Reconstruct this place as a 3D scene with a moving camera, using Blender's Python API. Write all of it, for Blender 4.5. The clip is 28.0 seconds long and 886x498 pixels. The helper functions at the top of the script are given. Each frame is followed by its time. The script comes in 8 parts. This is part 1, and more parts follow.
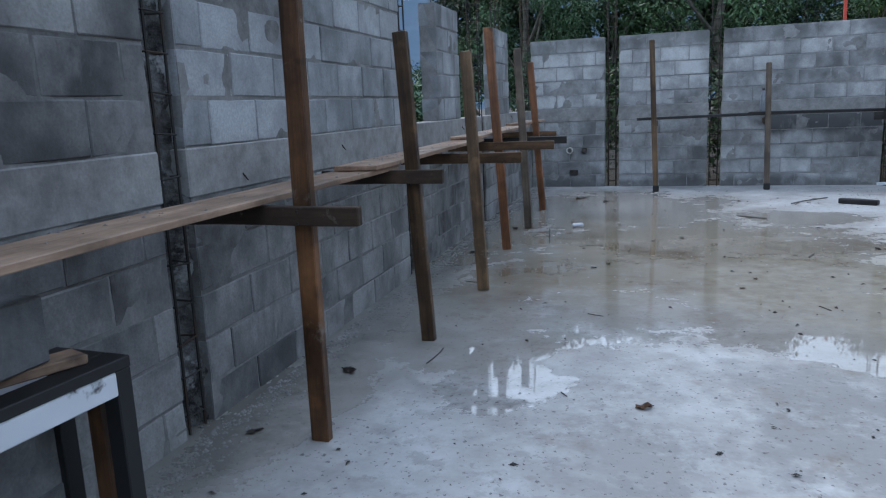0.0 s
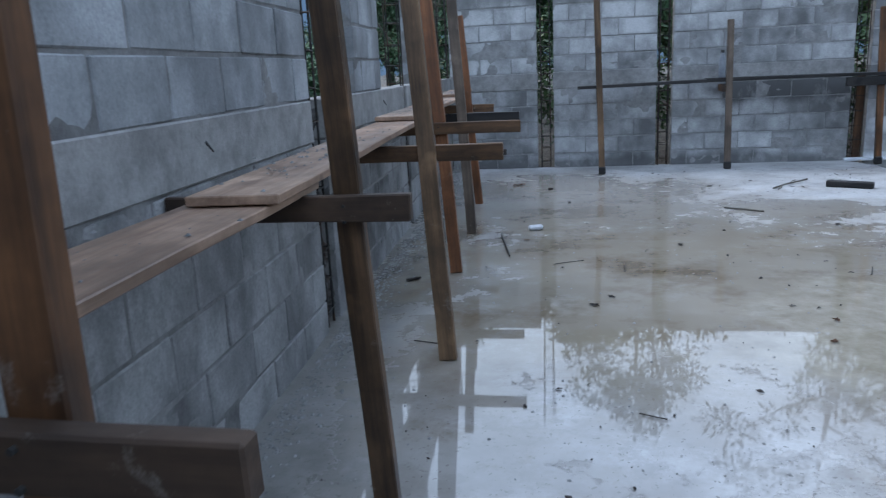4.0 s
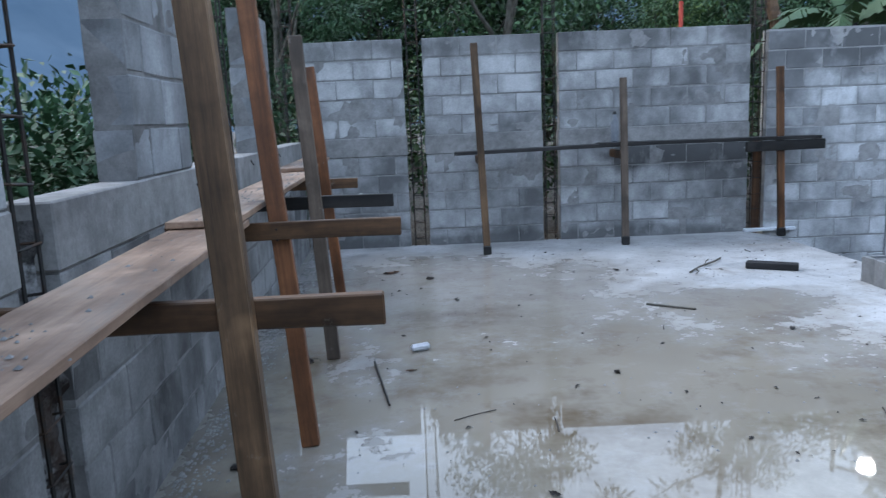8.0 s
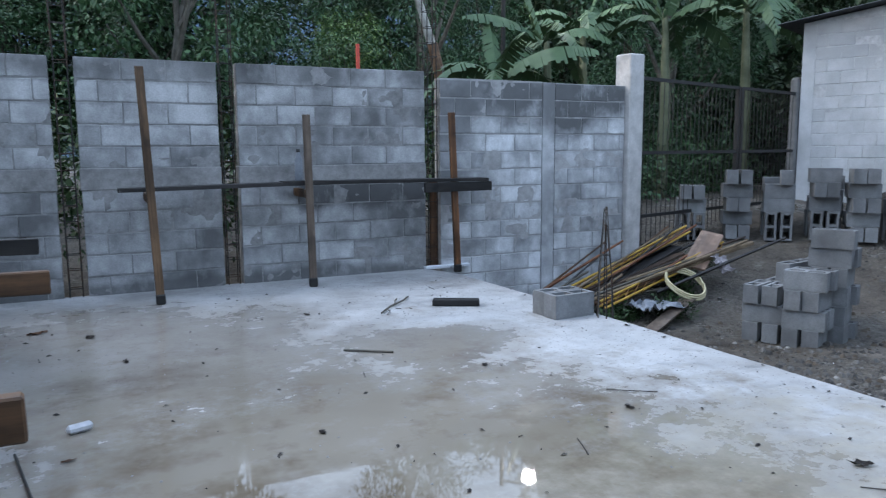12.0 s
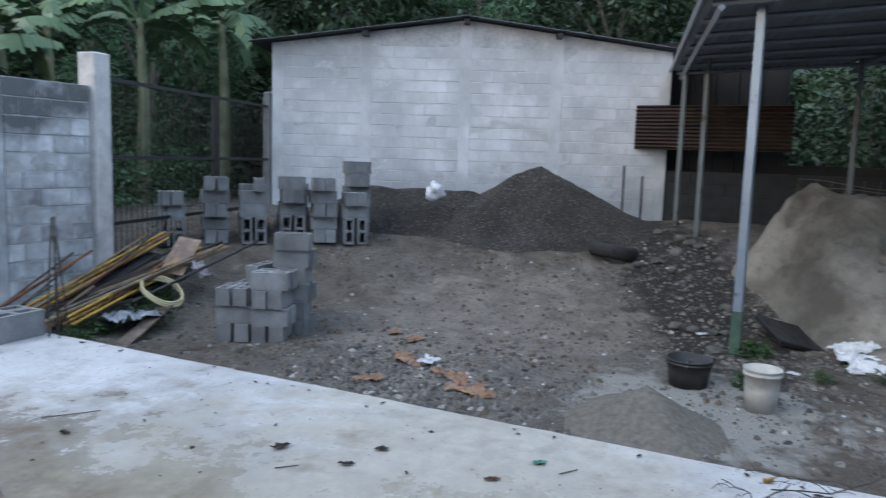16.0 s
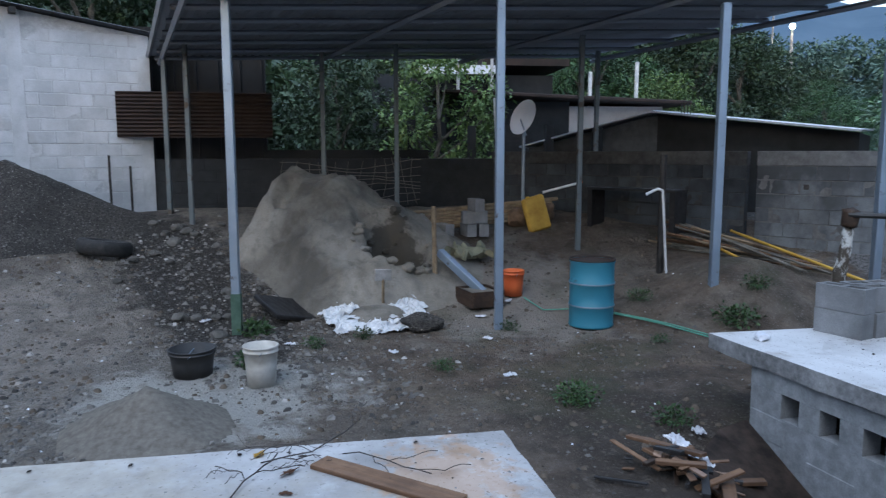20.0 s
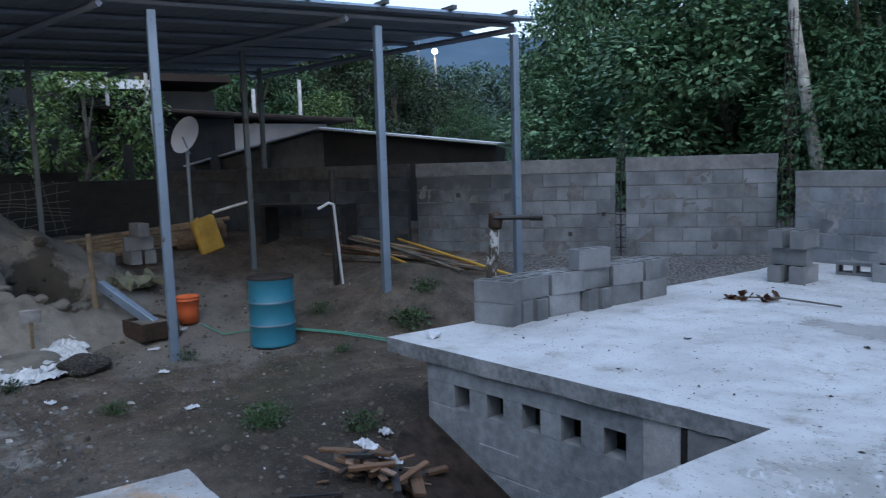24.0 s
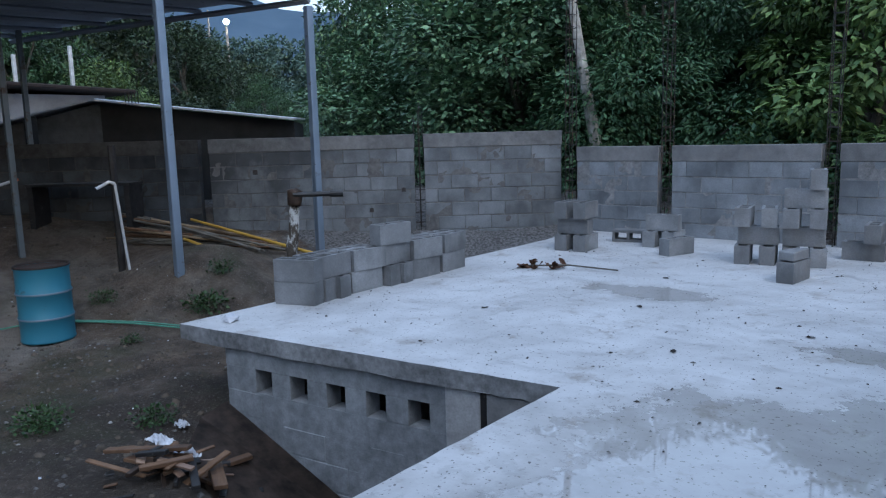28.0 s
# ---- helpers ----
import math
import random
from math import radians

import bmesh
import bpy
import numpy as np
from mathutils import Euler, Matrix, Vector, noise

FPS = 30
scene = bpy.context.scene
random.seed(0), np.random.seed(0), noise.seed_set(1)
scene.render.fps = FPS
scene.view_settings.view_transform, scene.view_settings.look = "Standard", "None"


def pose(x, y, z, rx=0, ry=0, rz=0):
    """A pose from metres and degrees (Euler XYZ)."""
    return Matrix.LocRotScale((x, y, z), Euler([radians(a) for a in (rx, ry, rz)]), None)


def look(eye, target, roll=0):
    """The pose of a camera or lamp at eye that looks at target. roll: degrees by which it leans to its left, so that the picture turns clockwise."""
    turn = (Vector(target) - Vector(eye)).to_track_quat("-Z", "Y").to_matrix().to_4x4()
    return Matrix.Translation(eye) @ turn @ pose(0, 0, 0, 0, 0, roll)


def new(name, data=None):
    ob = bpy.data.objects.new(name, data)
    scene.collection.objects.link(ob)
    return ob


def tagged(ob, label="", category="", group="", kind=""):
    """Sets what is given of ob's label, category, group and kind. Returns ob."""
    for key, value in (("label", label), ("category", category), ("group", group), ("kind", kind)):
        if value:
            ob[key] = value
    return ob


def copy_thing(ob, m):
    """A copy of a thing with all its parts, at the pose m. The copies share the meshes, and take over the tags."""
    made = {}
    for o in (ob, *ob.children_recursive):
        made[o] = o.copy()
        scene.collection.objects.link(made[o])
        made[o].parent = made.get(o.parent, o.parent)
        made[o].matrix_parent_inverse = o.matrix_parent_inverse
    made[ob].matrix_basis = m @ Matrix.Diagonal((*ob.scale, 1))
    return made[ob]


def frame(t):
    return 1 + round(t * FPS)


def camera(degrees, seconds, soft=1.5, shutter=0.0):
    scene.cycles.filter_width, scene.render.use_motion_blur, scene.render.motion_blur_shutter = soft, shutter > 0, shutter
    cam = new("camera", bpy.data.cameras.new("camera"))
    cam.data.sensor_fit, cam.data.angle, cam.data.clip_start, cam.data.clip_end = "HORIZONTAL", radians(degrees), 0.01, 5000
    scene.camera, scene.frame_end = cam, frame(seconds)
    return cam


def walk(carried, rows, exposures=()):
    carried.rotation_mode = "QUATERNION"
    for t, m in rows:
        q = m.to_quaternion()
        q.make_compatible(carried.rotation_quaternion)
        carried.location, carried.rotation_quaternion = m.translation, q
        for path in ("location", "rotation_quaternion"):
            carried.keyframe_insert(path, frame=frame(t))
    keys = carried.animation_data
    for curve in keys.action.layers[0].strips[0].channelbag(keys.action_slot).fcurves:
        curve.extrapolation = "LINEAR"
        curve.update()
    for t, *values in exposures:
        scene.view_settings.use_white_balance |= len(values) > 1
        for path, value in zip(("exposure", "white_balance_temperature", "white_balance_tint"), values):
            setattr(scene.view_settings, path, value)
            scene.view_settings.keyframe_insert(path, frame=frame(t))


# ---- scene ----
cam = camera(61.92, 28.0, soft=1.2, shutter=0.35)
# camera path: seconds, eye, target, roll
PATH = [
    (0, (1.081, -1.288, 1.289), (0.439, 0.568, 0.91), -2.5),
    (0.5, (0.94, -1.044, 1.27), (0.298, 0.813, 0.893), -2.7),
    (1, (0.766, -0.807, 1.278), (0.184, 1.067, 0.895), -2.5),
    (1.5, (0.683, -0.652, 1.271), (0.168, 1.243, 0.892), -2.7),
    (2, (0.594, -0.398, 1.291), (0.083, 1.498, 0.907), -3.0),
    (2.5, (0.446, -0.162, 1.279), (-0.02, 1.743, 0.888), -2.7),
    (3, (0.347, 0.027, 1.286), (-0.064, 1.936, 0.851), -2.9),
    (3.5, (0.317, 0.279, 1.297), (-0.084, 2.184, 0.839), -3.3),
    (4, (0.243, 0.517, 1.28), (-0.107, 2.429, 0.808), -2.8),
    (4.5, (0.138, 0.761, 1.286), (0.002, 2.698, 0.808), -1.4),
    (6.5, (0.098, 1.603, 1.32), (-0.009, 3.547, 0.859), -3.8),
    (7, (0.139, 1.798, 1.327), (0.041, 3.752, 0.911), -3.3),
    (7.5, (0.143, 1.969, 1.338), (0.053, 3.929, 0.95), -2.7),
    (8, (0.063, 2.101, 1.346), (0.081, 4.071, 0.999), -2.5),
    (8.5, (-0.02, 2.195, 1.349), (0.185, 4.161, 1.042), -3.2),
    (9, (0.027, 2.331, 1.333), (0.301, 4.29, 1.037), -2.9),
    (9.5, (0.122, 2.322, 1.355), (0.412, 4.28, 1.067), -2.6),
    (10, (0.131, 2.339, 1.361), (0.455, 4.293, 1.083), -2.4),
    (10.5, (0.087, 2.367, 1.367), (0.488, 4.307, 1.093), -2.0),
    (11, (0.059, 2.413, 1.352), (0.62, 4.314, 1.082), -1.4),
    (11.5, (0.045, 2.505, 1.318), (0.783, 4.345, 1.054), -0.9),
    (13.5, (0.045, 2.488, 1.366), (1.171, 4.120, 1.103), 0.76),
    (14, (0.116, 2.503, 1.343), (1.391, 4.024, 1.099), 0.98),
    (14.5, (0.165, 2.536, 1.371), (1.578, 3.930, 1.126), 1.86),
    (15, (0.176, 2.437, 1.380), (1.672, 3.740, 1.133), 2.14),
    (15.5, (0.213, 2.269, 1.404), (1.835, 3.412, 1.151), 2.06),
    (16, (0.258, 2.219, 1.379), (2.025, 3.124, 1.137), 1.81),
    (16.5, (0.294, 2.229, 1.354), (2.189, 2.823, 1.117), 1.79),
    (17, (0.344, 2.267, 1.321), (2.308, 2.563, 1.085), 0.42),
    (17.5, (0.356, 2.333, 1.338), (2.340, 2.339, 1.088), 0.61),
    (18, (0.267, 2.279, 1.382), (2.246, 2.136, 1.130), 0.77),
    (18.5, (0.244, 2.176, 1.431), (2.221, 2.025, 1.167), 0.44),
    (19, (0.263, 2.082, 1.427), (2.237, 1.899, 1.160), 0.26),
    (19.5, (0.265, 2.047, 1.427), (2.234, 1.815, 1.165), 0.08),
    (20, (0.325, 2.046, 1.409), (2.279, 1.709, 1.149), -0.06),
    (20.5, (0.401, 2.069, 1.400), (2.326, 1.592, 1.140), 0.38),
    (22.5, (0.315, 2.060, 1.436), (2.125, 1.249, 1.177), -1.36),
    (23, (0.394, 2.018, 1.403), (2.149, 1.093, 1.153), -2.41),
    (23.5, (0.352, 2.031, 1.407), (2.056, 1.011, 1.172), -2.02),
    (24, (0.363, 2.027, 1.399), (1.997, 0.897, 1.172), -1.67),
    (24.5, (0.366, 2.027, 1.398), (1.928, 0.805, 1.140), -1.09),
    (25, (0.383, 1.997, 1.392), (1.875, 0.696, 1.107), -1.03),
    (25.5, (0.395, 2.001, 1.389), (1.831, 0.641, 1.094), -0.09),
    (26, (0.391, 1.998, 1.391), (1.790, 0.603, 1.079), 0.20),
    (26.5, (0.359, 2.013, 1.394), (1.721, 0.584, 1.072), 0.13),
    (27, (0.377, 1.980, 1.390), (1.681, 0.498, 1.065), -0.82),
    (27.5, (0.371, 1.984, 1.390), (1.667, 0.494, 1.074), -1.29),
    (28, (0.398, 1.954, 1.379), (1.674, 0.443, 1.077), -1.52),
]
# end of path
EXPOSURES = [(0, 1.2, 6450, 10), (4, 1.32, 6300, 10), (7, 1.48, 6300, 10), (9, 1.42, 6250, 10), (11.5, 1.38, 6250, 10), (14, 1.25, 6350, 10), (18, 1.34, 6050, 10), (20, 1.16, 5850, 10), (24, 0.8, 5750, 10), (28, 0.8, 5750, 10)]
walk(cam, [(t, look(eye, target, roll)) for t, eye, target, roll in PATH], EXPOSURES)

# ---- light ----
world = bpy.data.worlds.new("dusk_sky")
scene.world = world
world.use_nodes = True
wn, wl = world.node_tree.nodes, world.node_tree.links
sky = wn.new("ShaderNodeTexSky")
sky.sky_type = 'NISHITA'
sky.sun_disc = False
sky.sun_elevation = radians(12)
sky.sun_rotation = radians(300)
sky.air_density, sky.dust_density, sky.ozone_density = 1.6, 3.0, 2.5
haze = wn.new("ShaderNodeMix")
haze.data_type = 'RGBA'
haze.inputs[0].default_value = 0.6
haze.inputs[7].default_value = (4.6, 5.6, 7.4, 1)
wl.new(sky.outputs[0], haze.inputs[6])
wl.new(haze.outputs[2], wn["Background"].inputs[0])
wn["Background"].inputs[1].default_value = 0.15
sun = new("sun", bpy.data.lights.new("sun", 'SUN'))
sun.data.energy, sun.data.angle, sun.data.color = 0.5, radians(25), (1, 0.95, 0.88)
sun.matrix_world = look((0, 0, 20), (12, -8, 0))

# ---- materials ----


class Nodes:
    """Shorthand for a node material: a Principled shader plus helpers that return sockets."""

    def __init__(self, name, rough=0.8, metal=0.0, spec=0.5):
        self.mat = bpy.data.materials.new(name)
        self.mat.use_nodes = True
        self.t = self.mat.node_tree
        self.p = self.t.nodes["Principled BSDF"]
        self.p.inputs["Roughness"].default_value = rough
        self.p.inputs["Metallic"].default_value = metal
        self.p.inputs["Specular IOR Level"].default_value = spec
        self.coord = self.t.nodes.new("ShaderNodeTexCoord")
        self.info = self.t.nodes.new("ShaderNodeObjectInfo")
        self.geo = self.t.nodes.new("ShaderNodeNewGeometry")

    def link(self, a, b):
        self.t.links.new(a, b)

    def noise(self, scale, detail=4, rough=0.6, space="Object", seed=True, stretch=None):
        n = self.t.nodes.new("ShaderNodeTexNoise")
        n.inputs["Scale"].default_value, n.inputs["Detail"].default_value, n.inputs["Roughness"].default_value = scale, detail, rough
        src = self.coord.outputs["Object"] if space == "Object" else self.geo.outputs["Position"]
        if stretch:
            m = self.t.nodes.new("ShaderNodeMapping")
            m.inputs["Scale"].default_value = stretch
            self.link(src, m.inputs[0])
            src = m.outputs[0]
        if seed and space == "Object":
            n.noise_dimensions = '4D'
            k = self.math('MULTIPLY', self.info.outputs["Random"], 40.0)
            self.link(k, n.inputs["W"])
        self.link(src, n.inputs["Vector"])
        return n.outputs[0]

    def math(self, op, a, b=0.0, c=None, clamp=False):
        m = self.t.nodes.new("ShaderNodeMath")
        m.operation, m.use_clamp = op, clamp
        for k, v in enumerate((a, b) if c is None else (a, b, c)):
            if isinstance(v, (int, float)):
                m.inputs[k].default_value = v
            else:
                self.link(v, m.inputs[k])
        return m.outputs[0]

    def span(self, v, a, b, c=0.0, d=1.0):
        m = self.t.nodes.new("ShaderNodeMapRange")
        m.inputs[1].default_value, m.inputs[2].default_value, m.inputs[3].default_value, m.inputs[4].default_value = a, b, c, d
        self.link(v, m.inputs[0])
        return m.outputs[0]

    def mix(self, f, a, b, mode='MIX'):
        m = self.t.nodes.new("ShaderNodeMix")
        m.data_type, m.blend_type = 'RGBA', mode
        if isinstance(f, (int, float)):
            m.inputs[0].default_value = f
        else:
            self.link(f, m.inputs[0])
        for k, v in ((6, a), (7, b)):
            if isinstance(v, tuple):
                m.inputs[k].default_value = (*v, 1)
            else:
                self.link(v, m.inputs[k])
        return m.outputs[2]

    def color(self, v):
        if isinstance(v, tuple):
            self.p.inputs["Base Color"].default_value = (*v, 1)
        else:
            self.link(v, self.p.inputs["Base Color"])
        return self

    def rough(self, v):
        self.link(v, self.p.inputs["Roughness"])
        return self

    def bump(self, v, strength=0.3, dist=0.01):
        b = self.t.nodes.new("ShaderNodeBump")
        b.inputs["Strength"].default_value, b.inputs["Distance"].default_value = strength, dist
        self.link(v, b.inputs["Height"])
        self.link(b.outputs[0], self.p.inputs["Normal"])
        return self

    def xyz(self):
        s = self.t.nodes.new("ShaderNodeSeparateXYZ")
        self.link(self.geo.outputs["Position"], s.inputs[0])
        return s.outputs


def grey(v, warm=0.0):
    return (v * (1 + warm), v, v * (1 - warm))


def block_material(name, low, high, warm=0.0, contrast=1.0, stains=(), rings=(), edge_dirt=0.45):
    """Cement block: each its own tone, with a pale dry middle, damp dark patches and a sandy grain."""
    m = Nodes(name, 0.85, spec=0.3)
    tone = m.span(m.info.outputs["Random"], 0, 1, 0.12, 0.12 + 0.42 * min(1.0, contrast))
    patch = m.span(m.noise(3.2, 3, 0.5), 0.38, 0.62, 0, 0.6 * contrast)
    wide = m.span(m.noise(0.9, 4, 0.55, "World"), 0.36, 0.64, -0.36, 0.36)
    v = m.math('ADD', m.math('ADD', tone, patch), wide, clamp=True)
    c = m.mix(v, grey(low, warm), grey(high, warm))
    o = m.t.nodes.new("ShaderNodeSeparateXYZ")
    m.link(m.coord.outputs["Object"], o.inputs[0])
    rim = m.math('MAXIMUM', m.math('DIVIDE', m.math('ABSOLUTE', o.outputs[0]), 0.195), m.math('DIVIDE', m.math('ABSOLUTE', o.outputs[2]), 0.094))
    rim = m.math('ADD', rim, m.span(m.noise(7, 4, 0.6), 0.3, 0.7, -0.28, 0.28))
    c = m.mix(m.span(rim, 0.72, 1.05, 0, edge_dirt * contrast), c, grey(low * 1.1, warm))
    for cx, cz, rx, rz, k in rings:
        x, y, z = m.xyz()
        a, b = m.math('DIVIDE', m.math('SUBTRACT', x, cx), rx), m.math('DIVIDE', m.math('SUBTRACT', z, cz), rz)
        d = m.math('SQRT', m.math('ADD', m.math('MULTIPLY', a, a), m.math('MULTIPLY', b, b)))
        d = m.math('ABSOLUTE', m.math('SUBTRACT', m.math('ADD', d, m.span(m.noise(2.5, 5, 0.6, "World"), 0.3, 0.7, -0.12, 0.12)), 1.0))
        c = m.mix(m.span(d, 0.16, 0.03, 0, k), c, grey(low * 0.75))
    if stains:
        x, y, z = m.xyz()
        edge = m.span(m.noise(1.6, 4, 0.6, "World"), 0.3, 0.7, -0.45, 0.45)
        for cx, cz, rx, rz, k in stains:
            a, b = m.math('DIVIDE', m.math('SUBTRACT', x, cx), rx), m.math('DIVIDE', m.math('SUBTRACT', z, cz), rz)
            d = m.math('SQRT', m.math('ADD', m.math('MULTIPLY', a, a), m.math('MULTIPLY', b, b)))
            c = m.mix(m.span(m.math('ADD', d, edge), 1.15, 0.55, 0, k), c, grey(low * 0.62, warm))
    wash = m.noise(1.9, 6, 0.68, "World", stretch=(1.0, 1.0, 0.55))
    c = m.mix(m.span(wash, 0.48, 0.64, 0, 0.6 * contrast), c, grey(low * 0.85, warm))
    c = m.mix(m.span(wash, 0.46, 0.34, 0, 0.4 * contrast), c, grey(high * 1.08, warm))
    grain = m.noise(90, 3, 0.7)
    c = m.mix(m.span(grain, 0.35, 0.7, 0.0, 0.35), c, grey(low * 0.6, warm))
    m.color(c).bump(m.math('ADD', grain, m.math('MULTIPLY', m.noise(14, 4), 0.8)), 0.35, 0.006)
    return m.mat


def concrete_material(name, low, high, scale=2.0, warm=0.0, rough=0.8, space="World"):
    m = Nodes(name, rough, spec=0.35)
    v = m.math('ADD', m.span(m.noise(scale, 5, 0.6, space), 0.3, 0.7, 0, 0.7), m.span(m.noise(scale * 6, 4, 0.6, space), 0.3, 0.7, -0.2, 0.3), clamp=True)
    c = m.mix(v, grey(low, warm), grey(high, warm))
    fine = m.noise(70, 3, 0.7, space)
    m.color(m.mix(m.span(fine, 0.4, 0.75, 0, 0.3), c, grey(low * 0.5, warm))).bump(m.math('ADD', fine, m.math('MULTIPLY', m.noise(9, 5, 0.6, space), 1.5)), 0.3, 0.008)
    return m.mat


def wood_material(name, dark, light, rough=0.6, along=(0.35, 6, 6)):
    m = Nodes(name, rough, spec=0.4)
    grain = m.noise(4, 6, 0.7, stretch=along)
    blot = m.span(m.noise(3.2, 5, 0.65), 0.38, 0.62)
    c = m.mix(m.span(grain, 0.3, 0.7), dark, light)
    c = m.mix(m.math('MULTIPLY', blot, 0.7), c, tuple(0.45 * v for v in dark))
    c = m.mix(m.span(m.info.outputs["Random"], 0, 1, 0, 0.3), c, dark)
    streak = m.noise(1.6, 5, 0.7, stretch=tuple(0.5 * a if a > 1 else a * 2.5 for a in along))
    c = m.mix(m.span(streak, 0.5, 0.68, 0, 0.75), c, tuple(0.35 * v for v in dark))
    c = m.mix(m.span(m.noise(2.3, 4, 0.6), 0.58, 0.7, 0, 0.55), c, tuple(min(1.0, 1.45 * v) for v in light))
    knot = m.span(m.noise(6.5, 2, 0.4), 0.68, 0.74)
    c = m.mix(m.math('MULTIPLY', knot, 0.85), c, tuple(0.3 * v for v in dark))
    smear = m.span(m.noise(7, 6, 0.75), 0.61, 0.7)
    c = m.mix(m.math('MULTIPLY', smear, 0.45), c, (0.30, 0.28, 0.25))
    m.color(c).bump(m.math('ADD', grain, m.math('MULTIPLY', streak, 1.5)), 0.3, 0.005)
    m.rough(m.span(streak, 0.4, 0.65, rough + 0.15, rough - 0.15))
    return m.mat


def metal_material(name, base, spot, rough=0.45, metal=0.6, spots=0.62):
    m = Nodes(name, rough, metal)
    k = m.span(m.noise(6, 5, 0.65), spots, spots + 0.08)
    m.color(m.mix(k, m.mix(m.span(m.noise(1.6, 3), 0.3, 0.7), base, tuple(0.75 * v for v in base)), spot)).bump(m.noise(40, 3), 0.1, 0.003)
    m.rough(m.span(k, 0, 1, rough, 0.85))
    return m.mat


def plain_material(name, a, b, scale=8.0, rough=0.7, metal=0.0, bump=0.2):
    m = Nodes(name, rough, metal, 0.4)
    n = m.noise(scale, 5, 0.6)
    m.color(m.mix(m.span(n, 0.32, 0.68), a, b)).bump(n, bump, 0.005)
    return m.mat


def leaf_material(name, a, b, gloss=0.5):
    m = Nodes(name, gloss, 0, 0.3)
    k = m.geo.outputs["Random Per Island"]
    c = m.mix(k, a, b)
    c = m.mix(m.span(m.noise(0.7, 3, 0.5, "World"), 0.42, 0.66, 0, 0.6), c, tuple(0.4 * v for v in a))
    m.color(c)
    return m.mat


M_BLOCK = block_material("block_wall", 0.13, 0.55, -0.02, 0.85, ((2.85, 0.88, 1.15, 0.19, 0.95), (1.2, 0.03, 3.4, 0.11, 0.75), (4.9, 2.0, 1.5, 0.27, 0.8), (0.9, 2.1, 2.2, 0.14, 0.6), (-0.7, 0.15, 0.6, 0.25, 0.5)))
M_BLOCK_PALE = block_material("pale_dry_block", 0.2, 0.80, -0.03, 0.85, ((5.5, 1.95, 0.9, 0.5, 1.0), (4.5, 2.05, 0.9, 0.36, 0.95), (3.7, 1.6, 0.35, 0.8, 0.6), (3.7, 0.9, 0.3, 0.3, 0.5)))
# Darker block tone for the upper west wall.
M_BLOCK_WEST = block_material("west_block", 0.125, 0.44, -0.05, 0.9, edge_dirt=0.2)
# Grey block darkened by the shed roof's shade, put into the colour.
M_BLOCK_SHED = block_material("shed_shade_block", 0.022, 0.095, -0.14, 0.6, edge_dirt=0.1)
# Wet blocks; below the beam this colour also holds the plank's shade.
M_BLOCK_DARK = block_material("dark_wet_block", 0.06, 0.32, -0.01, 1.0, edge_dirt=0.0)
# The first patch, at the shed end, is roof shade put into the colour.
M_BLOCK_YARD = block_material("stained_block", 0.085, 0.25, -0.08, 0.7, ((12.2, 0.5, 2.9, 1.7, 0.92), (9.4, 1.3, 1.6, 0.35, 0.7)), edge_dirt=0.1)
M_BLOCK_PLAIN = block_material("even_grey_block", 0.11, 0.29, -0.08, 0.7, edge_dirt=0.15)
M_BLOCK_NEW = block_material("loose_block", 0.12, 0.34, -0.03, 0.7)
M_BLOCK_WHITE = block_material("whitewashed_block", 0.42, 0.70, -0.05, 0.5, ((12.6, 0.6, 1.3, 0.6, 0.45), (11.3, 3.0, 0.5, 0.5, 0.4)), ((12.65, 1.5, 0.4, 0.5, 0.5),))
M_MORTAR = concrete_material("mortar", 0.12, 0.30, 5)
M_MORTAR_DARK = concrete_material("dark_joint_mortar", 0.15, 0.36, 3)
M_MORTAR_PALE = concrete_material("pale_mortar", 0.24, 0.50, 2)
M_MORTAR_YARD = concrete_material("stained_mortar", 0.075, 0.19, 3)
M_MORTAR_SHED = concrete_material("shed_shade_mortar", 0.022, 0.08, 2)
M_MORTAR_WEST = concrete_material("west_mortar", 0.09, 0.29, 1.6)
M_MORTAR_WHITE = concrete_material("whitewashed_mortar", 0.33, 0.62, 3, -0.04)
M_BEAM = concrete_material("cast_beam", 0.15, 0.37, 1.9, 0.01)
M_BEAM_STAINED = concrete_material("stained_cast_beam", 0.09, 0.24, 1.6, -0.02)


def column_material():
    """Honeycombed raw concrete: dark voids, pale cement skins and rust runs."""
    m = Nodes("raw_column_concrete", 0.9, spec=0.3)
    clump = m.noise(13, 5, 0.7)
    c = m.mix(m.span(clump, 0.4, 0.62), (0.014, 0.014, 0.015), (0.15, 0.15, 0.152))
    c = m.mix(m.span(m.noise(5, 5, 0.7), 0.56, 0.64, 0, 0.85), c, (0.40, 0.41, 0.42))
    c = m.mix(m.span(m.noise(4, 3, 0.6, stretch=(1, 1, 0.3)), 0.58, 0.7, 0, 0.5), c, (0.07, 0.04, 0.025))
    m.color(c).bump(clump, 0.9, 0.02)
    return m.mat


M_COLUMN = column_material()
M_PILLAR = concrete_material("weathered_pillar_plaster", 0.34, 0.66, 1.6, 0.02)
M_CASTPILLAR = concrete_material("rough_cast_strip", 0.22, 0.46, 1.6)
M_CASTGREY = concrete_material("grey_cast_beam", 0.12, 0.25, 1.4)
M_CASTPALE = block_material("rough_pale_cast", 0.3, 0.8, -0.03, 0.6, ((5.5, 1.95, 0.9, 0.5, 1.0), (4.5, 2.05, 0.9, 0.36, 0.95)), edge_dirt=0.0)
M_PALE = concrete_material("pale_cast_concrete", 0.34, 0.5, 1.2, 0.01)
M_EDGE = concrete_material("slab_edge", 0.11, 0.38, 3.2, -0.02)
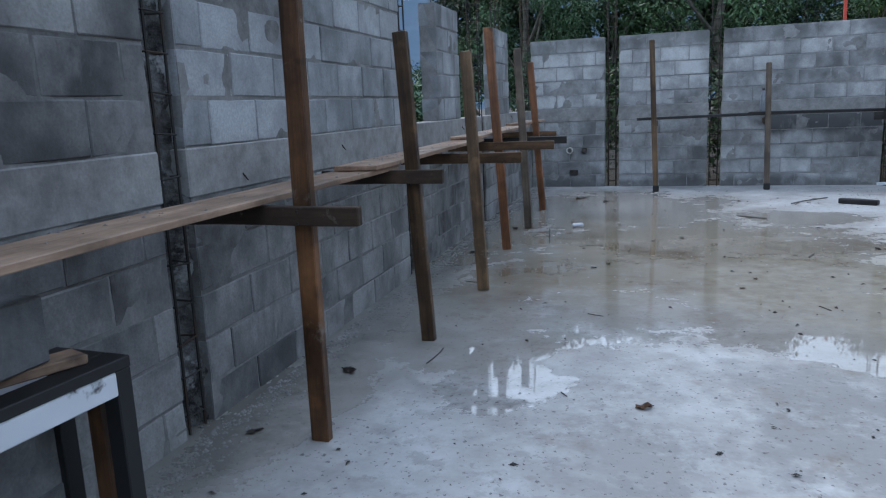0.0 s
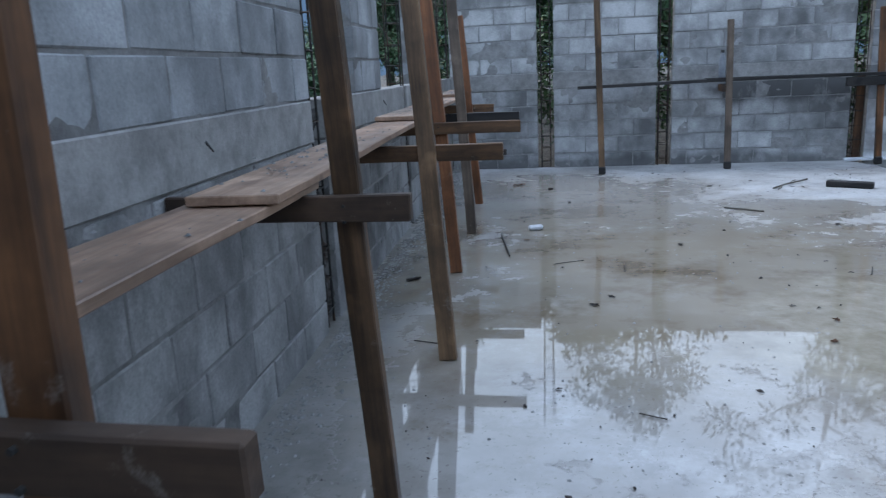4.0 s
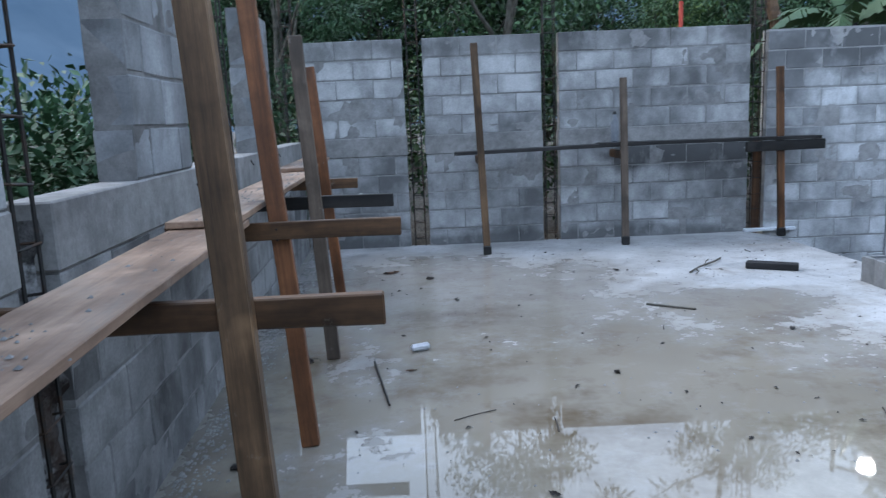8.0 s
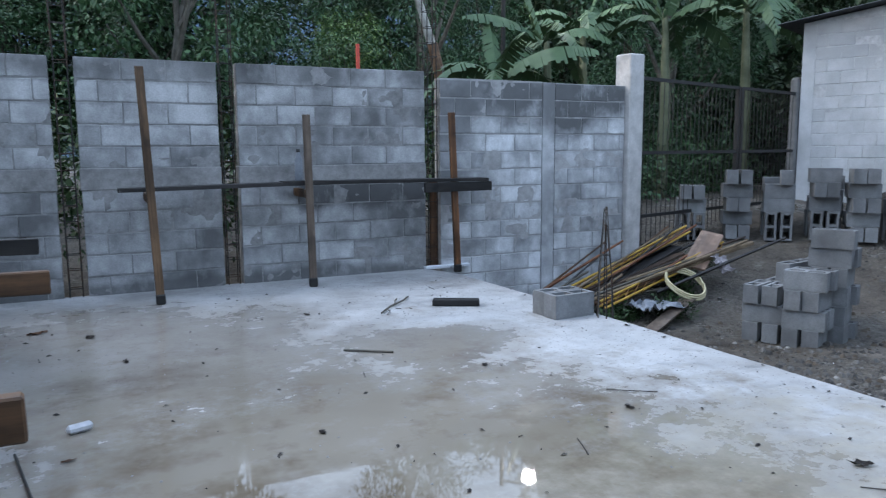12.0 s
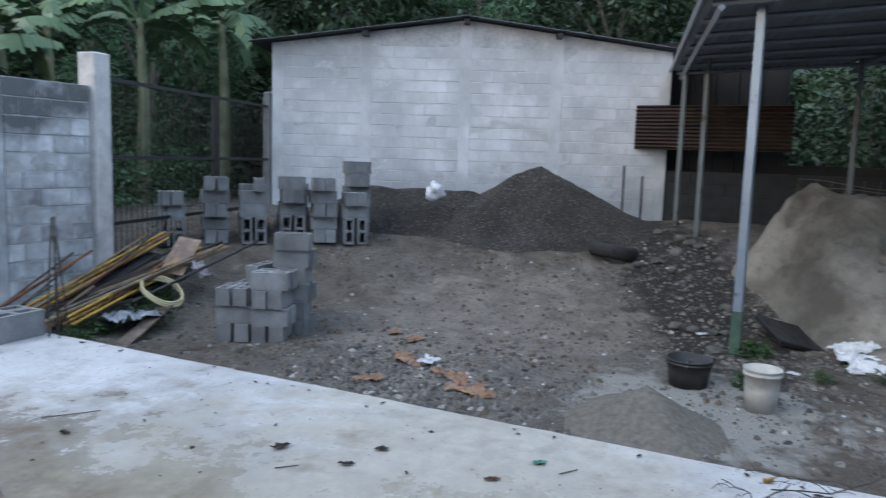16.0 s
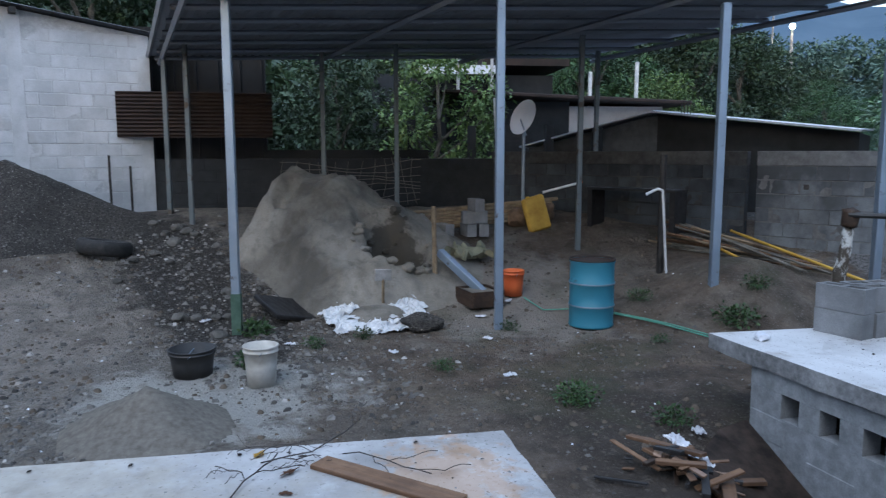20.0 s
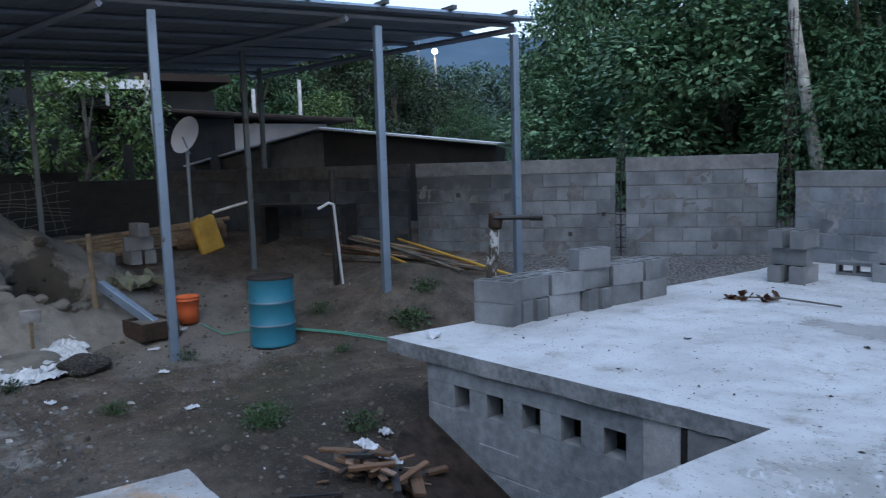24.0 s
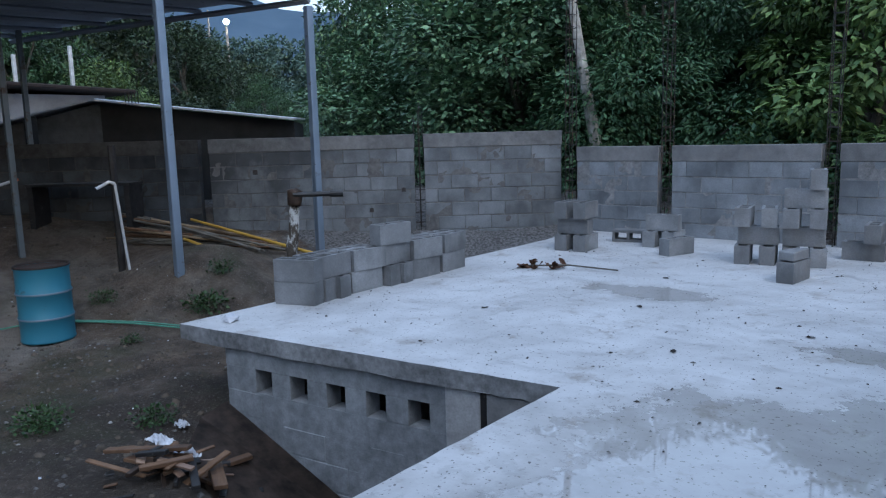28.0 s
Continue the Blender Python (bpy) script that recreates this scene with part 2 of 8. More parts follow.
# Near-black wall tone; on the wall under the shed it includes shade.
M_DARKWALL = concrete_material("near_black_wall", 0.012, 0.036, 0.7, -0.14)
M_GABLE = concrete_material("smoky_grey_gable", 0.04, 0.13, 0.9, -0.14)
# Boards blackened to hold the deep shade behind the shed.
M_SHADE_BOARDS = concrete_material("shade_black_boards", 0.004, 0.012, 1.5)
M_STAKE = wood_material("wet_brown_lumber", (0.035, 0.018, 0.009), (0.25, 0.13, 0.06))
M_STAKE_DARK = wood_material("soaked_dark_lumber", (0.015, 0.009, 0.006), (0.085, 0.05, 0.03))
M_STAKE_UP = wood_material("wet_brown_upright", (0.022, 0.011, 0.006), (0.25, 0.112, 0.046), 0.45, (6, 6, 0.35))
M_WET_UP = wood_material("rain_dark_upright", (0.016, 0.010, 0.006), (0.19, 0.105, 0.052), 0.4, (6, 6, 0.35))
M_ORANGE_UP = wood_material("reddish_upright", (0.10, 0.04, 0.018), (0.38, 0.155, 0.062), 0.45, (6, 6, 0.35))
M_WORN_UP = wood_material("worn_brown_upright", (0.06, 0.036, 0.02), (0.34, 0.2, 0.105), 0.5, (6, 6, 0.35))
M_GREYWOOD_UP = wood_material("weathered_grey_upright", (0.07, 0.05, 0.038), (0.22, 0.17, 0.13), 0.6, (6, 6, 0.35))
M_PLANK = wood_material("scaffold_plank", (0.19, 0.115, 0.078), (0.50, 0.345, 0.245), 0.5)
M_BLACKWOOD = wood_material("tarred_board", (0.010, 0.010, 0.011), (0.04, 0.036, 0.034), 0.5)
M_ORANGEWOOD = wood_material("reddish_stake_wood", (0.12, 0.043, 0.018), (0.27, 0.11, 0.048))
M_OFFCUT = wood_material("sawn_offcut", (0.085, 0.045, 0.025), (0.26, 0.15, 0.08))
M_BARK = plain_material("bark", (0.05, 0.045, 0.035), (0.16, 0.15, 0.13), 6, 0.9, bump=0.6)
M_PALEBARK = plain_material("lichen_bark", (0.14, 0.135, 0.12), (0.42, 0.42, 0.39), 7, 0.9, bump=0.5)


def peeling_material():
    """Old post: chalky white paint flaking off dark wet wood in patches."""
    m = Nodes("peeling_white_post", 0.85, spec=0.3)
    flake = m.noise(9, 5, 0.65, stretch=(1, 1, 0.55))
    c = m.mix(m.span(flake, 0.47, 0.53), (0.46, 0.47, 0.46), (0.06, 0.05, 0.04))
    m.color(m.mix(m.span(m.noise(30, 4), 0.5, 0.7, 0, 0.5), c, (0.12, 0.11, 0.1))).bump(flake, 0.4, 0.006)
    return m.mat


M_PEELING = peeling_material()
M_GALV = metal_material("galvanised_steel", (0.26, 0.33, 0.42), (0.15, 0.14, 0.14), 0.45, 0.6, 0.6)
M_GALVDULL = metal_material("dull_weathered_steel", (0.13, 0.155, 0.17), (0.09, 0.07, 0.055), 0.6, 0.4, 0.56)
M_BLACKSTEEL = metal_material("black_painted_steel", (0.012, 0.012, 0.013), (0.05, 0.03, 0.02), 0.6, 0.0)
M_REBAR = metal_material("rusty_rebar", (0.035, 0.035, 0.034), (0.065, 0.042, 0.03), 0.75, 0.4, 0.5)
M_REBARPALE = metal_material("dull_grey_wire", (0.13, 0.12, 0.11), (0.10, 0.06, 0.04), 0.7, 0.3, 0.6)
M_ROOFMETAL = metal_material("corrugated_steel", (0.075, 0.08, 0.09), (0.045, 0.04, 0.038), 0.6, 0.2, 0.55)
M_SHEDROOF = metal_material("shed_roof_sheet", (0.24, 0.27, 0.32), (0.15, 0.155, 0.17), 0.55, 0.1, 0.6)
M_RUST = plain_material("rusted_corrugated_sheet", (0.011, 0.008, 0.007), (0.032, 0.02, 0.016), 3, 0.85)
M_BLUE = metal_material("blue_barrel_paint", (0.035, 0.185, 0.265), (0.055, 0.05, 0.047), 0.5, 0.1, 0.63)
M_WHITEPAINT = metal_material("chipped_white_paint", (0.66, 0.69, 0.74), (0.03, 0.028, 0.028), 0.5, 0.0, 0.57)
M_YELLOW = plain_material("yellow_paint", (0.30, 0.17, 0.02), (0.50, 0.32, 0.05), 5, 0.6)
M_RUSTBAR = plain_material("rusty_orange_bar", (0.10, 0.045, 0.02), (0.30, 0.15, 0.045), 9, 0.75)
M_BAMBOO = plain_material("weathered_pole", (0.10, 0.072, 0.045), (0.24, 0.18, 0.115), 7, 0.8)
M_WHITEPLASTIC = plain_material("white_plastic", (0.40, 0.42, 0.44), (0.62, 0.64, 0.66), 9, 0.5)
M_GREYPLASTIC = plain_material("cement_smeared_plastic", (0.30, 0.29, 0.26), (0.52, 0.51, 0.48), 6, 0.7)
M_BLACKPLASTIC = plain_material("black_plastic", (0.012, 0.013, 0.014), (0.035, 0.035, 0.036), 6, 0.5)
M_ORANGE = plain_material("orange_plastic", (0.45, 0.08, 0.025), (0.60, 0.14, 0.04), 5, 0.5)
M_RED = plain_material("red_paint", (0.45, 0.05, 0.035), (0.55, 0.09, 0.06), 5, 0.5)
M_GREENHOSE = plain_material("green_hose", (0.06, 0.22, 0.16), (0.11, 0.32, 0.24), 6, 0.4)
M_PALEHOSE = plain_material("pale_yellow_hose", (0.50, 0.45, 0.28), (0.62, 0.56, 0.36), 6, 0.5)
M_CLOTH = plain_material("grey_cloth", (0.24, 0.22, 0.24), (0.4, 0.37, 0.38), 9, 0.95)
M_TARP = plain_material("grey_plastic_sheet", (0.16, 0.18, 0.21), (0.3, 0.32, 0.35), 9, 0.5)


def sand_material():
    """Grey building sand: a pale dry crust, with damp freshly dug sand where it was shovelled out, the hollow's shade
    put into that colour.
    """
    m = Nodes("building_sand", 0.95, spec=0.25)
    x, y, z = m.xyz()
    crust = m.noise(1.1, 6, 0.62, "World")
    fine = m.noise(60, 3, 0.7, "World")
    mid = m.noise(6, 5, 0.65, "World")
    c = m.mix(m.span(crust, 0.36, 0.6), (0.10, 0.092, 0.078), (0.225, 0.21, 0.182))
    c = m.mix(m.span(mid, 0.52, 0.66, 0, 0.45), c, (0.085, 0.077, 0.064))
    a, b = m.math('DIVIDE', m.math('SUBTRACT', x, 10.42), 0.5), m.math('DIVIDE', m.math('SUBTRACT', y, 0.98), 0.42)
    dug = m.math('SQRT', m.math('ADD', m.math('MULTIPLY', a, a), m.math('MULTIPLY', b, b)))
    dug = m.math('ADD', dug, m.span(m.noise(3.5, 5, 0.65, "World"), 0.3, 0.7, -0.4, 0.4))
    # damp dug sand, darkened further by the hollow's shade in the colour
    c = m.mix(m.span(dug, 1.05, 0.8, 0, 0.85), c, (0.042, 0.037, 0.029))
    a, b = m.math('SUBTRACT', x, 9.9), m.math('SUBTRACT', y, 3.0)
    foot = m.math('ADD', m.math('SQRT', m.math('ADD', m.math('MULTIPLY', a, a), m.math('MULTIPLY', b, b))), m.span(crust, 0.3, 0.7, -0.4, 0.4))
    c = m.mix(m.span(foot, 1.15, 0.7, 0, 0.35), c, (0.055, 0.048, 0.038))
    m.color(m.mix(m.span(fine, 0.45, 0.75, 0, 0.3), c, (0.05, 0.045, 0.038)))
    m.bump(m.math('ADD', fine, m.math('MULTIPLY', mid, 2.5)), 0.7, 0.012)
    return m.mat


M_SANDPILE = sand_material()
M_VENT = concrete_material("cement_washed_block", 0.14, 0.34, 2.4, -0.05)
M_POSTFOOT = plain_material("algae_green_paint", (0.03, 0.07, 0.05), (0.07, 0.12, 0.09), 9, 0.6)
def gravel_material():
    """Loose crushed stone: single chips in several greys over damp and dry patches."""
    m = Nodes("crushed_stone", 0.85, spec=0.35)
    v = m.t.nodes.new("ShaderNodeTexVoronoi")
    v.inputs["Scale"].default_value = 72
    m.link(m.geo.outputs["Position"], v.inputs["Vector"])
    sep = m.t.nodes.new("ShaderNodeSeparateXYZ")
    m.link(v.outputs["Color"], sep.inputs[0])
    c = m.mix(sep.outputs[0], (0.018, 0.0165, 0.015), (0.105, 0.097, 0.087))
    c = m.mix(m.span(m.noise(1.3, 5, 0.6, "World"), 0.42, 0.6, 0, 0.6), c, (0.022, 0.02, 0.018))
    c = m.mix(m.span(sep.outputs[1], 0.965, 0.975, 0, 0.7), c, (0.27, 0.26, 0.24))
    m.color(c).bump(m.math('ADD', m.math('MULTIPLY', v.outputs["Distance"], -1.0), m.math('MULTIPLY', m.noise(5, 4, 0.6, "World"), 2.0)), 1.0, 0.03)
    return m.mat


M_GRAVEL = gravel_material()
M_ROCK = plain_material("dark_field_stone", (0.04, 0.038, 0.034), (0.12, 0.115, 0.105), 6, 0.85, bump=0.5)
M_WETMIX = plain_material("damp_mortar_mix", (0.075, 0.067, 0.056), (0.145, 0.132, 0.112), 22, 0.9, bump=0.6)
M_EARTHCUT = plain_material("wet_cut_earth", (0.018, 0.014, 0.012), (0.105, 0.076, 0.06), 8, 0.6, bump=1.0)


def pebble_material():
    """Broken stones, each with its own grey, a few nearly white."""
    m = Nodes("pebbles", 0.8, spec=0.4)
    k = m.geo.outputs["Random Per Island"]
    c = m.mix(m.span(k, 0, 0.85), (0.028, 0.027, 0.026), (0.165, 0.157, 0.145))
    c = m.mix(m.span(k, 0.95, 0.97), c, (0.36, 0.35, 0.33))
    m.color(m.mix(m.span(m.noise(40, 4), 0.4, 0.7, 0, 0.4), c, (0.06, 0.055, 0.05))).bump(m.noise(60, 3), 0.4, 0.004)
    return m.mat


M_PEBBLE = pebble_material()
M_LEAFDRY = plain_material("dry_leaf", (0.06, 0.028, 0.018), (0.17, 0.085, 0.045), 30, 0.7)
M_DEBRIS = plain_material("dark_debris", (0.015, 0.013, 0.012), (0.06, 0.05, 0.045), 30, 0.7)
M_CAN = plain_material("crumpled_white_wrapper", (0.36, 0.38, 0.42), (0.66, 0.67, 0.70), 12, 0.4)
M_TYRE = plain_material("old_tyre_rubber", (0.012, 0.012, 0.013), (0.03, 0.03, 0.03), 20, 0.8)
M_DISH = plain_material("pale_dish_enamel", (0.55, 0.58, 0.64), (0.68, 0.71, 0.76), 3, 0.4)
M_HOUSEPALE = concrete_material("pale_house_wall", 0.30, 0.45, 0.8)
M_PILASTER = block_material("whitewashed_column", 0.42, 0.70, -0.05, 0.5, ((12.6, 0.6, 1.3, 0.6, 0.45), (11.3, 3.0, 0.5, 0.5, 0.4)), edge_dirt=0.0)
M_ZINC = metal_material("zinc_roof", (0.42, 0.45, 0.5), (0.25, 0.25, 0.26), 0.45, 0.4)
M_LEAF = leaf_material("broad_leaves", (0.026, 0.07, 0.03), (0.095, 0.18, 0.078))
M_LEAFTIP = leaf_material("pale_tipped_leaves", (0.03, 0.085, 0.04), (0.21, 0.36, 0.20), 0.42)
M_LEAF2 = leaf_material("pointed_leaves", (0.028, 0.076, 0.035), (0.082, 0.165, 0.078))
M_LEAF3 = leaf_material("yellow_green_leaves", (0.05, 0.105, 0.032), (0.19, 0.29, 0.095))
M_LEAFFAR = leaf_material("distant_leaves", (0.024, 0.05, 0.026), (0.062, 0.10, 0.05))
# Paler, bluer leaves: the haze of distance is put into the colour.
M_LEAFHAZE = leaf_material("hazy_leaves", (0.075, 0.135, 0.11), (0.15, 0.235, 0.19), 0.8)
M_BANANA = plain_material("banana_leaves", (0.03, 0.07, 0.033), (0.095, 0.155, 0.07), 1.5, 0.6)
M_BANANASTEM = plain_material("banana_stem", (0.06, 0.075, 0.04), (0.17, 0.18, 0.11), 3, 0.7)
M_WEED = leaf_material("weeds", (0.02, 0.05, 0.017), (0.055, 0.10, 0.033))
# Distance haze is put into the blue of the slope.
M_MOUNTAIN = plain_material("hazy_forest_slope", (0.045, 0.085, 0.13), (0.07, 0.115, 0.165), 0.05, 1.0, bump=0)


def glow(name, color, strength):
    m = Nodes(name)
    m.p.inputs["Emission Color"].default_value = (*color, 1)
    m.p.inputs["Emission Strength"].default_value = strength
    m.color(color)
    return m.mat


M_LAMP = glow("lamp_glow", (1.0, 0.86, 0.6), 60)
M_LAMPWHITE = glow("white_lamp_glow", (1.0, 0.97, 0.92), 60)


def slab_material():
    """Wet cast floor: pale cement film, silty brown puddles that mirror the sky, damp blotches."""
    m = Nodes("wet_floor", 0.5, spec=0.5)
    x, y, z = m.xyz()
    big = m.noise(0.42, 4, 0.55, "World")
    mid = m.noise(1.7, 5, 0.62, "World")
    fine = m.noise(9, 5, 0.65, "World")

    def pool(cx, cy, rx, ry):
        a = m.math('DIVIDE', m.math('SUBTRACT', x, cx), rx)
        b = m.math('DIVIDE', m.math('SUBTRACT', y, cy), ry)
        return m.math('SUBTRACT', 1.0, m.math('SQRT', m.math('ADD', m.math('MULTIPLY', a, a), m.math('MULTIPLY', b, b))))
    wet = pool(0.95, 5.0, 1.9, 2.0)
    for p in ((0.1, 7.6, 1.5, 1.7), (2.0, 3.3, 1.0, 0.9), (-0.25, 3.0, 0.45, 1.1), (-0.6, 1.5, 0.3, 1.0), (-0.78, 5.6, 0.3, 1.7), (0.0, 2.4, 0.5, 0.45), (1.35, -1.0, 0.8, 0.95), (0.75, -1.9, 0.5, 0.45), (0.7, -2.9, 1.0, 0.22), (3.0, -3.95, 0.6, 0.28), (2.2, 7.0, 0.7, 0.5)):
        wet = m.math('MAXIMUM', wet, pool(*p))
    crisp = m.math('ADD', m.span(fine, 0.3, 0.7, -0.17, 0.17), m.span(m.noise(34, 4, 0.7, "World"), 0.3, 0.7, -0.07, 0.07))
    wet = m.math('ADD', wet, m.math('ADD', m.span(mid, 0.25, 0.75, -0.42, 0.42), crisp))
    ripple = m.math('ADD', m.span(mid, 0.25, 0.75, -0.42, 0.42), crisp)
    sheen = m.math('MAXIMUM', m.math('MAXIMUM', pool(0.55, 3.2, 0.8, 0.72), pool(1.5, 4.1, 1.0, 1.25)), pool(0.25, 1.9, 0.36, 0.42))
    water = m.math('MAXIMUM', m.span(wet, 0.06, 0.10), m.span(m.math('ADD', sheen, ripple), 0.10, 0.15))
    clear = m.math('MAXIMUM', m.span(m.math('ADD', sheen, ripple), 0.10, 0.15), m.math('MULTIPLY', m.span(wet, 0.06, 0.10), m.span(m.math('ADD', y, ripple), 5.65, 5.45)))
    mud = m.math('MULTIPLY', m.math('MULTIPLY', m.span(wet, -0.3, 0.35), m.span(y, -0.4, 1.0, 0.12, 1.0)), m.span(y, 6.2, 7.6, 1.0, 0.5))
    mud = m.math('MULTIPLY', mud, m.math('MAXIMUM', m.span(y, 2.7, 3.9, 0.3, 1.0), m.span(y, 0.6, -0.2)))
    damp = m.span(wet, -0.3, 0.1)
    pale = m.mix(m.span(m.noise(1.25, 6, 0.66, "World"), 0.40, 0.62), grey(0.26, 0.02), grey(0.44))
    blot = m.noise(5.2, 6, 0.72, "World")
    worn = m.math('MULTIPLY', m.span(y, -1.2, 1.2, 0.7, 1.0), m.span(m.noise(0.8, 3, 0.5, "World"), 0.4, 0.6, 0.35, 1.0))
    pale = m.mix(m.math('MULTIPLY', m.span(blot, 0.53, 0.585, 0, 0.55), worn), pale, grey(0.15, 0.03))
    pale = m.mix(m.math('MULTIPLY', m.span(y, 0.6, -1.6), 0.42), pale, grey(0.60, -0.02))
    wetpatch = m.math('ADD', pool(1.9, 1.75, 1.3, 0.8), m.span(m.noise(2.0, 6, 0.7, "World"), 0.3, 0.7, -0.5, 0.5))
    pale = m.mix(m.span(wetpatch, 0.1, 0.5, 0, 0.8), pale, grey(0.19, 0.02))
    # Sky glare on the wet floor, put into the colour as a paler zone.
    pale_zone = m.math('ADD', pool(2.75, 6.3, 1.3, 2.7), m.span(m.noise(1.9, 6, 0.7, "World"), 0.3, 0.7, -0.45, 0.45))
    pale = m.mix(m.span(pale_zone, -0.2, 0.7, 0, 0.65), pale, grey(0.46, -0.03))
    chalk = m.span(m.noise(3.1, 7, 0.75, "World"), 0.54, 0.68, 0, 0.4)
    pale = m.mix(chalk, pale, grey(0.54, -0.02))
    drops = m.span(m.noise(17, 3, 0.6, "World"), 0.635, 0.665)
    pale = m.mix(m.math('MULTIPLY', m.math('MULTIPLY', drops, 0.5), worn), pale, grey(0.14, 0.03))
    pale = m.mix(m.span(m.noise(42, 2, 0.5, "World"), 0.65, 0.68, 0, 0.75), pale, grey(0.06, 0.1))
    silt = m.mix(m.span(big, 0.35, 0.65), (0.275, 0.245, 0.2), (0.185, 0.162, 0.126))
    silt = m.mix(m.span(m.noise(1.1, 5, 0.65, "World"), 0.5, 0.66, 0, 0.9), silt, (0.11, 0.078, 0.045))
    silt = m.mix(m.math('MULTIPLY', chalk, 0.7), silt, grey(0.36))
    c = m.mix(m.math('MULTIPLY', damp, m.span(y, -0.4, 1.0, 0.28, 0.45)), pale, grey(0.24, 0.04))
    c = m.mix(mud, c, silt)
    film = m.math('ADD', m.math('MAXIMUM', pool(3.1, 3.6, 1.1, 1.9), pool(2.1, 4.1, 1.4, 1.0)), m.span(m.noise(1.5, 6, 0.7, "World"), 0.3, 0.7, -0.6, 0.6))
    c = m.mix(m.span(film, 0.0, 0.5, 0, 0.7), c, m.mix(m.span(fine, 0.35, 0.65), (0.235, 0.21, 0.165), (0.36, 0.335, 0.28)))
    stain = m.span(m.noise(2.3, 5, 0.72, "World"), 0.575, 0.70, 0, 0.55)
    c = m.mix(stain, c, (0.15, 0.115, 0.08))
    foot = m.math('ADD', m.math('ADD', x, m.math('MULTIPLY', y, 0.05)), m.math('ADD', m.span(mid, 0.3, 0.7, -0.2, 0.2), m.span(fine, 0.3, 0.7, -0.08, 0.08)))
    c = m.mix(m.span(foot, -0.4, -0.66, 0, 0.7), c, (0.105, 0.1, 0.088))
    rust = m.math('MULTIPLY', m.span(m.math('ADD', pool(3.35, 1.5, 0.55, 0.4), m.span(fine, 0.3, 0.7, -0.5, 0.4)), 0.1, 0.45), 0.5)
    c = m.mix(rust, c, (0.36, 0.19, 0.07))
    m.color(c)
    m.link(m.span(water, 0, 1, 0.5, 0.85), m.p.inputs["Specular IOR Level"])
    rough = m.math('ADD', m.span(damp, 0, 1, 0.42, 0.26), m.span(fine, 0.3, 0.7, -0.07, 0.1))
    r = m.math('MULTIPLY', rough, m.math('SUBTRACT', 1.0, water))
    m.rough(m.math('ADD', m.math('MULTIPLY', r, m.span(blot, 0.52, 0.6, 1.0, 0.45)), m.span(clear, 0, 1, 0.13, 0.025)))
    grain = m.math('MULTIPLY', m.math('ADD', m.noise(60, 3, 0.7, "World"), m.math('MULTIPLY', fine, 2.0)), m.math('SUBTRACT', 1.0, water))
    m.bump(grain, 0.25, 0.003)
    return m.mat


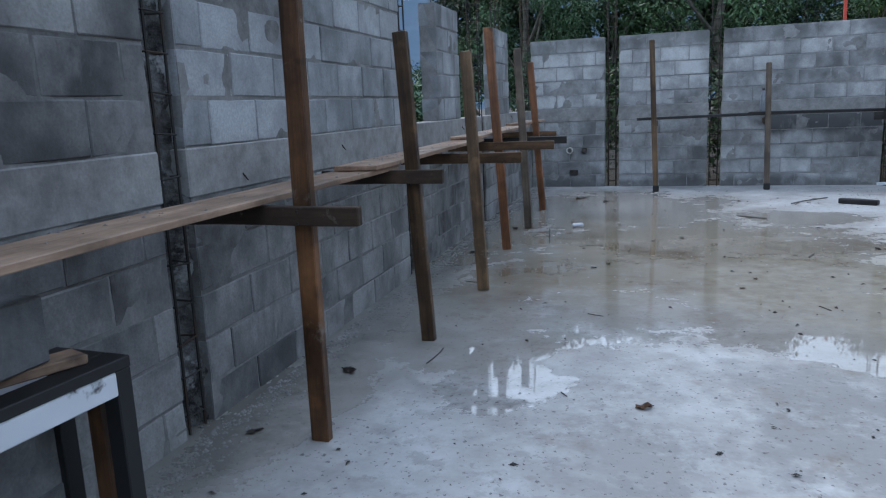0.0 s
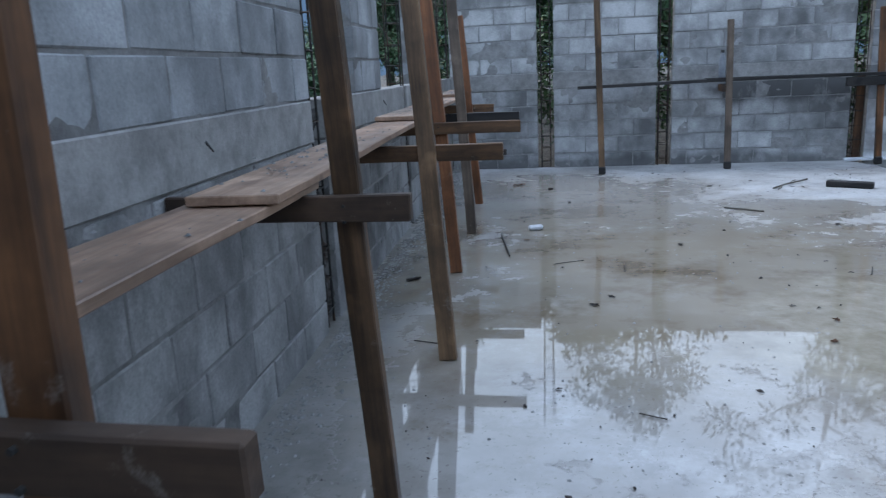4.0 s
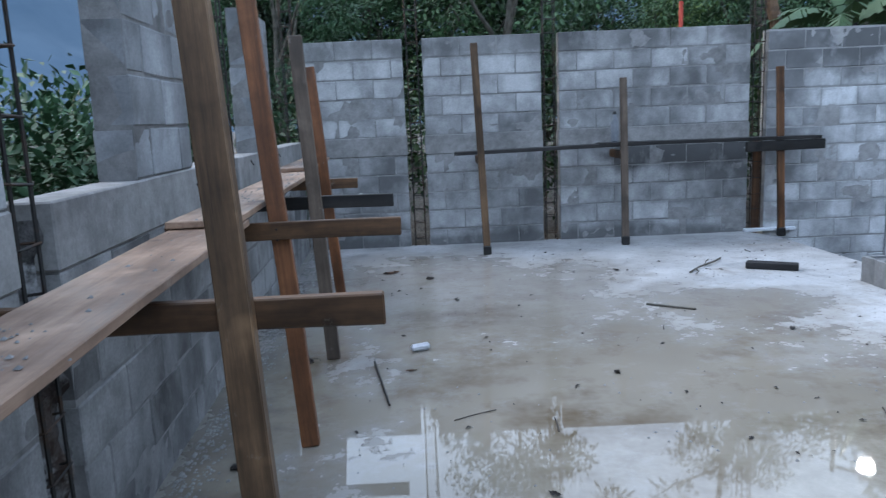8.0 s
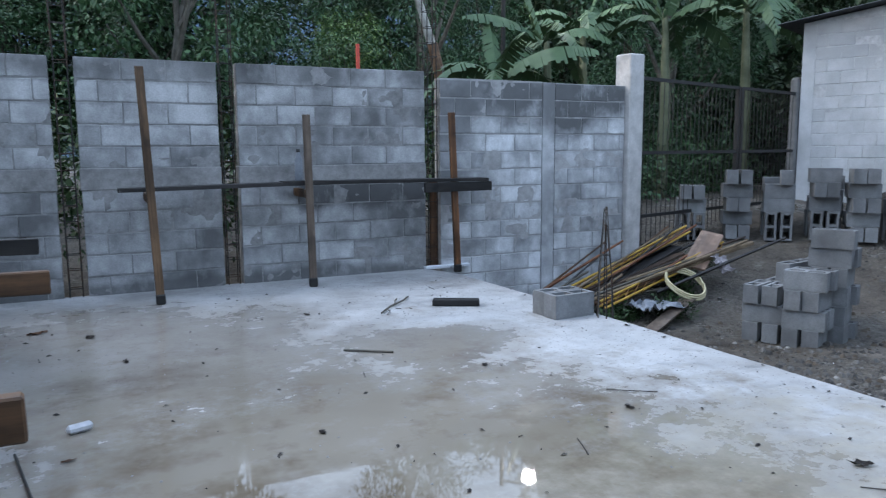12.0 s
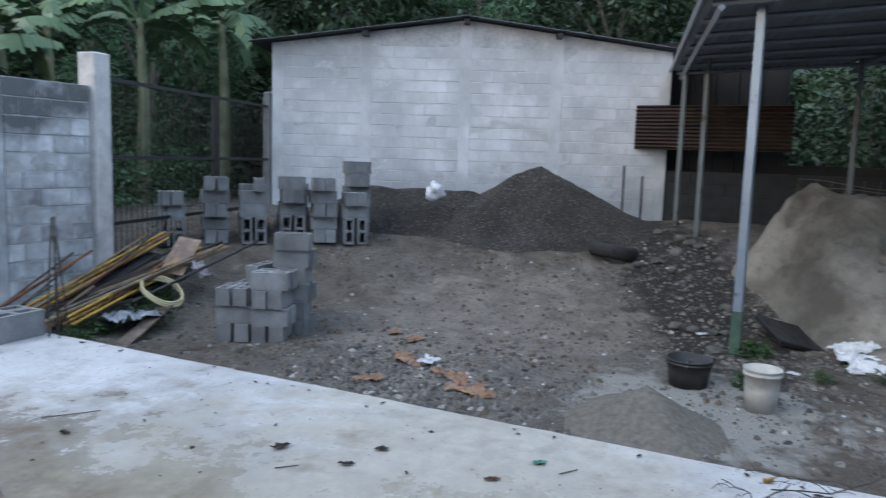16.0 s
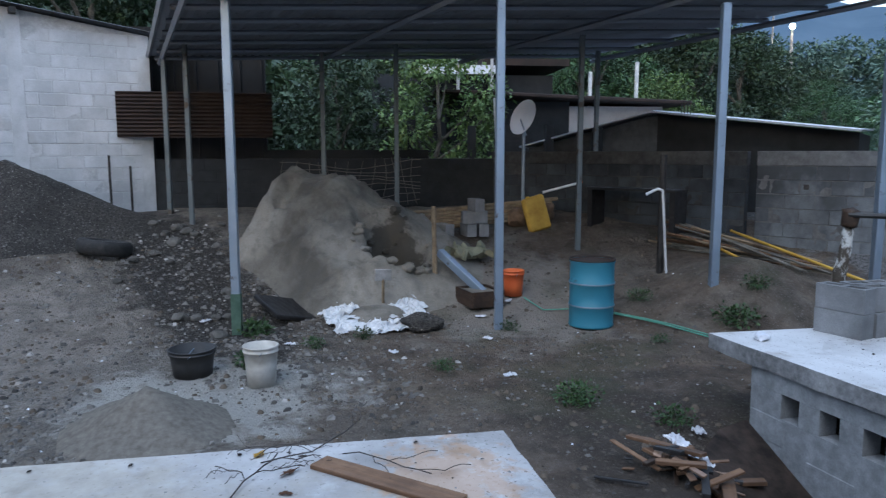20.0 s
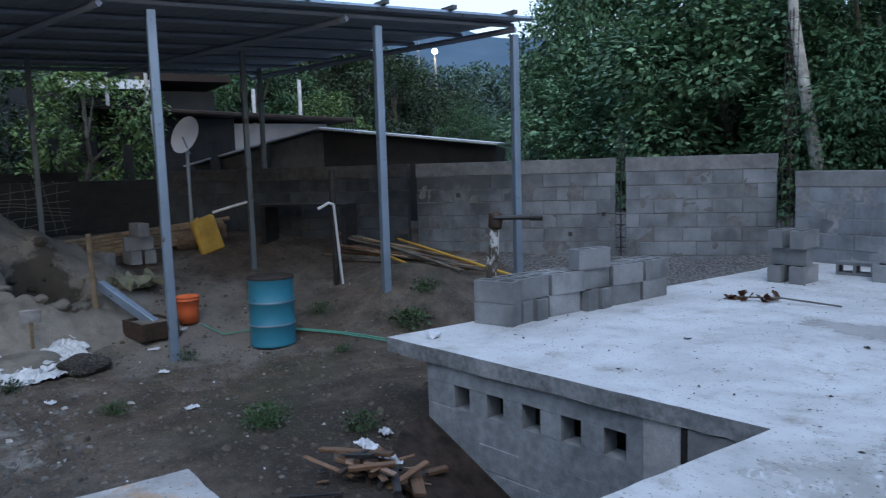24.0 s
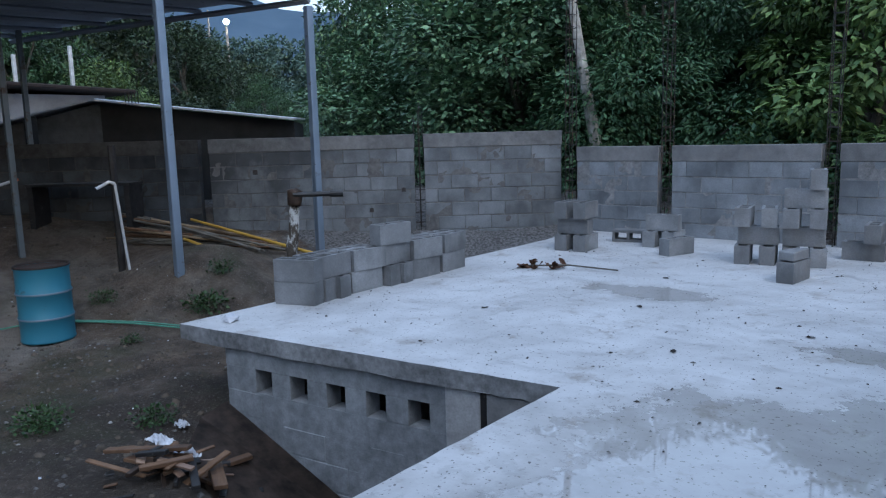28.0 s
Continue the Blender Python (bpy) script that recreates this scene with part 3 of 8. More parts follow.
def ground_material():
    m = Nodes("yard_soil", 0.9, spec=0.35)
    x, y, z = m.xyz()
    big = m.noise(0.5, 5, 0.6, "World")
    mid = m.noise(3.0, 5, 0.65, "World")
    fine = m.noise(26, 4, 0.7, "World")
    c = m.mix(m.span(mid, 0.32, 0.68), (0.048, 0.04, 0.032), (0.16, 0.137, 0.112))
    gravel = m.math('MULTIPLY', m.span(big, 0.4, 0.6), m.span(y, 0.5, 3.5))
    stone = m.mix(m.span(fine, 0.4, 0.62), (0.075, 0.07, 0.062), (0.25, 0.235, 0.21))
    c = m.mix(m.math('MULTIPLY', gravel, 0.62), c, stone)
    tread = m.math('SUBTRACT', 1.0, m.math('SQRT', m.math('ADD', m.math('POWER', m.math('DIVIDE', m.math('SUBTRACT', x, 8.2), 2.7), 2.0), m.math('POWER', m.math('DIVIDE', m.math('SUBTRACT', y, 5.6), 1.9), 2.0))))
    tread = m.math('ADD', tread, m.span(m.noise(1.4, 6, 0.65, "World"), 0.3, 0.7, -0.4, 0.4))
    c = m.mix(m.span(tread, 0.0, 0.4, 0, 0.6), c, m.mix(m.span(mid, 0.35, 0.65), (0.175, 0.153, 0.13), (0.32, 0.287, 0.25)))
    lump = m.noise(9, 4, 0.7, "World")
    c = m.mix(m.span(lump, 0.52, 0.66, 0, 0.45), c, (0.03, 0.024, 0.019))
    # Pale lime patches on the soil.
    pale_zone = m.math('MULTIPLY', m.span(m.noise(1.3, 5, 0.6, "World"), 0.58, 0.68), m.span(x, 4.6, 6.0, 1.0, 0.35))
    c = m.mix(m.math('MULTIPLY', pale_zone, 0.55), c, (0.18, 0.17, 0.155))
    red = m.math('MULTIPLY', m.span(y, 2.6, 0.8), m.span(m.noise(0.8, 4, 0.6, "World"), 0.35, 0.6))
    c = m.mix(m.math('MULTIPLY', red, 0.85), c, m.mix(m.span(mid, 0.35, 0.65), (0.052, 0.036, 0.025), (0.135, 0.098, 0.068)))
    pit = m.math('SUBTRACT', 1.0, m.math('SQRT', m.math('ADD', m.math('POWER', m.math('DIVIDE', m.math('SUBTRACT', x, 4.9), 1.9), 2.0), m.math('POWER', m.math('DIVIDE', m.math('ADD', y, 0.7), 1.6), 2.0))))
    pit = m.math('ADD', pit, m.span(m.noise(1.9, 6, 0.65, "World"), 0.3, 0.7, -0.35, 0.35))
    c = m.mix(m.span(pit, 0.0, 0.4, 0, 0.8), c, (0.032, 0.024, 0.018))
    du, dv = m.math('SUBTRACT', x, 10.3), m.math('SUBTRACT', y, 3.65)
    along = m.math('DIVIDE', m.math('ADD', m.math('MULTIPLY', du, 0.93), m.math('MULTIPLY', dv, 0.37)), 3.3)
    across = m.math('DIVIDE', m.math('SUBTRACT', m.math('MULTIPLY', du, 0.37), m.math('MULTIPLY', dv, 0.93)), 0.8)
    trench = m.math('SQRT', m.math('ADD', m.math('MULTIPLY', along, along), m.math('MULTIPLY', across, across)))
    trench = m.math('ADD', trench, m.span(mid, 0.3, 0.7, -0.35, 0.35))
    c = m.mix(m.span(trench, 1.15, 0.75, 0, 0.92), c, (0.017, 0.015, 0.013))
    du, dv = m.math('DIVIDE', m.math('SUBTRACT', x, 6.45), 1.25), m.math('DIVIDE', m.math('SUBTRACT', y, 2.95), 1.35)
    dust = m.math('SUBTRACT', 1.0, m.math('SQRT', m.math('ADD', m.math('MULTIPLY', du, du), m.math('MULTIPLY', dv, dv))))
    dust = m.math('ADD', dust, m.span(m.noise(2.2, 6, 0.65, "World"), 0.3, 0.7, -0.5, 0.5))
    c = m.mix(m.span(dust, 0.05, 0.4, 0, 0.85), c, (0.33, 0.325, 0.30))
    du, dv = m.math('DIVIDE', m.math('SUBTRACT', x, 9.3), 2.0), m.math('DIVIDE', m.math('SUBTRACT', y, -0.2), 1.5)
    spill = m.math('SUBTRACT', 1.0, m.math('SQRT', m.math('ADD', m.math('MULTIPLY', du, du), m.math('MULTIPLY', dv, dv))))
    spill = m.math('ADD', spill, m.span(m.noise(1.7, 6, 0.65, "World"), 0.3, 0.7, -0.4, 0.4))
    c = m.mix(m.span(spill, 0.0, 0.5, 0, 0.8), c, (0.26, 0.235, 0.205))
    grit = m.noise(13, 6, 0.8, "World")
    c = m.mix(m.span(grit, 0.56, 0.68, 0, 0.36), c, (0.034, 0.027, 0.02))
    c = m.mix(m.span(grit, 0.44, 0.36, 0, 0.35), c, (0.21, 0.185, 0.15))
    moss = m.math('MULTIPLY', m.span(m.noise(0.9, 5, 0.65, "World"), 0.54, 0.66, 0, 0.5), m.span(y, 2.0, 0.0))
    c = m.mix(moss, c, (0.045, 0.05, 0.024))
    chips = m.math('MULTIPLY', m.span(m.noise(48, 2, 0.5, "World"), 0.635, 0.665), m.span(big, 0.40, 0.56, 0.3, 1.0))
    c = m.mix(m.math('MULTIPLY', chips, 0.42), c, (0.24, 0.225, 0.205))
    strip = m.math('ADD', m.span(y, -4.2, -5.2), m.span(m.noise(2.4, 5, 0.65, "World"), 0.3, 0.7, -0.35, 0.35))
    c = m.mix(m.span(strip, 0.3, 0.6, 0, 0.85), c, m.mix(m.span(fine, 0.4, 0.6), (0.07, 0.07, 0.072), (0.25, 0.25, 0.252)))
    m.color(c)
    wet = m.math('MULTIPLY', m.span(m.noise(1.0, 4, 0.6, "World"), 0.56, 0.64), m.span(y, 6.0, 8.0))
    m.rough(m.span(wet, 0, 1, 0.9, 0.12))
    m.bump(m.math('ADD', m.math('MULTIPLY', fine, 1.2), m.math('ADD', m.math('MULTIPLY', mid, 2.5), m.math('ADD', m.math('MULTIPLY', lump, 1.5), m.math('MULTIPLY', grit, 1.6)))), 0.75, 0.05)
    return m.mat


M_SLAB = slab_material()
M_SOIL = ground_material()

# ---- mesh helpers ----


def part(name, bm, material, parent=None, label=""):
    """Links a bmesh as one mesh object under a thing or a part."""
    me = bpy.data.meshes.new(name)
    bm.normal_update()
    bm.to_mesh(me)
    bm.free()
    me.materials.append(material)
    ob = new(name, me)
    ob.parent = parent
    if label:
        ob["label"] = label
    return ob


def shared(name, me, parent, m, label=""):
    ob = new(name, me)
    ob.parent = parent
    ob.matrix_basis = m
    if label:
        ob["label"] = label
    return ob


def thing(name, label, category, m=None, group="", kind=""):
    ob = new(name)
    ob.empty_display_size = 0.1
    if m is not None:
        ob.matrix_basis = m
    return tagged(ob, label, category, group, kind)


def lone(name, bm, material, label, category, m=None, group="", kind=""):
    """A thing that is one mesh."""
    ob = part(name, bm, material)
    if m is not None:
        ob.matrix_basis = m
    return tagged(ob, label, category, group, kind)


def raw(name, verts, faces, material, parent=None, smooth=False):
    me = bpy.data.meshes.new(name)
    me.from_pydata([tuple(v) for v in verts], [], [tuple(f) for f in faces])
    if smooth:
        me.shade_smooth()
    me.materials.append(material)
    ob = new(name, me)
    ob.parent = parent
    return ob


def box(bm, x0, y0, z0, x1, y1, z1, m=None, bevel=0.0):
    r = bmesh.ops.create_cube(bm, size=1.0)
    t = Matrix.Translation(((x0 + x1) / 2, (y0 + y1) / 2, (z0 + z1) / 2)) @ Matrix.Diagonal((x1 - x0, y1 - y0, z1 - z0, 1))
    bmesh.ops.transform(bm, matrix=(m @ t) if m is not None else t, verts=r["verts"])
    if bevel:
        edges = {e for v in r["verts"] for e in v.link_edges}
        bmesh.ops.bevel(bm, geom=list(edges), offset=bevel, segments=1, affect='EDGES')
    return bm


def one_box(*a, **k):
    return box(bmesh.new(), *a, **k)


def rod(bm, a, b, r0, r1=None, n=6):
    """A tapered rod from a to b."""
    a, b = Vector(a), Vector(b)
    d = b - a
    res = bmesh.ops.create_cone(bm, cap_ends=True, segments=n, radius1=r0, radius2=r0 if r1 is None else r1, depth=d.length)
    q = d.to_track_quat('Z', 'Y').to_matrix().to_4x4()
    bmesh.ops.transform(bm, matrix=Matrix.Translation((a + b) / 2) @ q, verts=res["verts"])
    return bm


def one_rod(*a, **k):
    return rod(bmesh.new(), *a, **k)


def standing(a, b):
    """A pose at a with its z towards b and its x kept as near east as it can be."""
    a, b = Vector(a), Vector(b)
    z = (b - a).normalized()
    y = z.cross(Vector((1, 0, 0))).normalized()
    m = Matrix((y.cross(z), y, z)).transposed().to_4x4()
    m.translation = a
    return m


def lathe(profile, n=24):
    """A turned body from (radius, height) pairs."""
    bm = bmesh.new()
    rings = []
    for r, z in profile:
        rings.append([bm.verts.new((r * math.cos(k * math.tau / n), r * math.sin(k * math.tau / n), z)) for k in range(n)])
    for a, b in zip(rings, rings[1:]):
        for k in range(n):
            bm.faces.new((a[k], a[(k + 1) % n], b[(k + 1) % n], b[k]))
    for f in bm.faces:
        f.smooth = True
    return bm


def tube(points, r, n=6, closed=False):
    """A round cord through points."""
    bm = bmesh.new()
    pts = [Vector(p) for p in points]
    rings = []
    for i, p in enumerate(pts):
        d = (pts[min(i + 1, len(pts) - 1)] - pts[max(i - 1, 0)]).normalized()
        side = d.cross(Vector((0, 0, 1)))
        side = side.normalized() if side.length > 1e-3 else Vector((1, 0, 0))
        up = side.cross(d)
        rings.append([bm.verts.new(p + r * (math.cos(k * math.tau / n) * side + math.sin(k * math.tau / n) * up)) for k in range(n)])
    for a, b in zip(rings, rings[1:]):
        for k in range(n):
            bm.faces.new((a[k], b[k], b[(k + 1) % n], a[(k + 1) % n]))
    for ring, back in ((rings[0], False), (rings[-1], True)):
        bm.faces.new(ring if back else ring[::-1])
    for f in bm.faces:
        f.smooth = True
    return bm


def wobble(bm, amount, scale=3.0, seed=0.0):
    for v in bm.verts:
        v.co += amount * noise.noise_vector(v.co * scale + Vector((seed, seed * 1.7, 0)))
    return bm


def crumple(size, height, seed, cuts=14):
    """A crumpled sheet lying on the ground."""
    bm = bmesh.new()
    bmesh.ops.create_grid(bm, x_segments=cuts, y_segments=cuts, size=0.5)
    for v in bm.verts:
        p = v.co.copy()
        n = noise.noise(p * 4 + Vector((seed, 0, 0))) + 0.5 * noise.noise(p * 9 + Vector((0, seed, 0)))
        e = noise.noise_vector(p * 2.5 + Vector((seed, seed, 1)))
        v.co = Vector(((p.x + 0.22 * e.x) * size[0], (p.y + 0.22 * e.y) * size[1], height * (0.35 + abs(n))))
    return bm


def lump(r, seed, flat=0.6, detail=2):
    bm = bmesh.new()
    bmesh.ops.create_icosphere(bm, subdivisions=detail, radius=r)
    for v in bm.verts:
        k = 1 + 0.35 * noise.noise(v.co / r * 1.3 + Vector((seed, 0, seed)))
        v.co = Vector((v.co.x * k, v.co.y * k, v.co.z * k * flat))
    return bm


def smooth01(v):
    v = min(1.0, max(0.0, v))
    return v * v * (3 - 2 * v)


# ---- block walls ----
COURSE = 0.2


def block_mesh(name, material, length=0.388, width=0.15, height=0.188):
    bm = one_box(-length / 2, -width / 2, -height / 2, length / 2, width / 2, height / 2, bevel=0.005)
    wobble(bm, 0.0025, 20)
    me = bpy.data.meshes.new(name)
    bm.to_mesh(me)
    bm.free()
    me.materials.append(material)
    return me


def hollow_mesh(name, material, length=0.39, width=0.15, height=0.19):
    """A two-core cement block: shell, web and two open cores."""
    xs = [-length / 2, -length / 2 + 0.03, -0.017, 0.017, length / 2 - 0.03, length / 2]
    ys = [-width / 2, -width / 2 + 0.03, width / 2 - 0.03, width / 2]
    solid = lambda i, j: 0 <= i < 5 and 0 <= j < 3 and not (j == 1 and i in (1, 3))
    bm = bmesh.new()
    v = {}
    vert = lambda i, j, k: v.setdefault((i, j, k), bm.verts.new((xs[i], ys[j], (k - 0.5) * height)) if (i, j, k) not in v else v[(i, j, k)])
    for i in range(5):
        for j in range(3):
            if not solid(i, j):
                continue
            bm.faces.new([vert(i, j, 1), vert(i + 1, j, 1), vert(i + 1, j + 1, 1), vert(i, j + 1, 1)])
            bm.faces.new([vert(i, j + 1, 0), vert(i + 1, j + 1, 0), vert(i + 1, j, 0), vert(i, j, 0)])
            for di, dj, a, b in ((-1, 0, (i, j + 1), (i, j)), (1, 0, (i + 1, j), (i + 1, j + 1)), (0, -1, (i, j), (i + 1, j)), (0, 1, (i + 1, j + 1), (i, j + 1))):
                if not solid(i + di, j + dj):
                    bm.faces.new([vert(*a, 0), vert(*b, 0), vert(*b, 1), vert(*a, 1)])
    bmesh.ops.recalc_face_normals(bm, faces=bm.faces)
    wobble(bm, 0.003, 14)
    me = bpy.data.meshes.new(name)
    bm.to_mesh(me)
    bm.free()
    me.materials.append(material)
    return me


BLOCKS = {}


def lay_course(wall, a, b, z, thick, material, odd, missing=(), height=0.188):
    """One course of blocks from a to b along the wall's own x, with half blocks at the ends of odd courses."""
    x = a
    first = 0.19 if odd else 0.39
    k = 0
    while x < b - 0.05:
        ln = min((first if k == 0 else 0.39), b - x)
        if b - x - ln < 0.07:
            ln = b - x
        k += 1
        key = (material.name, round(ln, 2), round(thick, 3), round(height, 2))
        if key not in BLOCKS:
            BLOCKS[key] = block_mesh("block", material, round(ln, 2) - 0.008, thick, height)
        if not any(p < x + ln / 2 < q and r < z + 0.1 < s for p, q, r, s in missing):
            jit = pose(x + ln / 2, random.uniform(-0.004, 0.004), z + COURSE / 2 + random.uniform(-0.003, 0.003), random.uniform(-0.5, 0.5), random.uniform(-0.6, 0.6), random.uniform(-0.4, 0.4))
            PIECES.append(("block", BLOCKS[key], wall, jit))
        x += ln


PIECES = []


def rough_core(s, e, lo, hi, half, seed):
    """The mortar bed of a bay: a slab whose two faces bulge out of the joints here and there."""
    nx, nz = max(2, int((e - s) / 0.05)), max(2, int((hi - lo) / 0.05))
    verts, faces = [], []
    for side in (-1, 1):
        base = len(verts)
        for j in range(nz + 1):
            for i in range(nx + 1):
                x, z = s + (e - s) * i / nx, lo + (hi - lo) * j / nz
                n = noise.noise(Vector((x * 3.1 + seed, z * 3.1, side))) + 0.6 * noise.noise(Vector((x * 11, z * 11 + seed, side)))
                verts.append((x, side * (half + min(0.0058, 0.008 * n)), z))
        for j in range(nz):
            for i in range(nx):
                k = base + j * (nx + 1) + i
                q = (k, k + 1, k + nx + 2, k + nx + 1)
                faces.append(q if side < 0 else q[::-1])
    m = (nx + 1) * (nz + 1)
    rim = [i for i in range(nx + 1)] + [j * (nx + 1) + nx for j in range(1, nz + 1)] + [nz * (nx + 1) + i for i in range(nx - 1, -1, -1)] + [j * (nx + 1) for j in range(nz - 1, 0, -1)]
    faces += [(b, a, m + a, m + b) for a, b in zip(rim, rim[1:] + rim[:1])]
    return verts, faces


def block_wall(name, label, a, b, bays, z0, courses, beam=None, thick=0.15, material=None, mortar=None, cast=None, lower=None):
    """A wall from a to b in plan. bays: (start, end, bottom, top) stretches along it; courses: bottom heights of courses; beam: (bottom, top)."""
    material, mortar = material or M_BLOCK, mortar or M_MORTAR
    d = Vector((b[0] - a[0], b[1] - a[1], 0))
    wall = thing(name, label, "wall", pose(a[0], a[1], 0, 0, 0, math.degrees(math.atan2(d.y, d.x))), kind="structure")
    for s, e, lo, hi, *own in bays:
        raw("mortar_core", *rough_core(s + 0.004, e - 0.004, lo, hi - 0.004, thick / 2 - 0.005, len(PIECES) * 0.37), mortar, wall)
        if beam and lo < beam[0] < hi:
            bm = one_box(s - 0.006, -thick / 2 - 0.006, beam[0], e + 0.006, thick / 2 + 0.006, min(beam[1], hi), bevel=0.006)
            part("bond_beam", bm, cast or M_BEAM, wall, "smooth cast concrete beam")
        for i, z in enumerate(courses):
            if lo - 0.02 <= z and z + COURSE <= hi + 0.03:
                lay_course(wall, s, e, z, thick, own[0] if own else lower if lower and z < 0.9 else material, i % 2)
    return wall


def cage(name, m, height, w=0.11, step=0.16, parent=None, bars=4):
    """A reinforcement cage: upright bars with square stirrups."""
    c = thing(name, "rusty steel reinforcement cage standing in a gap between blocks", "rebar cage", m, "reinforcement cages")
    for dx, dy in ((-1, -1), (1, -1), (1, 1), (-1, 1))[:bars]:
        bend = random.uniform(-0.03, 0.03)
        bm = rod(one_rod((dx * w / 2, dy * w / 2, 0), (dx * w / 2, dy * w / 2, height * 0.6), 0.0065, n=5), (dx * w / 2, dy * w / 2, height * 0.6), (dx * w / 2 + bend, dy * w / 2 + bend * 0.5, height + random.uniform(-0.15, 0.1)), 0.0065, n=5)
        part("upright_bar", bm, M_REBAR, c)
    k = 0.08
    while k < height - 0.1:
        bm = bmesh.new()
        q = w / 2 + 0.006
        t = random.uniform(-0.012, 0.012)
        cs = [(-q, -q, k), (q, -q, k + t), (q, q, k), (-q, q, k - t)]
        for p, r in zip(cs, cs[1:] + cs[:1]):
            rod(bm, p, r, 0.004, n=4)
        part("stirrup", bm, M_REBAR, c)
        k += step * random.uniform(0.85, 1.15)
    return c

# ---- ground, floor, walls ----


def ground_z(x, y):
    """The yard: low beside the floor, rising outwards, with a pit in the stair recess."""
    r = math.hypot(x - 0.3, y - 2.2)
    z = -0.62 + 1.05 * smooth01((r - 8.3) / 5.0)
    z -= 0.48 * max(0.0, min(2.6, 5.15 - x)) * smooth01((-0.1 - y) / 0.6) * (y > -1.7) * (x > 2.0)
    z += 0.5 * math.exp(-((x - 8.4) ** 2 + (y + 3.0) ** 2) / 0.9)
    z += 0.05 * noise.noise(Vector((x * 0.9, y * 0.9, 0))) + 0.032 * noise.noise(Vector((x * 2.6, y * 2.6, 5))) + 0.014 * noise.noise(Vector((x * 5.5, y * 5.5, 8)))
    return z


def build_ground():
    fx = np.concatenate([-np.geomspace(900, 4, 16), np.arange(-3, 2, 0.5), np.arange(2, 15, 0.11), np.geomspace(15, 900, 18)])
    fy = np.concatenate([-np.geomspace(900, 10, 16), np.arange(-9, 13, 0.11), np.geomspace(13, 900, 18)])
    verts, faces = [], []
    for y in fy:
        for x in fx:
            if abs(x) > 25 or abs(y) > 25:
                verts.append((x, y, 0.4))
                continue
            z = ground_z(x, y)
            if x < 3.55 and -7.3 < y < 10 and not (x > 2.3 and -1.6 < y < 1.3):
                z = min(z, -0.7)
            verts.append((x, y, z))
    n = len(fx)
    for j in range(len(fy) - 1):
        for i in range(n - 1):
            faces.append((j * n + i, j * n + i + 1, (j + 1) * n + i + 1, (j + 1) * n + i))
    return tagged(raw("ground", verts, faces, M_SOIL, smooth=True), "damp brown yard soil with gravel and cement stains", "ground", kind="structure")


build_ground()

OUTLINE = [(-1.5, 10.05), (3.44, 10.05), (3.46, 9.9), (3.60, 9.5), (3.72, 7.0), (3.78, 4.0), (3.84, 1.13), (2.42, 1.08), (2.43, -1.42), (5.55, -0.97), (5.56, -6.3), (5.75, -7.5), (-1.5, -7.5)]
SLAB = 0.12


def build_floor():
    bm = bmesh.new()
    pts = []
    for a, b in zip(OUTLINE, OUTLINE[1:] + OUTLINE[:1]):
        n = max(1, int(math.hypot(b[0] - a[0], b[1] - a[1]) / 0.12))
        for k in range(n):
            x, y = a[0] + (b[0] - a[0]) * k / n, a[1] + (b[1] - a[1]) * k / n
            w = 0.012 if k else 0
            pts.append((x + w * noise.noise(Vector((x * 6, y * 6, 1))), y + w * noise.noise(Vector((x * 6, y * 6, 9)))))
    top = [bm.verts.new((x, y, 0)) for x, y in pts]
    bot = [bm.verts.new((x + 0.01 * noise.noise(Vector((x * 9, y * 9, 4))), y + 0.01 * noise.noise(Vector((x * 9, y * 9, 6))), -SLAB + 0.02 * noise.noise(Vector((x * 7, y * 7, 2))) + 0.012 * noise.noise(Vector((x * 19, y * 19, 5))))) for x, y in pts]
    bm.faces.new(top[::-1])
    bm.faces.new(bot)
    for i in range(len(top)):
        k = (i + 1) % len(top)
        f = bm.faces.new((top[i], top[k], bot[k], bot[i]))
        f.material_index = 1
    bmesh.ops.recalc_face_normals(bm, faces=bm.faces)
    floor = part("floor", bm, M_SLAB)
    floor.data.materials.append(M_EDGE)
    return tagged(floor, "wet cast concrete floor with silty puddles", "floor", kind="structure")


build_floor()
BASE = [-0.02, 0.18, 0.38, 0.58, 0.78]
UPPER = [1.18 + 0.2 * k for k in range(9)]
DEEP = [-1.02 + 0.2 * k for k in range(5)]
BEAM = (0.98, 1.18)

# the long block wall beside the walk, with the window openings beyond its tall part
LA, LB = (-0.725, -3.0), (-1.375, 10.0)
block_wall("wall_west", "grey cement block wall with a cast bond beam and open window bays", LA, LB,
           # first bay darker all over; lower courses: wet, with plank shade in the colour
           [(0, 4.03, -0.1, 2.766, M_BLOCK_DARK), (4.22, 6.95, -0.1, 2.766), (7.18, 9.55, -0.1, 1.166), (9.70, 13.0, -0.1, 1.166), (7.92, 8.68, 1.166, 2.166), (10.42, 11.2, 1.166, 2.166)], 0, [z - 0.014 for z in BASE + UPPER], (BEAM[0] - 0.014, BEAM[1] - 0.014), material=M_BLOCK_WEST, mortar=M_MORTAR_WEST, lower=M_BLOCK_DARK)
LDIR = (Vector((LB[0], LB[1], 0)) - Vector((LA[0], LA[1], 0))).normalized()


def on_left(s, off=0.0, z=0.0):
    """A pose on the west wall: s metres along it, off metres towards the room."""
    side = Vector((LDIR.y, -LDIR.x, 0))
    p = Vector((LA[0], LA[1], z)) + LDIR * s + side * off
    return Matrix.Translation(p) @ Matrix.Rotation(math.atan2(LDIR.y, LDIR.x), 4, 'Z')


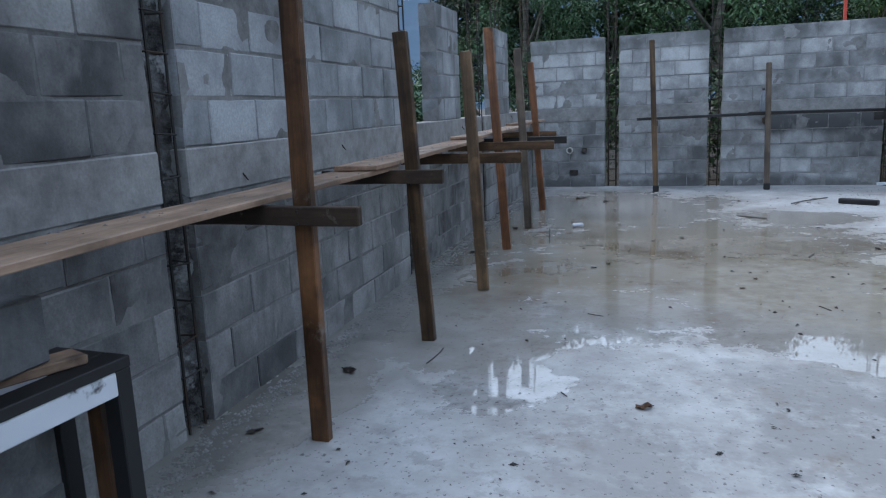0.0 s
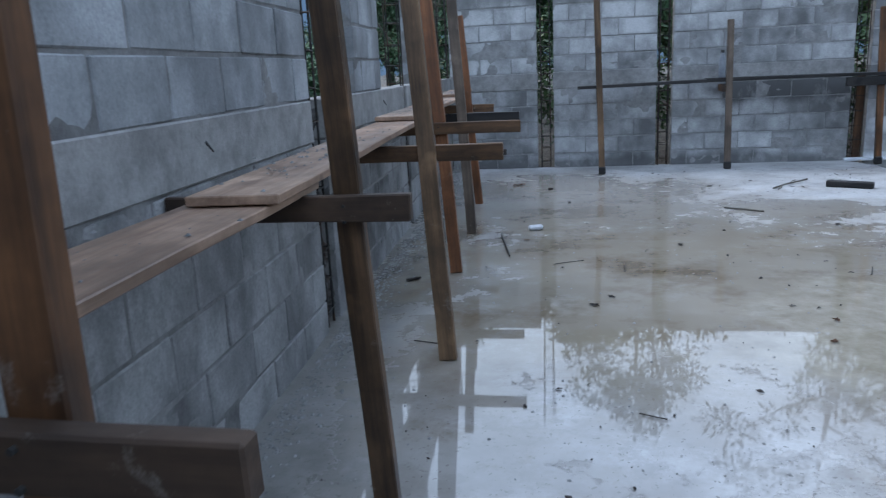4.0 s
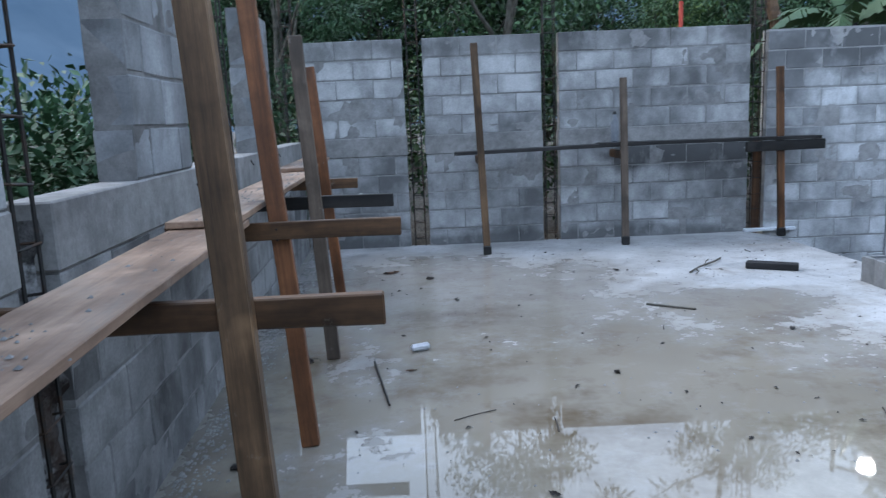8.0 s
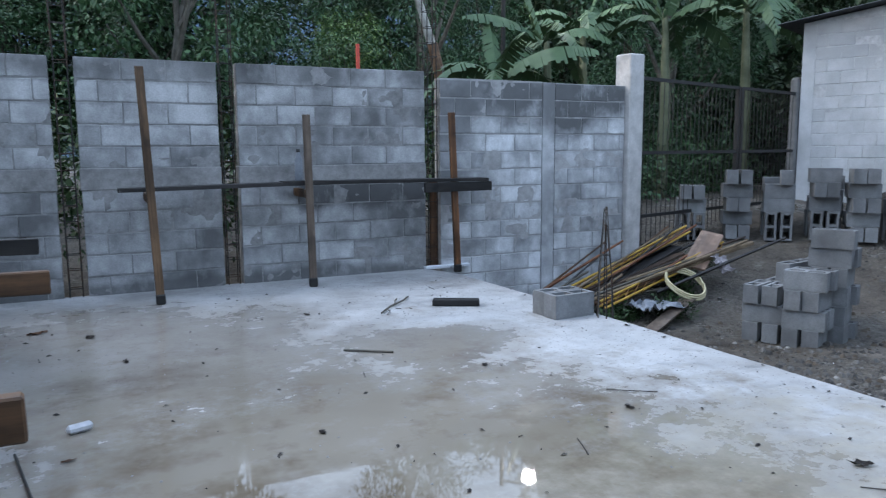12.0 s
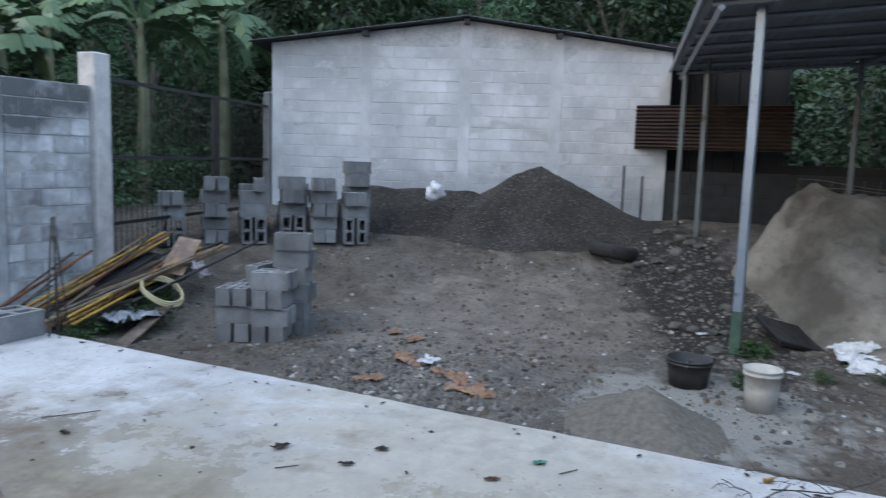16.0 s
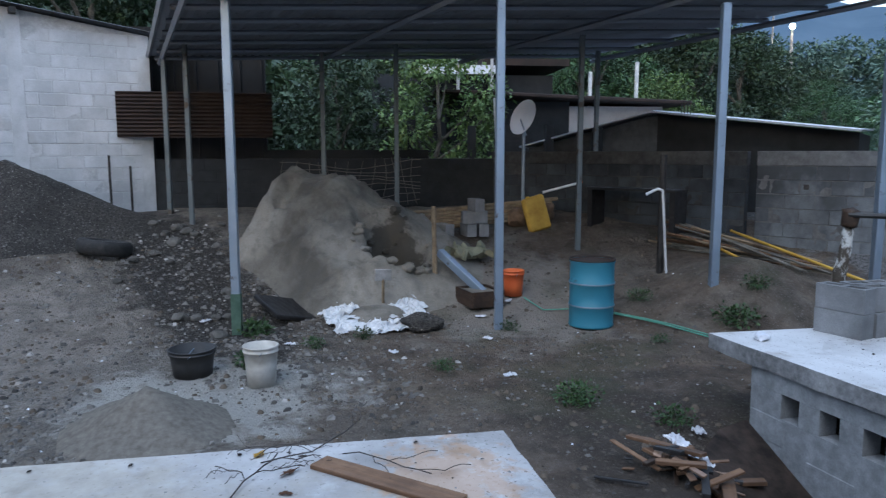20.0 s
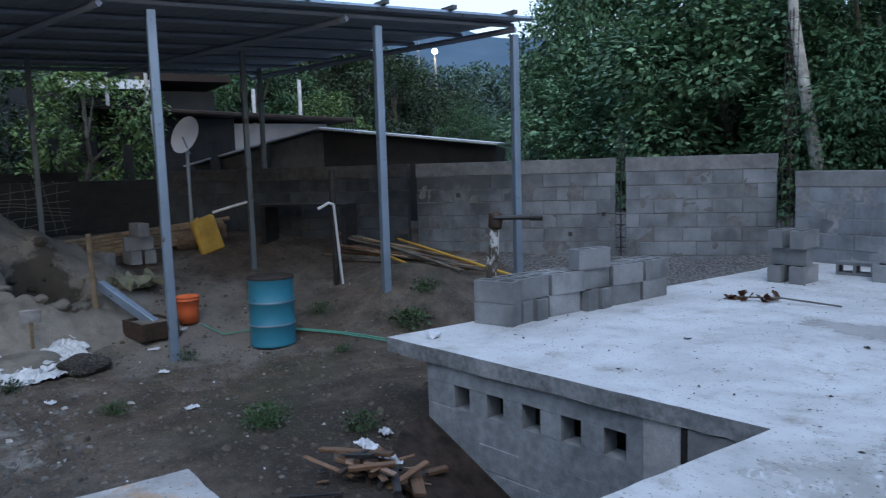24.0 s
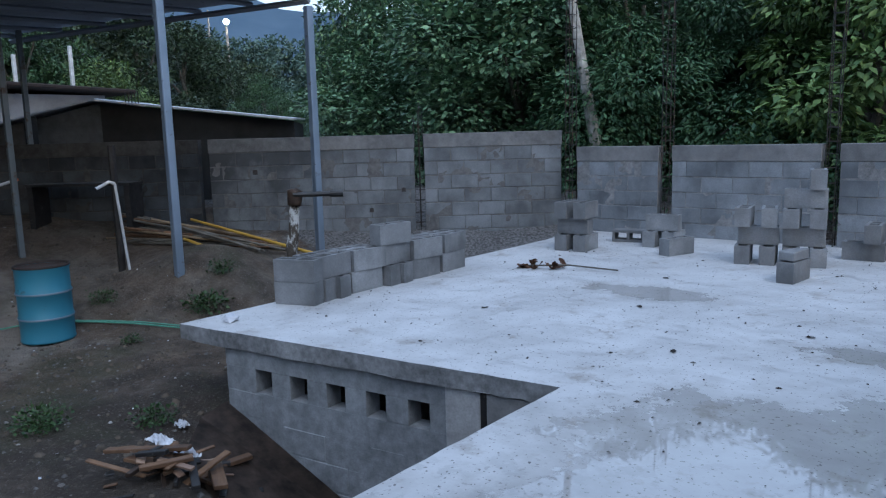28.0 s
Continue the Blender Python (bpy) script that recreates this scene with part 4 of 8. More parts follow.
for s, h in ((4.125, 3.6), (7.065, 3.2), (9.625, 3.0), (12.95, 3.3)):
    cage("rebar_cage", on_left(s, 0.0, 0.0), h)
for s, top in ((4.125, 2.74), (7.065, 1.12)):
    # poured concrete that has run unevenly round the bars
    nz, nx, v, f = int(top / 0.022), 10, [], []
    for j in range(nz + 1):
        for i in range(nx + 1):
            z, x = top * j / nz, -0.097 + 0.194 * i / nx
            p = Vector((x * 9 + s, z * 5, s))
            lob = 0.05 * noise.fractal(p, 0.9, 2.2, 4) + 0.045 * max(0.0, noise.noise(Vector((z * 2.3, s, 0)))) + 0.03 * (abs(x) / 0.097) ** 3
            v.append((x, 0.02 - max(-0.06, min(0.11, 1.5 * lob)), z))
    for j in range(nz):
        for i in range(nx):
            k = j * (nx + 1) + i
            f.append((k, k + 1, k + nx + 2, k + nx + 1))
    tagged(raw("column_fill", v, f, M_COLUMN, smooth=True), "rough dark concrete run unevenly into a column gap", "column", kind="structure").matrix_basis = on_left(s)
for s, e in ((7.92, 8.68), (10.42, 11.2)):
    for k in range(3):
        lone("rebar_stub", one_rod((0, 0, 2.1), (random.uniform(-.02, .02), 0, 2.75 - 0.1 * k), 0.006, n=5), M_REBAR, "thin rusty rebar sticking out of a block pier", "rebar", on_left(s + 0.15 + 0.22 * k), "pier bars")

# back wall, with open column gaps, then its lower end beside the yard
BX = -1.3
block_wall("wall_north", "grey cement block wall with open column gaps and damp stains", (BX, 10.075), (6.2, 10.075),
           [(0, 1.1, -0.1, 2.18), (1.3, 2.54, -0.1, 2.18), (2.72, 4.74, -0.1, 2.18)], 0, DEEP + BASE + UPPER, BEAM, mortar=M_MORTAR_DARK)
block_wall("wall_north_end", "pale grey cement block wall beside the gate with a damp dark top", (BX, 10.075), (6.2, 10.075),
           [(4.92, 6.27, -1.0, 2.12), (6.45, 7.5, -1.0, 2.11)], 0, [1.905 - 0.2 * k for k in range(14)], material=M_BLOCK_PALE, mortar=M_MORTAR_PALE)
lone("column_cast", wobble(one_box(4.974, 9.997, -1.0, 5.146, 10.15, 2.11, bevel=0.006), 0.004, 8), M_CASTPALE, "rough cast concrete column in the block wall", "column", kind="structure")
for x, h in ((-0.1, 3.6), (1.325, 3.4), (3.53, 3.5)):
    cage("rebar_cage", pose(x, 10.06, 0), h)
lone("rebar_cage_plinth", wobble(one_box(3.40, 9.92, 0.0, 3.95, 9.99, 0.035, bevel=0.005), 0.004, 5), M_WHITEPAINT, "thin white painted strip of wood on the floor edge", "wood strip")
PILLAR = (6.33, 10.08)
pil = thing("gate_pillar", "pale plastered concrete gate pillar", "pillar", pose(*PILLAR, 0, 0, 0, 8), kind="structure")
part("shaft", wobble(one_box(-0.13, -0.13, -1.0, 0.13, 0.13, 2.5, bevel=0.015), 0.006, 5), M_PILLAR, pil)
for k in range(4):
    part("bar", one_rod((-0.08 + 0.05 * k, 0.02, 2.48), (-0.09 + 0.06 * k, 0.02, 2.66 - 0.02 * k), 0.006, n=5), M_REBAR, pil)

# low wall and tall wall on the far sides
block_wall("wall_south", "low grey cement block wall with a cast top beam", (6.0, -7.42), (-1.5, -7.42),
           [(0.28, 1.49, -0.9, 1.18), (1.68, 3.45, -0.9, 1.18), (3.65, 7.5, -0.9, 1.18)], 0, DEEP + BASE, (0.98, 1.18), material=M_BLOCK_PLAIN, mortar=M_MORTAR, cast=M_CASTGREY)
for s in (0.14, 1.585, 3.55, 6.6):
    cage("rebar_cage", pose(6.0 - s, -7.42, 0), 3.3 if s > 0.1 else 3.0)
TA, TB = (13.6, -1.2), (6.1, -7.5)
tl = math.hypot(TA[0] - TB[0], TA[1] - TB[1])
block_wall("wall_southeast", "damp grey block boundary wall with a cast top beam", TA, TB,
           [(4.68, 7.67, -0.9, 1.42), (7.81, tl + 0.02, -0.9, 1.42)], 0, [-0.98 + 0.2 * k for k in range(11)], (1.22, 1.42), material=M_BLOCK_YARD, mortar=M_MORTAR_YARD, cast=M_BEAM_STAINED)
# this bay's blocks, mortar and beam carry the shed's shade in their colour
block_wall("wall_shed", "block boundary wall beside the shed with shade put into its colour", TA, TB, [(0, 4.53, -0.5, 1.42)], 0, [-0.98 + 0.2 * k for k in range(11)], (1.22, 1.42), material=M_BLOCK_SHED, mortar=M_MORTAR_SHED, cast=M_MORTAR_SHED)
# Dark plates on the face stand for holes; their shade is the colour.
for s, z, w in ((5.34, 0.93, 0.035), (7.02, 0.33, 0.03), (7.5, 0.62, 0.03)):
    tagged(part("wall_hole", one_box(s - w, 0.068, z - w, s + w, 0.0785, z + w), M_DEBRIS), "small dark hole knocked into the boundary wall", "hole", kind="structure").matrix_basis = pose(TA[0], TA[1], 0, 0, 0, math.degrees(math.atan2(TB[1] - TA[1], TB[0] - TA[0]))) @ Matrix.Diagonal((1, -1, 1, 1))
cage("rebar_cage", pose(TA[0] + (TB[0] - TA[0]) * 7.74 / tl, TA[1] + (TB[1] - TA[1]) * 7.74 / tl, -0.6), 2.4)
# the east wall's near-black colour holds the shade under the shed roof
block_wall("wall_east", "near-black block wall under the shed, shade put into its colour", (13.9, 4.9), (13.6, -1.2),
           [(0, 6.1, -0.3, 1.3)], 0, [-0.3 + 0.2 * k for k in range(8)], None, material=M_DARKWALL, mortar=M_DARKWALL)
# house wall under the roof of the building next door
WA, WB = (11.0, 11.3), (13.84, 4.8)
wlen = math.hypot(WB[0] - WA[0], WB[1] - WA[1])


def gable(s):
    return 3.36 + 0.46 * (1 - abs(s - 3.5) / 3.5)


house = thing("whitewashed_house", "whitewashed cement block house with a low metal gable roof", "house", pose(WA[0], WA[1], 0, 0, 0, math.degrees(math.atan2(WB[1] - WA[1], WB[0] - WA[0]))), kind="structure")
bm = bmesh.new()
ring = [(0, 0.0), (wlen, 0.0), (wlen, gable(wlen)), (3.5, gable(3.5)), (0, gable(0))]
fr = [bm.verts.new((s, -0.066, z - 0.2 if z < 1 else z)) for s, z in ring]
bk = [bm.verts.new((s, 4.0, z - 0.2 if z < 1 else z)) for s, z in ring]
bm.faces.new(fr), bm.faces.new(bk[::-1])
for i in range(5):
    bm.faces.new((fr[i], bk[i], bk[(i + 1) % 5], fr[(i + 1) % 5]))
bmesh.ops.recalc_face_normals(bm, faces=bm.faces)
part("wall", bm, M_MORTAR_WHITE, house)
for k in range(17):
    z = -0.05 + 0.2 * k
    for s, e in ((0.2, 1.62), (1.82, 3.4), (3.6, 5.02), (5.22, wlen - 0.18)):
        if z + 0.2 < min(gable(s), gable(e)):
            lay_course(house, s, e, z, 0.14, M_BLOCK_WHITE, k % 2)
for s in (0.1, 1.72, 3.5, 5.12, wlen - 0.09):
    part("pilaster", one_box(s - 0.098, -0.072, -0.1, s + 0.098, -0.02, gable(s) - 0.02), M_PILASTER, house)


def corrugated(w, d, waves, amp, thick=0.004, jag=0.0):
    """A corrugated sheet in x and y, waves across x."""
    n = waves * 4
    verts, faces = [], []
    for j in range(2):
        for i in range(n + 1):
            verts.append((w * i / n, d * j + (jag * random.uniform(-1, 1)), amp * math.sin(i * math.pi / 2)))
    for i in range(n):
        faces.append((i, i + 1, n + 2 + i, n + 1 + i))
    return verts, faces


roof_l = raw("roof_sheet", *corrugated(4.4, 3.95, 40, 0.012), M_ROOFMETAL, house)
roof_l.matrix_basis = Matrix.Translation((-0.35, -0.35, gable(-0.35) + 0.03)) @ Matrix.Rotation(-math.atan(0.46 / 3.5), 4, 'Y') @ Matrix.Rotation(radians(90), 4, 'Z') @ Matrix.Translation((0, -3.95, 0))
roof_r = raw("roof_sheet", *corrugated(4.4, 4.3, 40, 0.012), M_ROOFMETAL, house)
roof_r.matrix_basis = Matrix.Translation((3.5, -0.35, gable(3.5) + 0.03)) @ Matrix.Rotation(math.atan(0.46 / 3.5), 4, 'Y') @ Matrix.Rotation(radians(90), 4, 'Z') @ Matrix.Translation((0, -4.3, 0))
for s in (1.72, 3.5, 5.12):
    part("purlin", one_box(s - 0.05, -0.3, gable(s) - 0.09, s + 0.05, 0.0, gable(s) - 0.01), M_BLACKWOOD, house)
part("broken_pilaster", wobble(one_box(-0.16, -0.12, 0.2, -0.004, 0.1, 2.5, bevel=0.03), 0.03, 4), M_CASTGREY, house, "crumbling plaster stub")

# gate
GA, GB = (6.5, 10.1), (10.95, 11.35)
glen = math.hypot(GB[0] - GA[0], GB[1] - GA[1])
gate = thing("metal_gate", "tall black steel bar gate with two leaves", "gate", pose(GA[0], GA[1], 0, 0, 0, math.degrees(math.atan2(GB[1] - GA[1], GB[0] - GA[0]))))
for a, b in ((0.02, glen * 0.57), (glen * 0.58, glen - 0.03)):
    leaf = part("gate_leaf", one_box(a, -0.025, 0.02, a + 0.05, 0.025, 2.24), M_BLACKSTEEL, gate)
    part("frame_stile", one_box(b - 0.05, -0.025, 0.02, b, 0.025, 2.24), M_BLACKSTEEL, leaf)
    for z in (0.03, 0.42, 1.25, 2.2):
        part("rail", one_box(a + 0.05, -0.02, z, b - 0.05, 0.02, z + 0.045), M_BLACKSTEEL, leaf)
    n = int((b - a) / 0.11)
    for k in range(1, n):
        x = a + (b - a) * k / n
        part("bar", one_box(x - 0.004, -0.004, 0.05, x + 0.004, 0.004, 2.2), M_BLACKSTEEL, leaf)

# wall under the floor edge, with square vent holes, beside the stair recess
va, vb = Vector((2.45, -1.53, 0)), Vector((5.11, -1.14, 0))
vd = (vb - va).normalized()
vl = (vb - va).length
vent = thing("vent_wall", "grey block wall under the floor edge with square vent holes", "wall", Matrix.Translation(va) @ Matrix.Rotation(math.atan2(vd.y, vd.x), 4, 'Z'), kind="structure")
HOLES = [(0.885 + 0.336 * k, 1.045 + 0.336 * k) for k in range(5)]
x = 0.0
for a, b in sorted(HOLES) + [(vl, vl)]:
    part("block", one_box(x, -0.075, -0.44, a, 0.075, -0.262, bevel=0.003), M_VENT, vent)
    x = b
part("block", one_box(0, -0.075, -0.259, vl, 0.075, -SLAB - 0.003), M_VENT, vent)
for k in range(7):
    lay_course(vent, 0, vl, -0.64 - 0.2 * k, 0.15, M_VENT, k % 2)
part("cast_column", wobble(one_box(0.52, 0.05, -1.9, 0.76, 0.088, -SLAB - 0.004, bevel=0.004), 0.004, 5), M_CASTPILLAR, vent, "rough cast column strip")
part("form_board", one_box(0.16, 0.05, -1.9, 0.47, 0.094, -SLAB - 0.004, bevel=0.003), M_CASTGREY, vent, "grey cement-caked form board")
# Dark strips fill the slots to stand for their shade.
part("slot_liner", one_box(0.471, 0.06, -1.9, 0.519, 0.079, -SLAB - 0.004), M_BLACKWOOD, vent, "dark strip standing for the shade in the slot")
part("slot_liner", one_box(0.08, 0.06, -1.9, 0.159, 0.079, -SLAB - 0.004), M_BLACKWOOD, vent, "dark strip standing for the shade in the slot")
part("mortar_core", one_box(0.004, -0.0735, -2.0, vl - 0.004, 0.0735, -0.44), M_VENT, vent)
lone("foundation_north", one_box(-1.4, 1.25, -1.6, 3.6, 1.4, -SLAB - 0.003), M_BLOCK_NEW, "grey block foundation wall under the floor", "wall", kind="structure")
lone("foundation_front", one_box(3.45, 1.4, -1.2, 3.6, 9.4, -SLAB - 0.003), M_BLOCK_NEW, "grey block foundation wall under the floor edge", "wall", kind="structure")
lone("foundation_recess", one_box(2.2, -1.5, -2.0, 2.35, 1.3, -SLAB - 0.003), M_BLOCK_NEW, "grey block wall at the back of the stair recess", "wall", kind="structure")
lone("foundation_east", one_box(5.15, -6.3, -1.4, 5.28, -1.3, -SLAB - 0.003), M_BLOCK_NEW, "grey block foundation wall under the floor edge", "wall", kind="structure")
bm = bmesh.new()
q = [bm.verts.new(p) for p in ((5.12, -1.06, -0.56), (3.1, -1.33, -1.5), (3.2, -0.5, -1.3), (4.1, -0.3, -0.82), (4.75, -0.5, -0.63), (5.05, -0.8, -0.58))]
bm.faces.new(q)
bmesh.ops.solidify(bm, geom=bm.faces[:], thickness=0.2)
lone("earth_cut", wobble(bm, 0.02, 3), M_EARTHCUT, "dark brown sloping earth cut along the wall", "earth bank", kind="structure")

# ---- things beside the west wall: scaffold ----


# foot, place 1.7 m up, length, face width
STAKES = [(-0.312, 1.16, -0.312, 1.17, 2.38, 0.078), (-0.317, 2.45, -0.43, 2.525, 1.69, 0.078), (-0.322, 3.605, -0.465, 3.85, 1.66, 0.078), (-0.505, 5.065, -0.655, 5.24, 1.95, 0.076), (-0.56, 6.235, -0.67, 6.39, 1.84, 0.076), (-0.66, 7.515, -0.796, 7.6, 1.755, 0.074), (-0.28, -0.4, -0.34, -0.5, 2.0, 0.075)]
for k, (bx, by, qx, qy, tz, w) in enumerate(STAKES):
    mat = (M_STAKE_UP, M_WET_UP, M_WORN_UP, M_ORANGE_UP, M_GREYWOOD_UP, M_ORANGE_UP, M_STAKE_UP)[k]
    st = thing("scaffold_post", "wet brown wooden scaffold post with a nailed crossbar", "post", group="scaffold posts")
    tx, ty = bx + (qx - bx) * tz / 1.7, by + (qy - by) * tz / 1.7
    h = math.sqrt((tx - bx) ** 2 + (ty - by) ** 2 + tz ** 2)
    bm = one_box(-w / 2, -0.021, 0, w / 2, 0.021, h, bevel=0.004)
    bmesh.ops.subdivide_edges(bm, edges=[e for e in bm.edges if e.calc_length() > 1], cuts=8)
    up = part("upright", wobble(bm, 0.005, 2.5, k), mat, st)
    up.matrix_basis = standing((bx, by, 0), (tx, ty, tz))
    zc = (0.913, 0.922, 0.918, 0.921, 0.9, 0.905, 0.908)[k]
    wallx = -0.8 - 0.05 * by + 0.012
    tip = (-0.062, -0.19, -0.062, -0.076, -0.172, -0.5, -0.1)[k]
    yc = by + (qy - by) * zc / 1.7 + (-0.043 if k in (0, 1, 3) else 0.043)
    cb = one_box(wallx, yc - 0.018, zc - 0.037, tip, yc + 0.018, zc + 0.037, bevel=0.004)
    bmesh.ops.subdivide_edges(cb, edges=[e for e in cb.edges if e.calc_length() > 0.3], cuts=4)
    bar = part("crossbar", wobble(cb, 0.006, 5), M_BLACKWOOD if k == 4 else M_STAKE_DARK if k in (0, 1) else M_STAKE, st)
    for z in (0.885, 0.93):
        part("nail", one_rod((bx + (qx - bx) * zc / 1.7, yc - 0.024, z), (bx + (qx - bx) * zc / 1.7, yc - 0.016, z), 0.005, n=6), M_REBAR, bar)
for k, (x0, y0, x1, y1, z) in enumerate(((-0.445, -2.2, -0.623, 2.6, 0.956), (-0.576, 2.17, -0.755, 4.86, 0.983), (-0.748, 4.64, -0.87, 7.3, 1.01), (-0.87, 7.1, -0.95, 8.6, 1.037))):
    a = Vector((x0, y0, z))
    b = Vector((x1, y1, z + 0.004))
    ln = (b - a).length
    bm = one_box(0, -0.12, 0, ln, 0.12, 0.025, bevel=0.003)
    bmesh.ops.subdivide_edges(bm, edges=[e for e in bm.edges if e.calc_length() > 1], cuts=10)
    wobble(bm, 0.006, 1.3, k)
    lone("scaffold_plank", bm, M_PLANK, "worn pale wooden scaffold plank resting on crossbars", "plank", Matrix.Translation(a) @ Matrix.Rotation(math.atan2(b.y - a.y, b.x - a.x), 4, 'Z'), "scaffold planks")
# steel table beside the start
tab = thing("steel_frame_table", "dark steel table frame with a chipped white front rail", "table", pose(-0.53, 0.40, -0.018, 0, 0, -3))
part("front_rail", one_box(-0.03, -0.95, 0.50, 0.0, -0.03, 0.575, bevel=0.004), M_WHITEPAINT, tab, "chipped white painted rail")
part("top_plate", one_box(-0.09, -0.95, 0.577, 0.004, 0.02, 0.612, bevel=0.003), M_BLACKSTEEL, tab)
part("end_plate", one_box(-0.32, -0.055, 0.577, -0.09, 0.02, 0.612, bevel=0.003), M_BLACKSTEEL, tab)
part("back_rail", one_box(-0.32, -0.95, 0.54, -0.26, -0.055, 0.60, bevel=0.003), M_WHITEPAINT, tab, "chipped white painted rail")
for px, py, mat in ((-0.03, -0.01, M_BLACKSTEEL), (-0.13, 0.01, M_STAKE_UP), (-0.29, -0.01, M_BLACKSTEEL), (-0.03, -0.92, M_BLACKSTEEL), (-0.29, -0.92, M_BLACKSTEEL)):
    part("leg", one_box(px - 0.032, py - 0.03, 0, px + 0.032, py + 0.03, 0.577, bevel=0.004), mat, tab)
loose_end = new("cement_block", block_mesh("solid_end_block", M_BLOCK_NEW, 0.39, 0.15, 0.19))
loose_end.matrix_basis = pose(-0.70, 0.04, 0.596 + 0.13, 0, 0, 92)
tagged(loose_end, "grey cement block resting on the steel table", "cement block")
lone("table_block_prop", one_box(-0.05, -0.15, 0, 0.05, 0.15, 0.034, bevel=0.004), M_STAKE, "wooden batten under the block on the table", "batten", pose(-0.72, 0.04, 0.596))
lone("table_board", one_box(-0.2, -0.05, 0, 0.2, 0.05, 0.03, bevel=0.004), M_PLANK, "pale board end lying on the steel table", "board", pose(-0.70, 0.15, 0.596, 0, 0, 70))

random.seed(55)
verts, faces = [], []
for k in range(900):
    y = random.uniform(-1.6, 8.4)
    x = -0.525 - 0.045 * y + random.gauss(0, 0.06)
    zt = 0.982 if y < 2.17 else 1.009 if y < 4.64 else 1.036 if y < 7.1 else 1.063
    if random.random() > 0.25 + 0.75 * (y > 5 or 2.5 < y < 3.4):
        continue
    s = random.choice((0.002, 0.003, 0.004, 0.006))
    i = len(verts)
    verts += [(x + s * a, y + s * b, zt + c * s) for a, b, c in ((-1, -1, 0), (1, -0.8, 0), (0.9, 1, 0), (-1, 1.1, 0), (0.2, 0.1, 1))]
    faces += [(i, i + 1, i + 4), (i + 1, i + 2, i + 4), (i + 2, i + 3, i + 4), (i + 3, i, i + 4)]
tagged(raw("mortar_crumbs", verts, faces, M_MORTAR, smooth=True), "crumbs of dried mortar scattered on the scaffold planks", "rubble", kind="stuff")

random.seed(58)
for k in range(7):
    s = 3.2 + 1.35 * k + random.uniform(-0.15, 0.15)
    z = random.choice((1.03, 1.09, 1.13))
    if any(a - 0.1 < s < e + 0.1 for a, e in ((4.03, 4.22), (6.95, 7.18), (9.55, 9.70))):
        continue
    lone("tie_wire", one_rod((0, 0, 0), (0.012, -0.02, -0.035), 0.005, 0.003, 5), M_REBAR, "cut tie wire sticking out of the cast beam", "wire", on_left(s, 0.079, z), "tie wires")

# ---- things along the back wall ----
for k, (bx, by, tx, tz, mat) in enumerate(((0.57, 9.32, 0.50, 2.04, M_WORN_UP), (2.0, 9.52, 1.97, 1.67, M_GREYWOOD_UP), (3.65, 9.63, 3.57, 1.72, M_STAKE_UP))):
    st = thing("scaffold_post", "slender wooden scaffold post standing by the back wall", "post", group="back scaffold posts")
    h = math.hypot(tx - bx, tz)
    up = part("upright", one_box(-0.035, -0.02, 0, 0.035, 0.02, 1, bevel=0.004), mat, st)
    up.matrix_basis = standing((bx, by, 0), (tx, by - 0.02, tz)) @ Matrix.Diagonal((1, 1, h, 1))
    part("foot", one_box(bx - 0.04, by - 0.03, 0, bx + 0.04, by + 0.03, 0.09, bevel=0.01), M_BLACKWOOD, st)
    part("crossbar", one_box(bx - 0.05, by + 0.022, 0.875, bx - 0.01, 9.99, 0.955, bevel=0.004), M_STAKE, st)
for k, (x0, x1, z0, z1) in enumerate(((0.29, 2.4, 0.975, 1.0), (1.75, 4.0, 1.005, 0.99))):
    a, b = Vector((x0, 9.66, z0)), Vector((x1, 9.66, z1))
    lone("scaffold_plank", wobble(one_box(0, -0.1, 0, (b - a).length, 0.1, 0.035, bevel=0.003), 0.004, 2), M_BLACKWOOD, "black tarred scaffold board along the back wall", "plank", Matrix.Translation(a) @ Matrix.Rotation(-math.atan2(z1 - z0, x1 - x0), 4, 'Y'), "back planks")
lone("short_board", wobble(one_box(3.24, 9.565, 0.885, 4.04, 9.604, 0.985, bevel=0.004), 0.005, 4), M_BLACKWOOD, "short thick blackened board nailed across a back post", "board")
lone("gap_board", wobble(one_box(3.50, 10.015, 0.005, 3.585, 10.04, 1.0, bevel=0.004), 0.004, 4), M_STAKE_UP, "reddish wet form board standing in a column gap", "board")
bot = thing("water_bottle", "clear dusty plastic bottle standing on the black board", "bottle", pose(1.93, 9.68, 1.035))
part("body", lathe([(0.0, 0), (0.036, 0), (0.04, 0.02), (0.038, 0.2), (0.02, 0.26), (0.016, 0.28)], 14), M_TARP, bot)
part("cap", lathe([(0.02, 0.28), (0.02, 0.31), (0.0, 0.31)], 12), M_BLACKPLASTIC, bot)
lone("pipe_end", lathe([(0.0, -0.02), (0.05, -0.02), (0.05, 0.05), (0.035, 0.05), (0.035, 0.0)], 14), M_GREYPLASTIC, "short grey plastic pipe end in the back wall", "pipe", pose(-0.72, 9.99, 0.55, 90))
# Dark boxes before the blocks, coloured like the shade inside a hole.
for x, z, w in ((-0.50, 0.55, 0.07), (-0.66, 0.22, 0.12)):
    lone("wall_hole", one_box(x - w / 2, 9.955, z - 0.035, x + w / 2, 9.993, z + 0.035), M_DEBRIS, "dark hole knocked into a wall block", "hole", kind="structure")
rp = thing("red_pole", "bright red painted pole behind the back wall", "pole", pose(3.1, 11.2, -0.3))
part("shaft", one_rod((0, 0, 0), (0, 0, 2.9), 0.025, n=8), M_RED, rp)

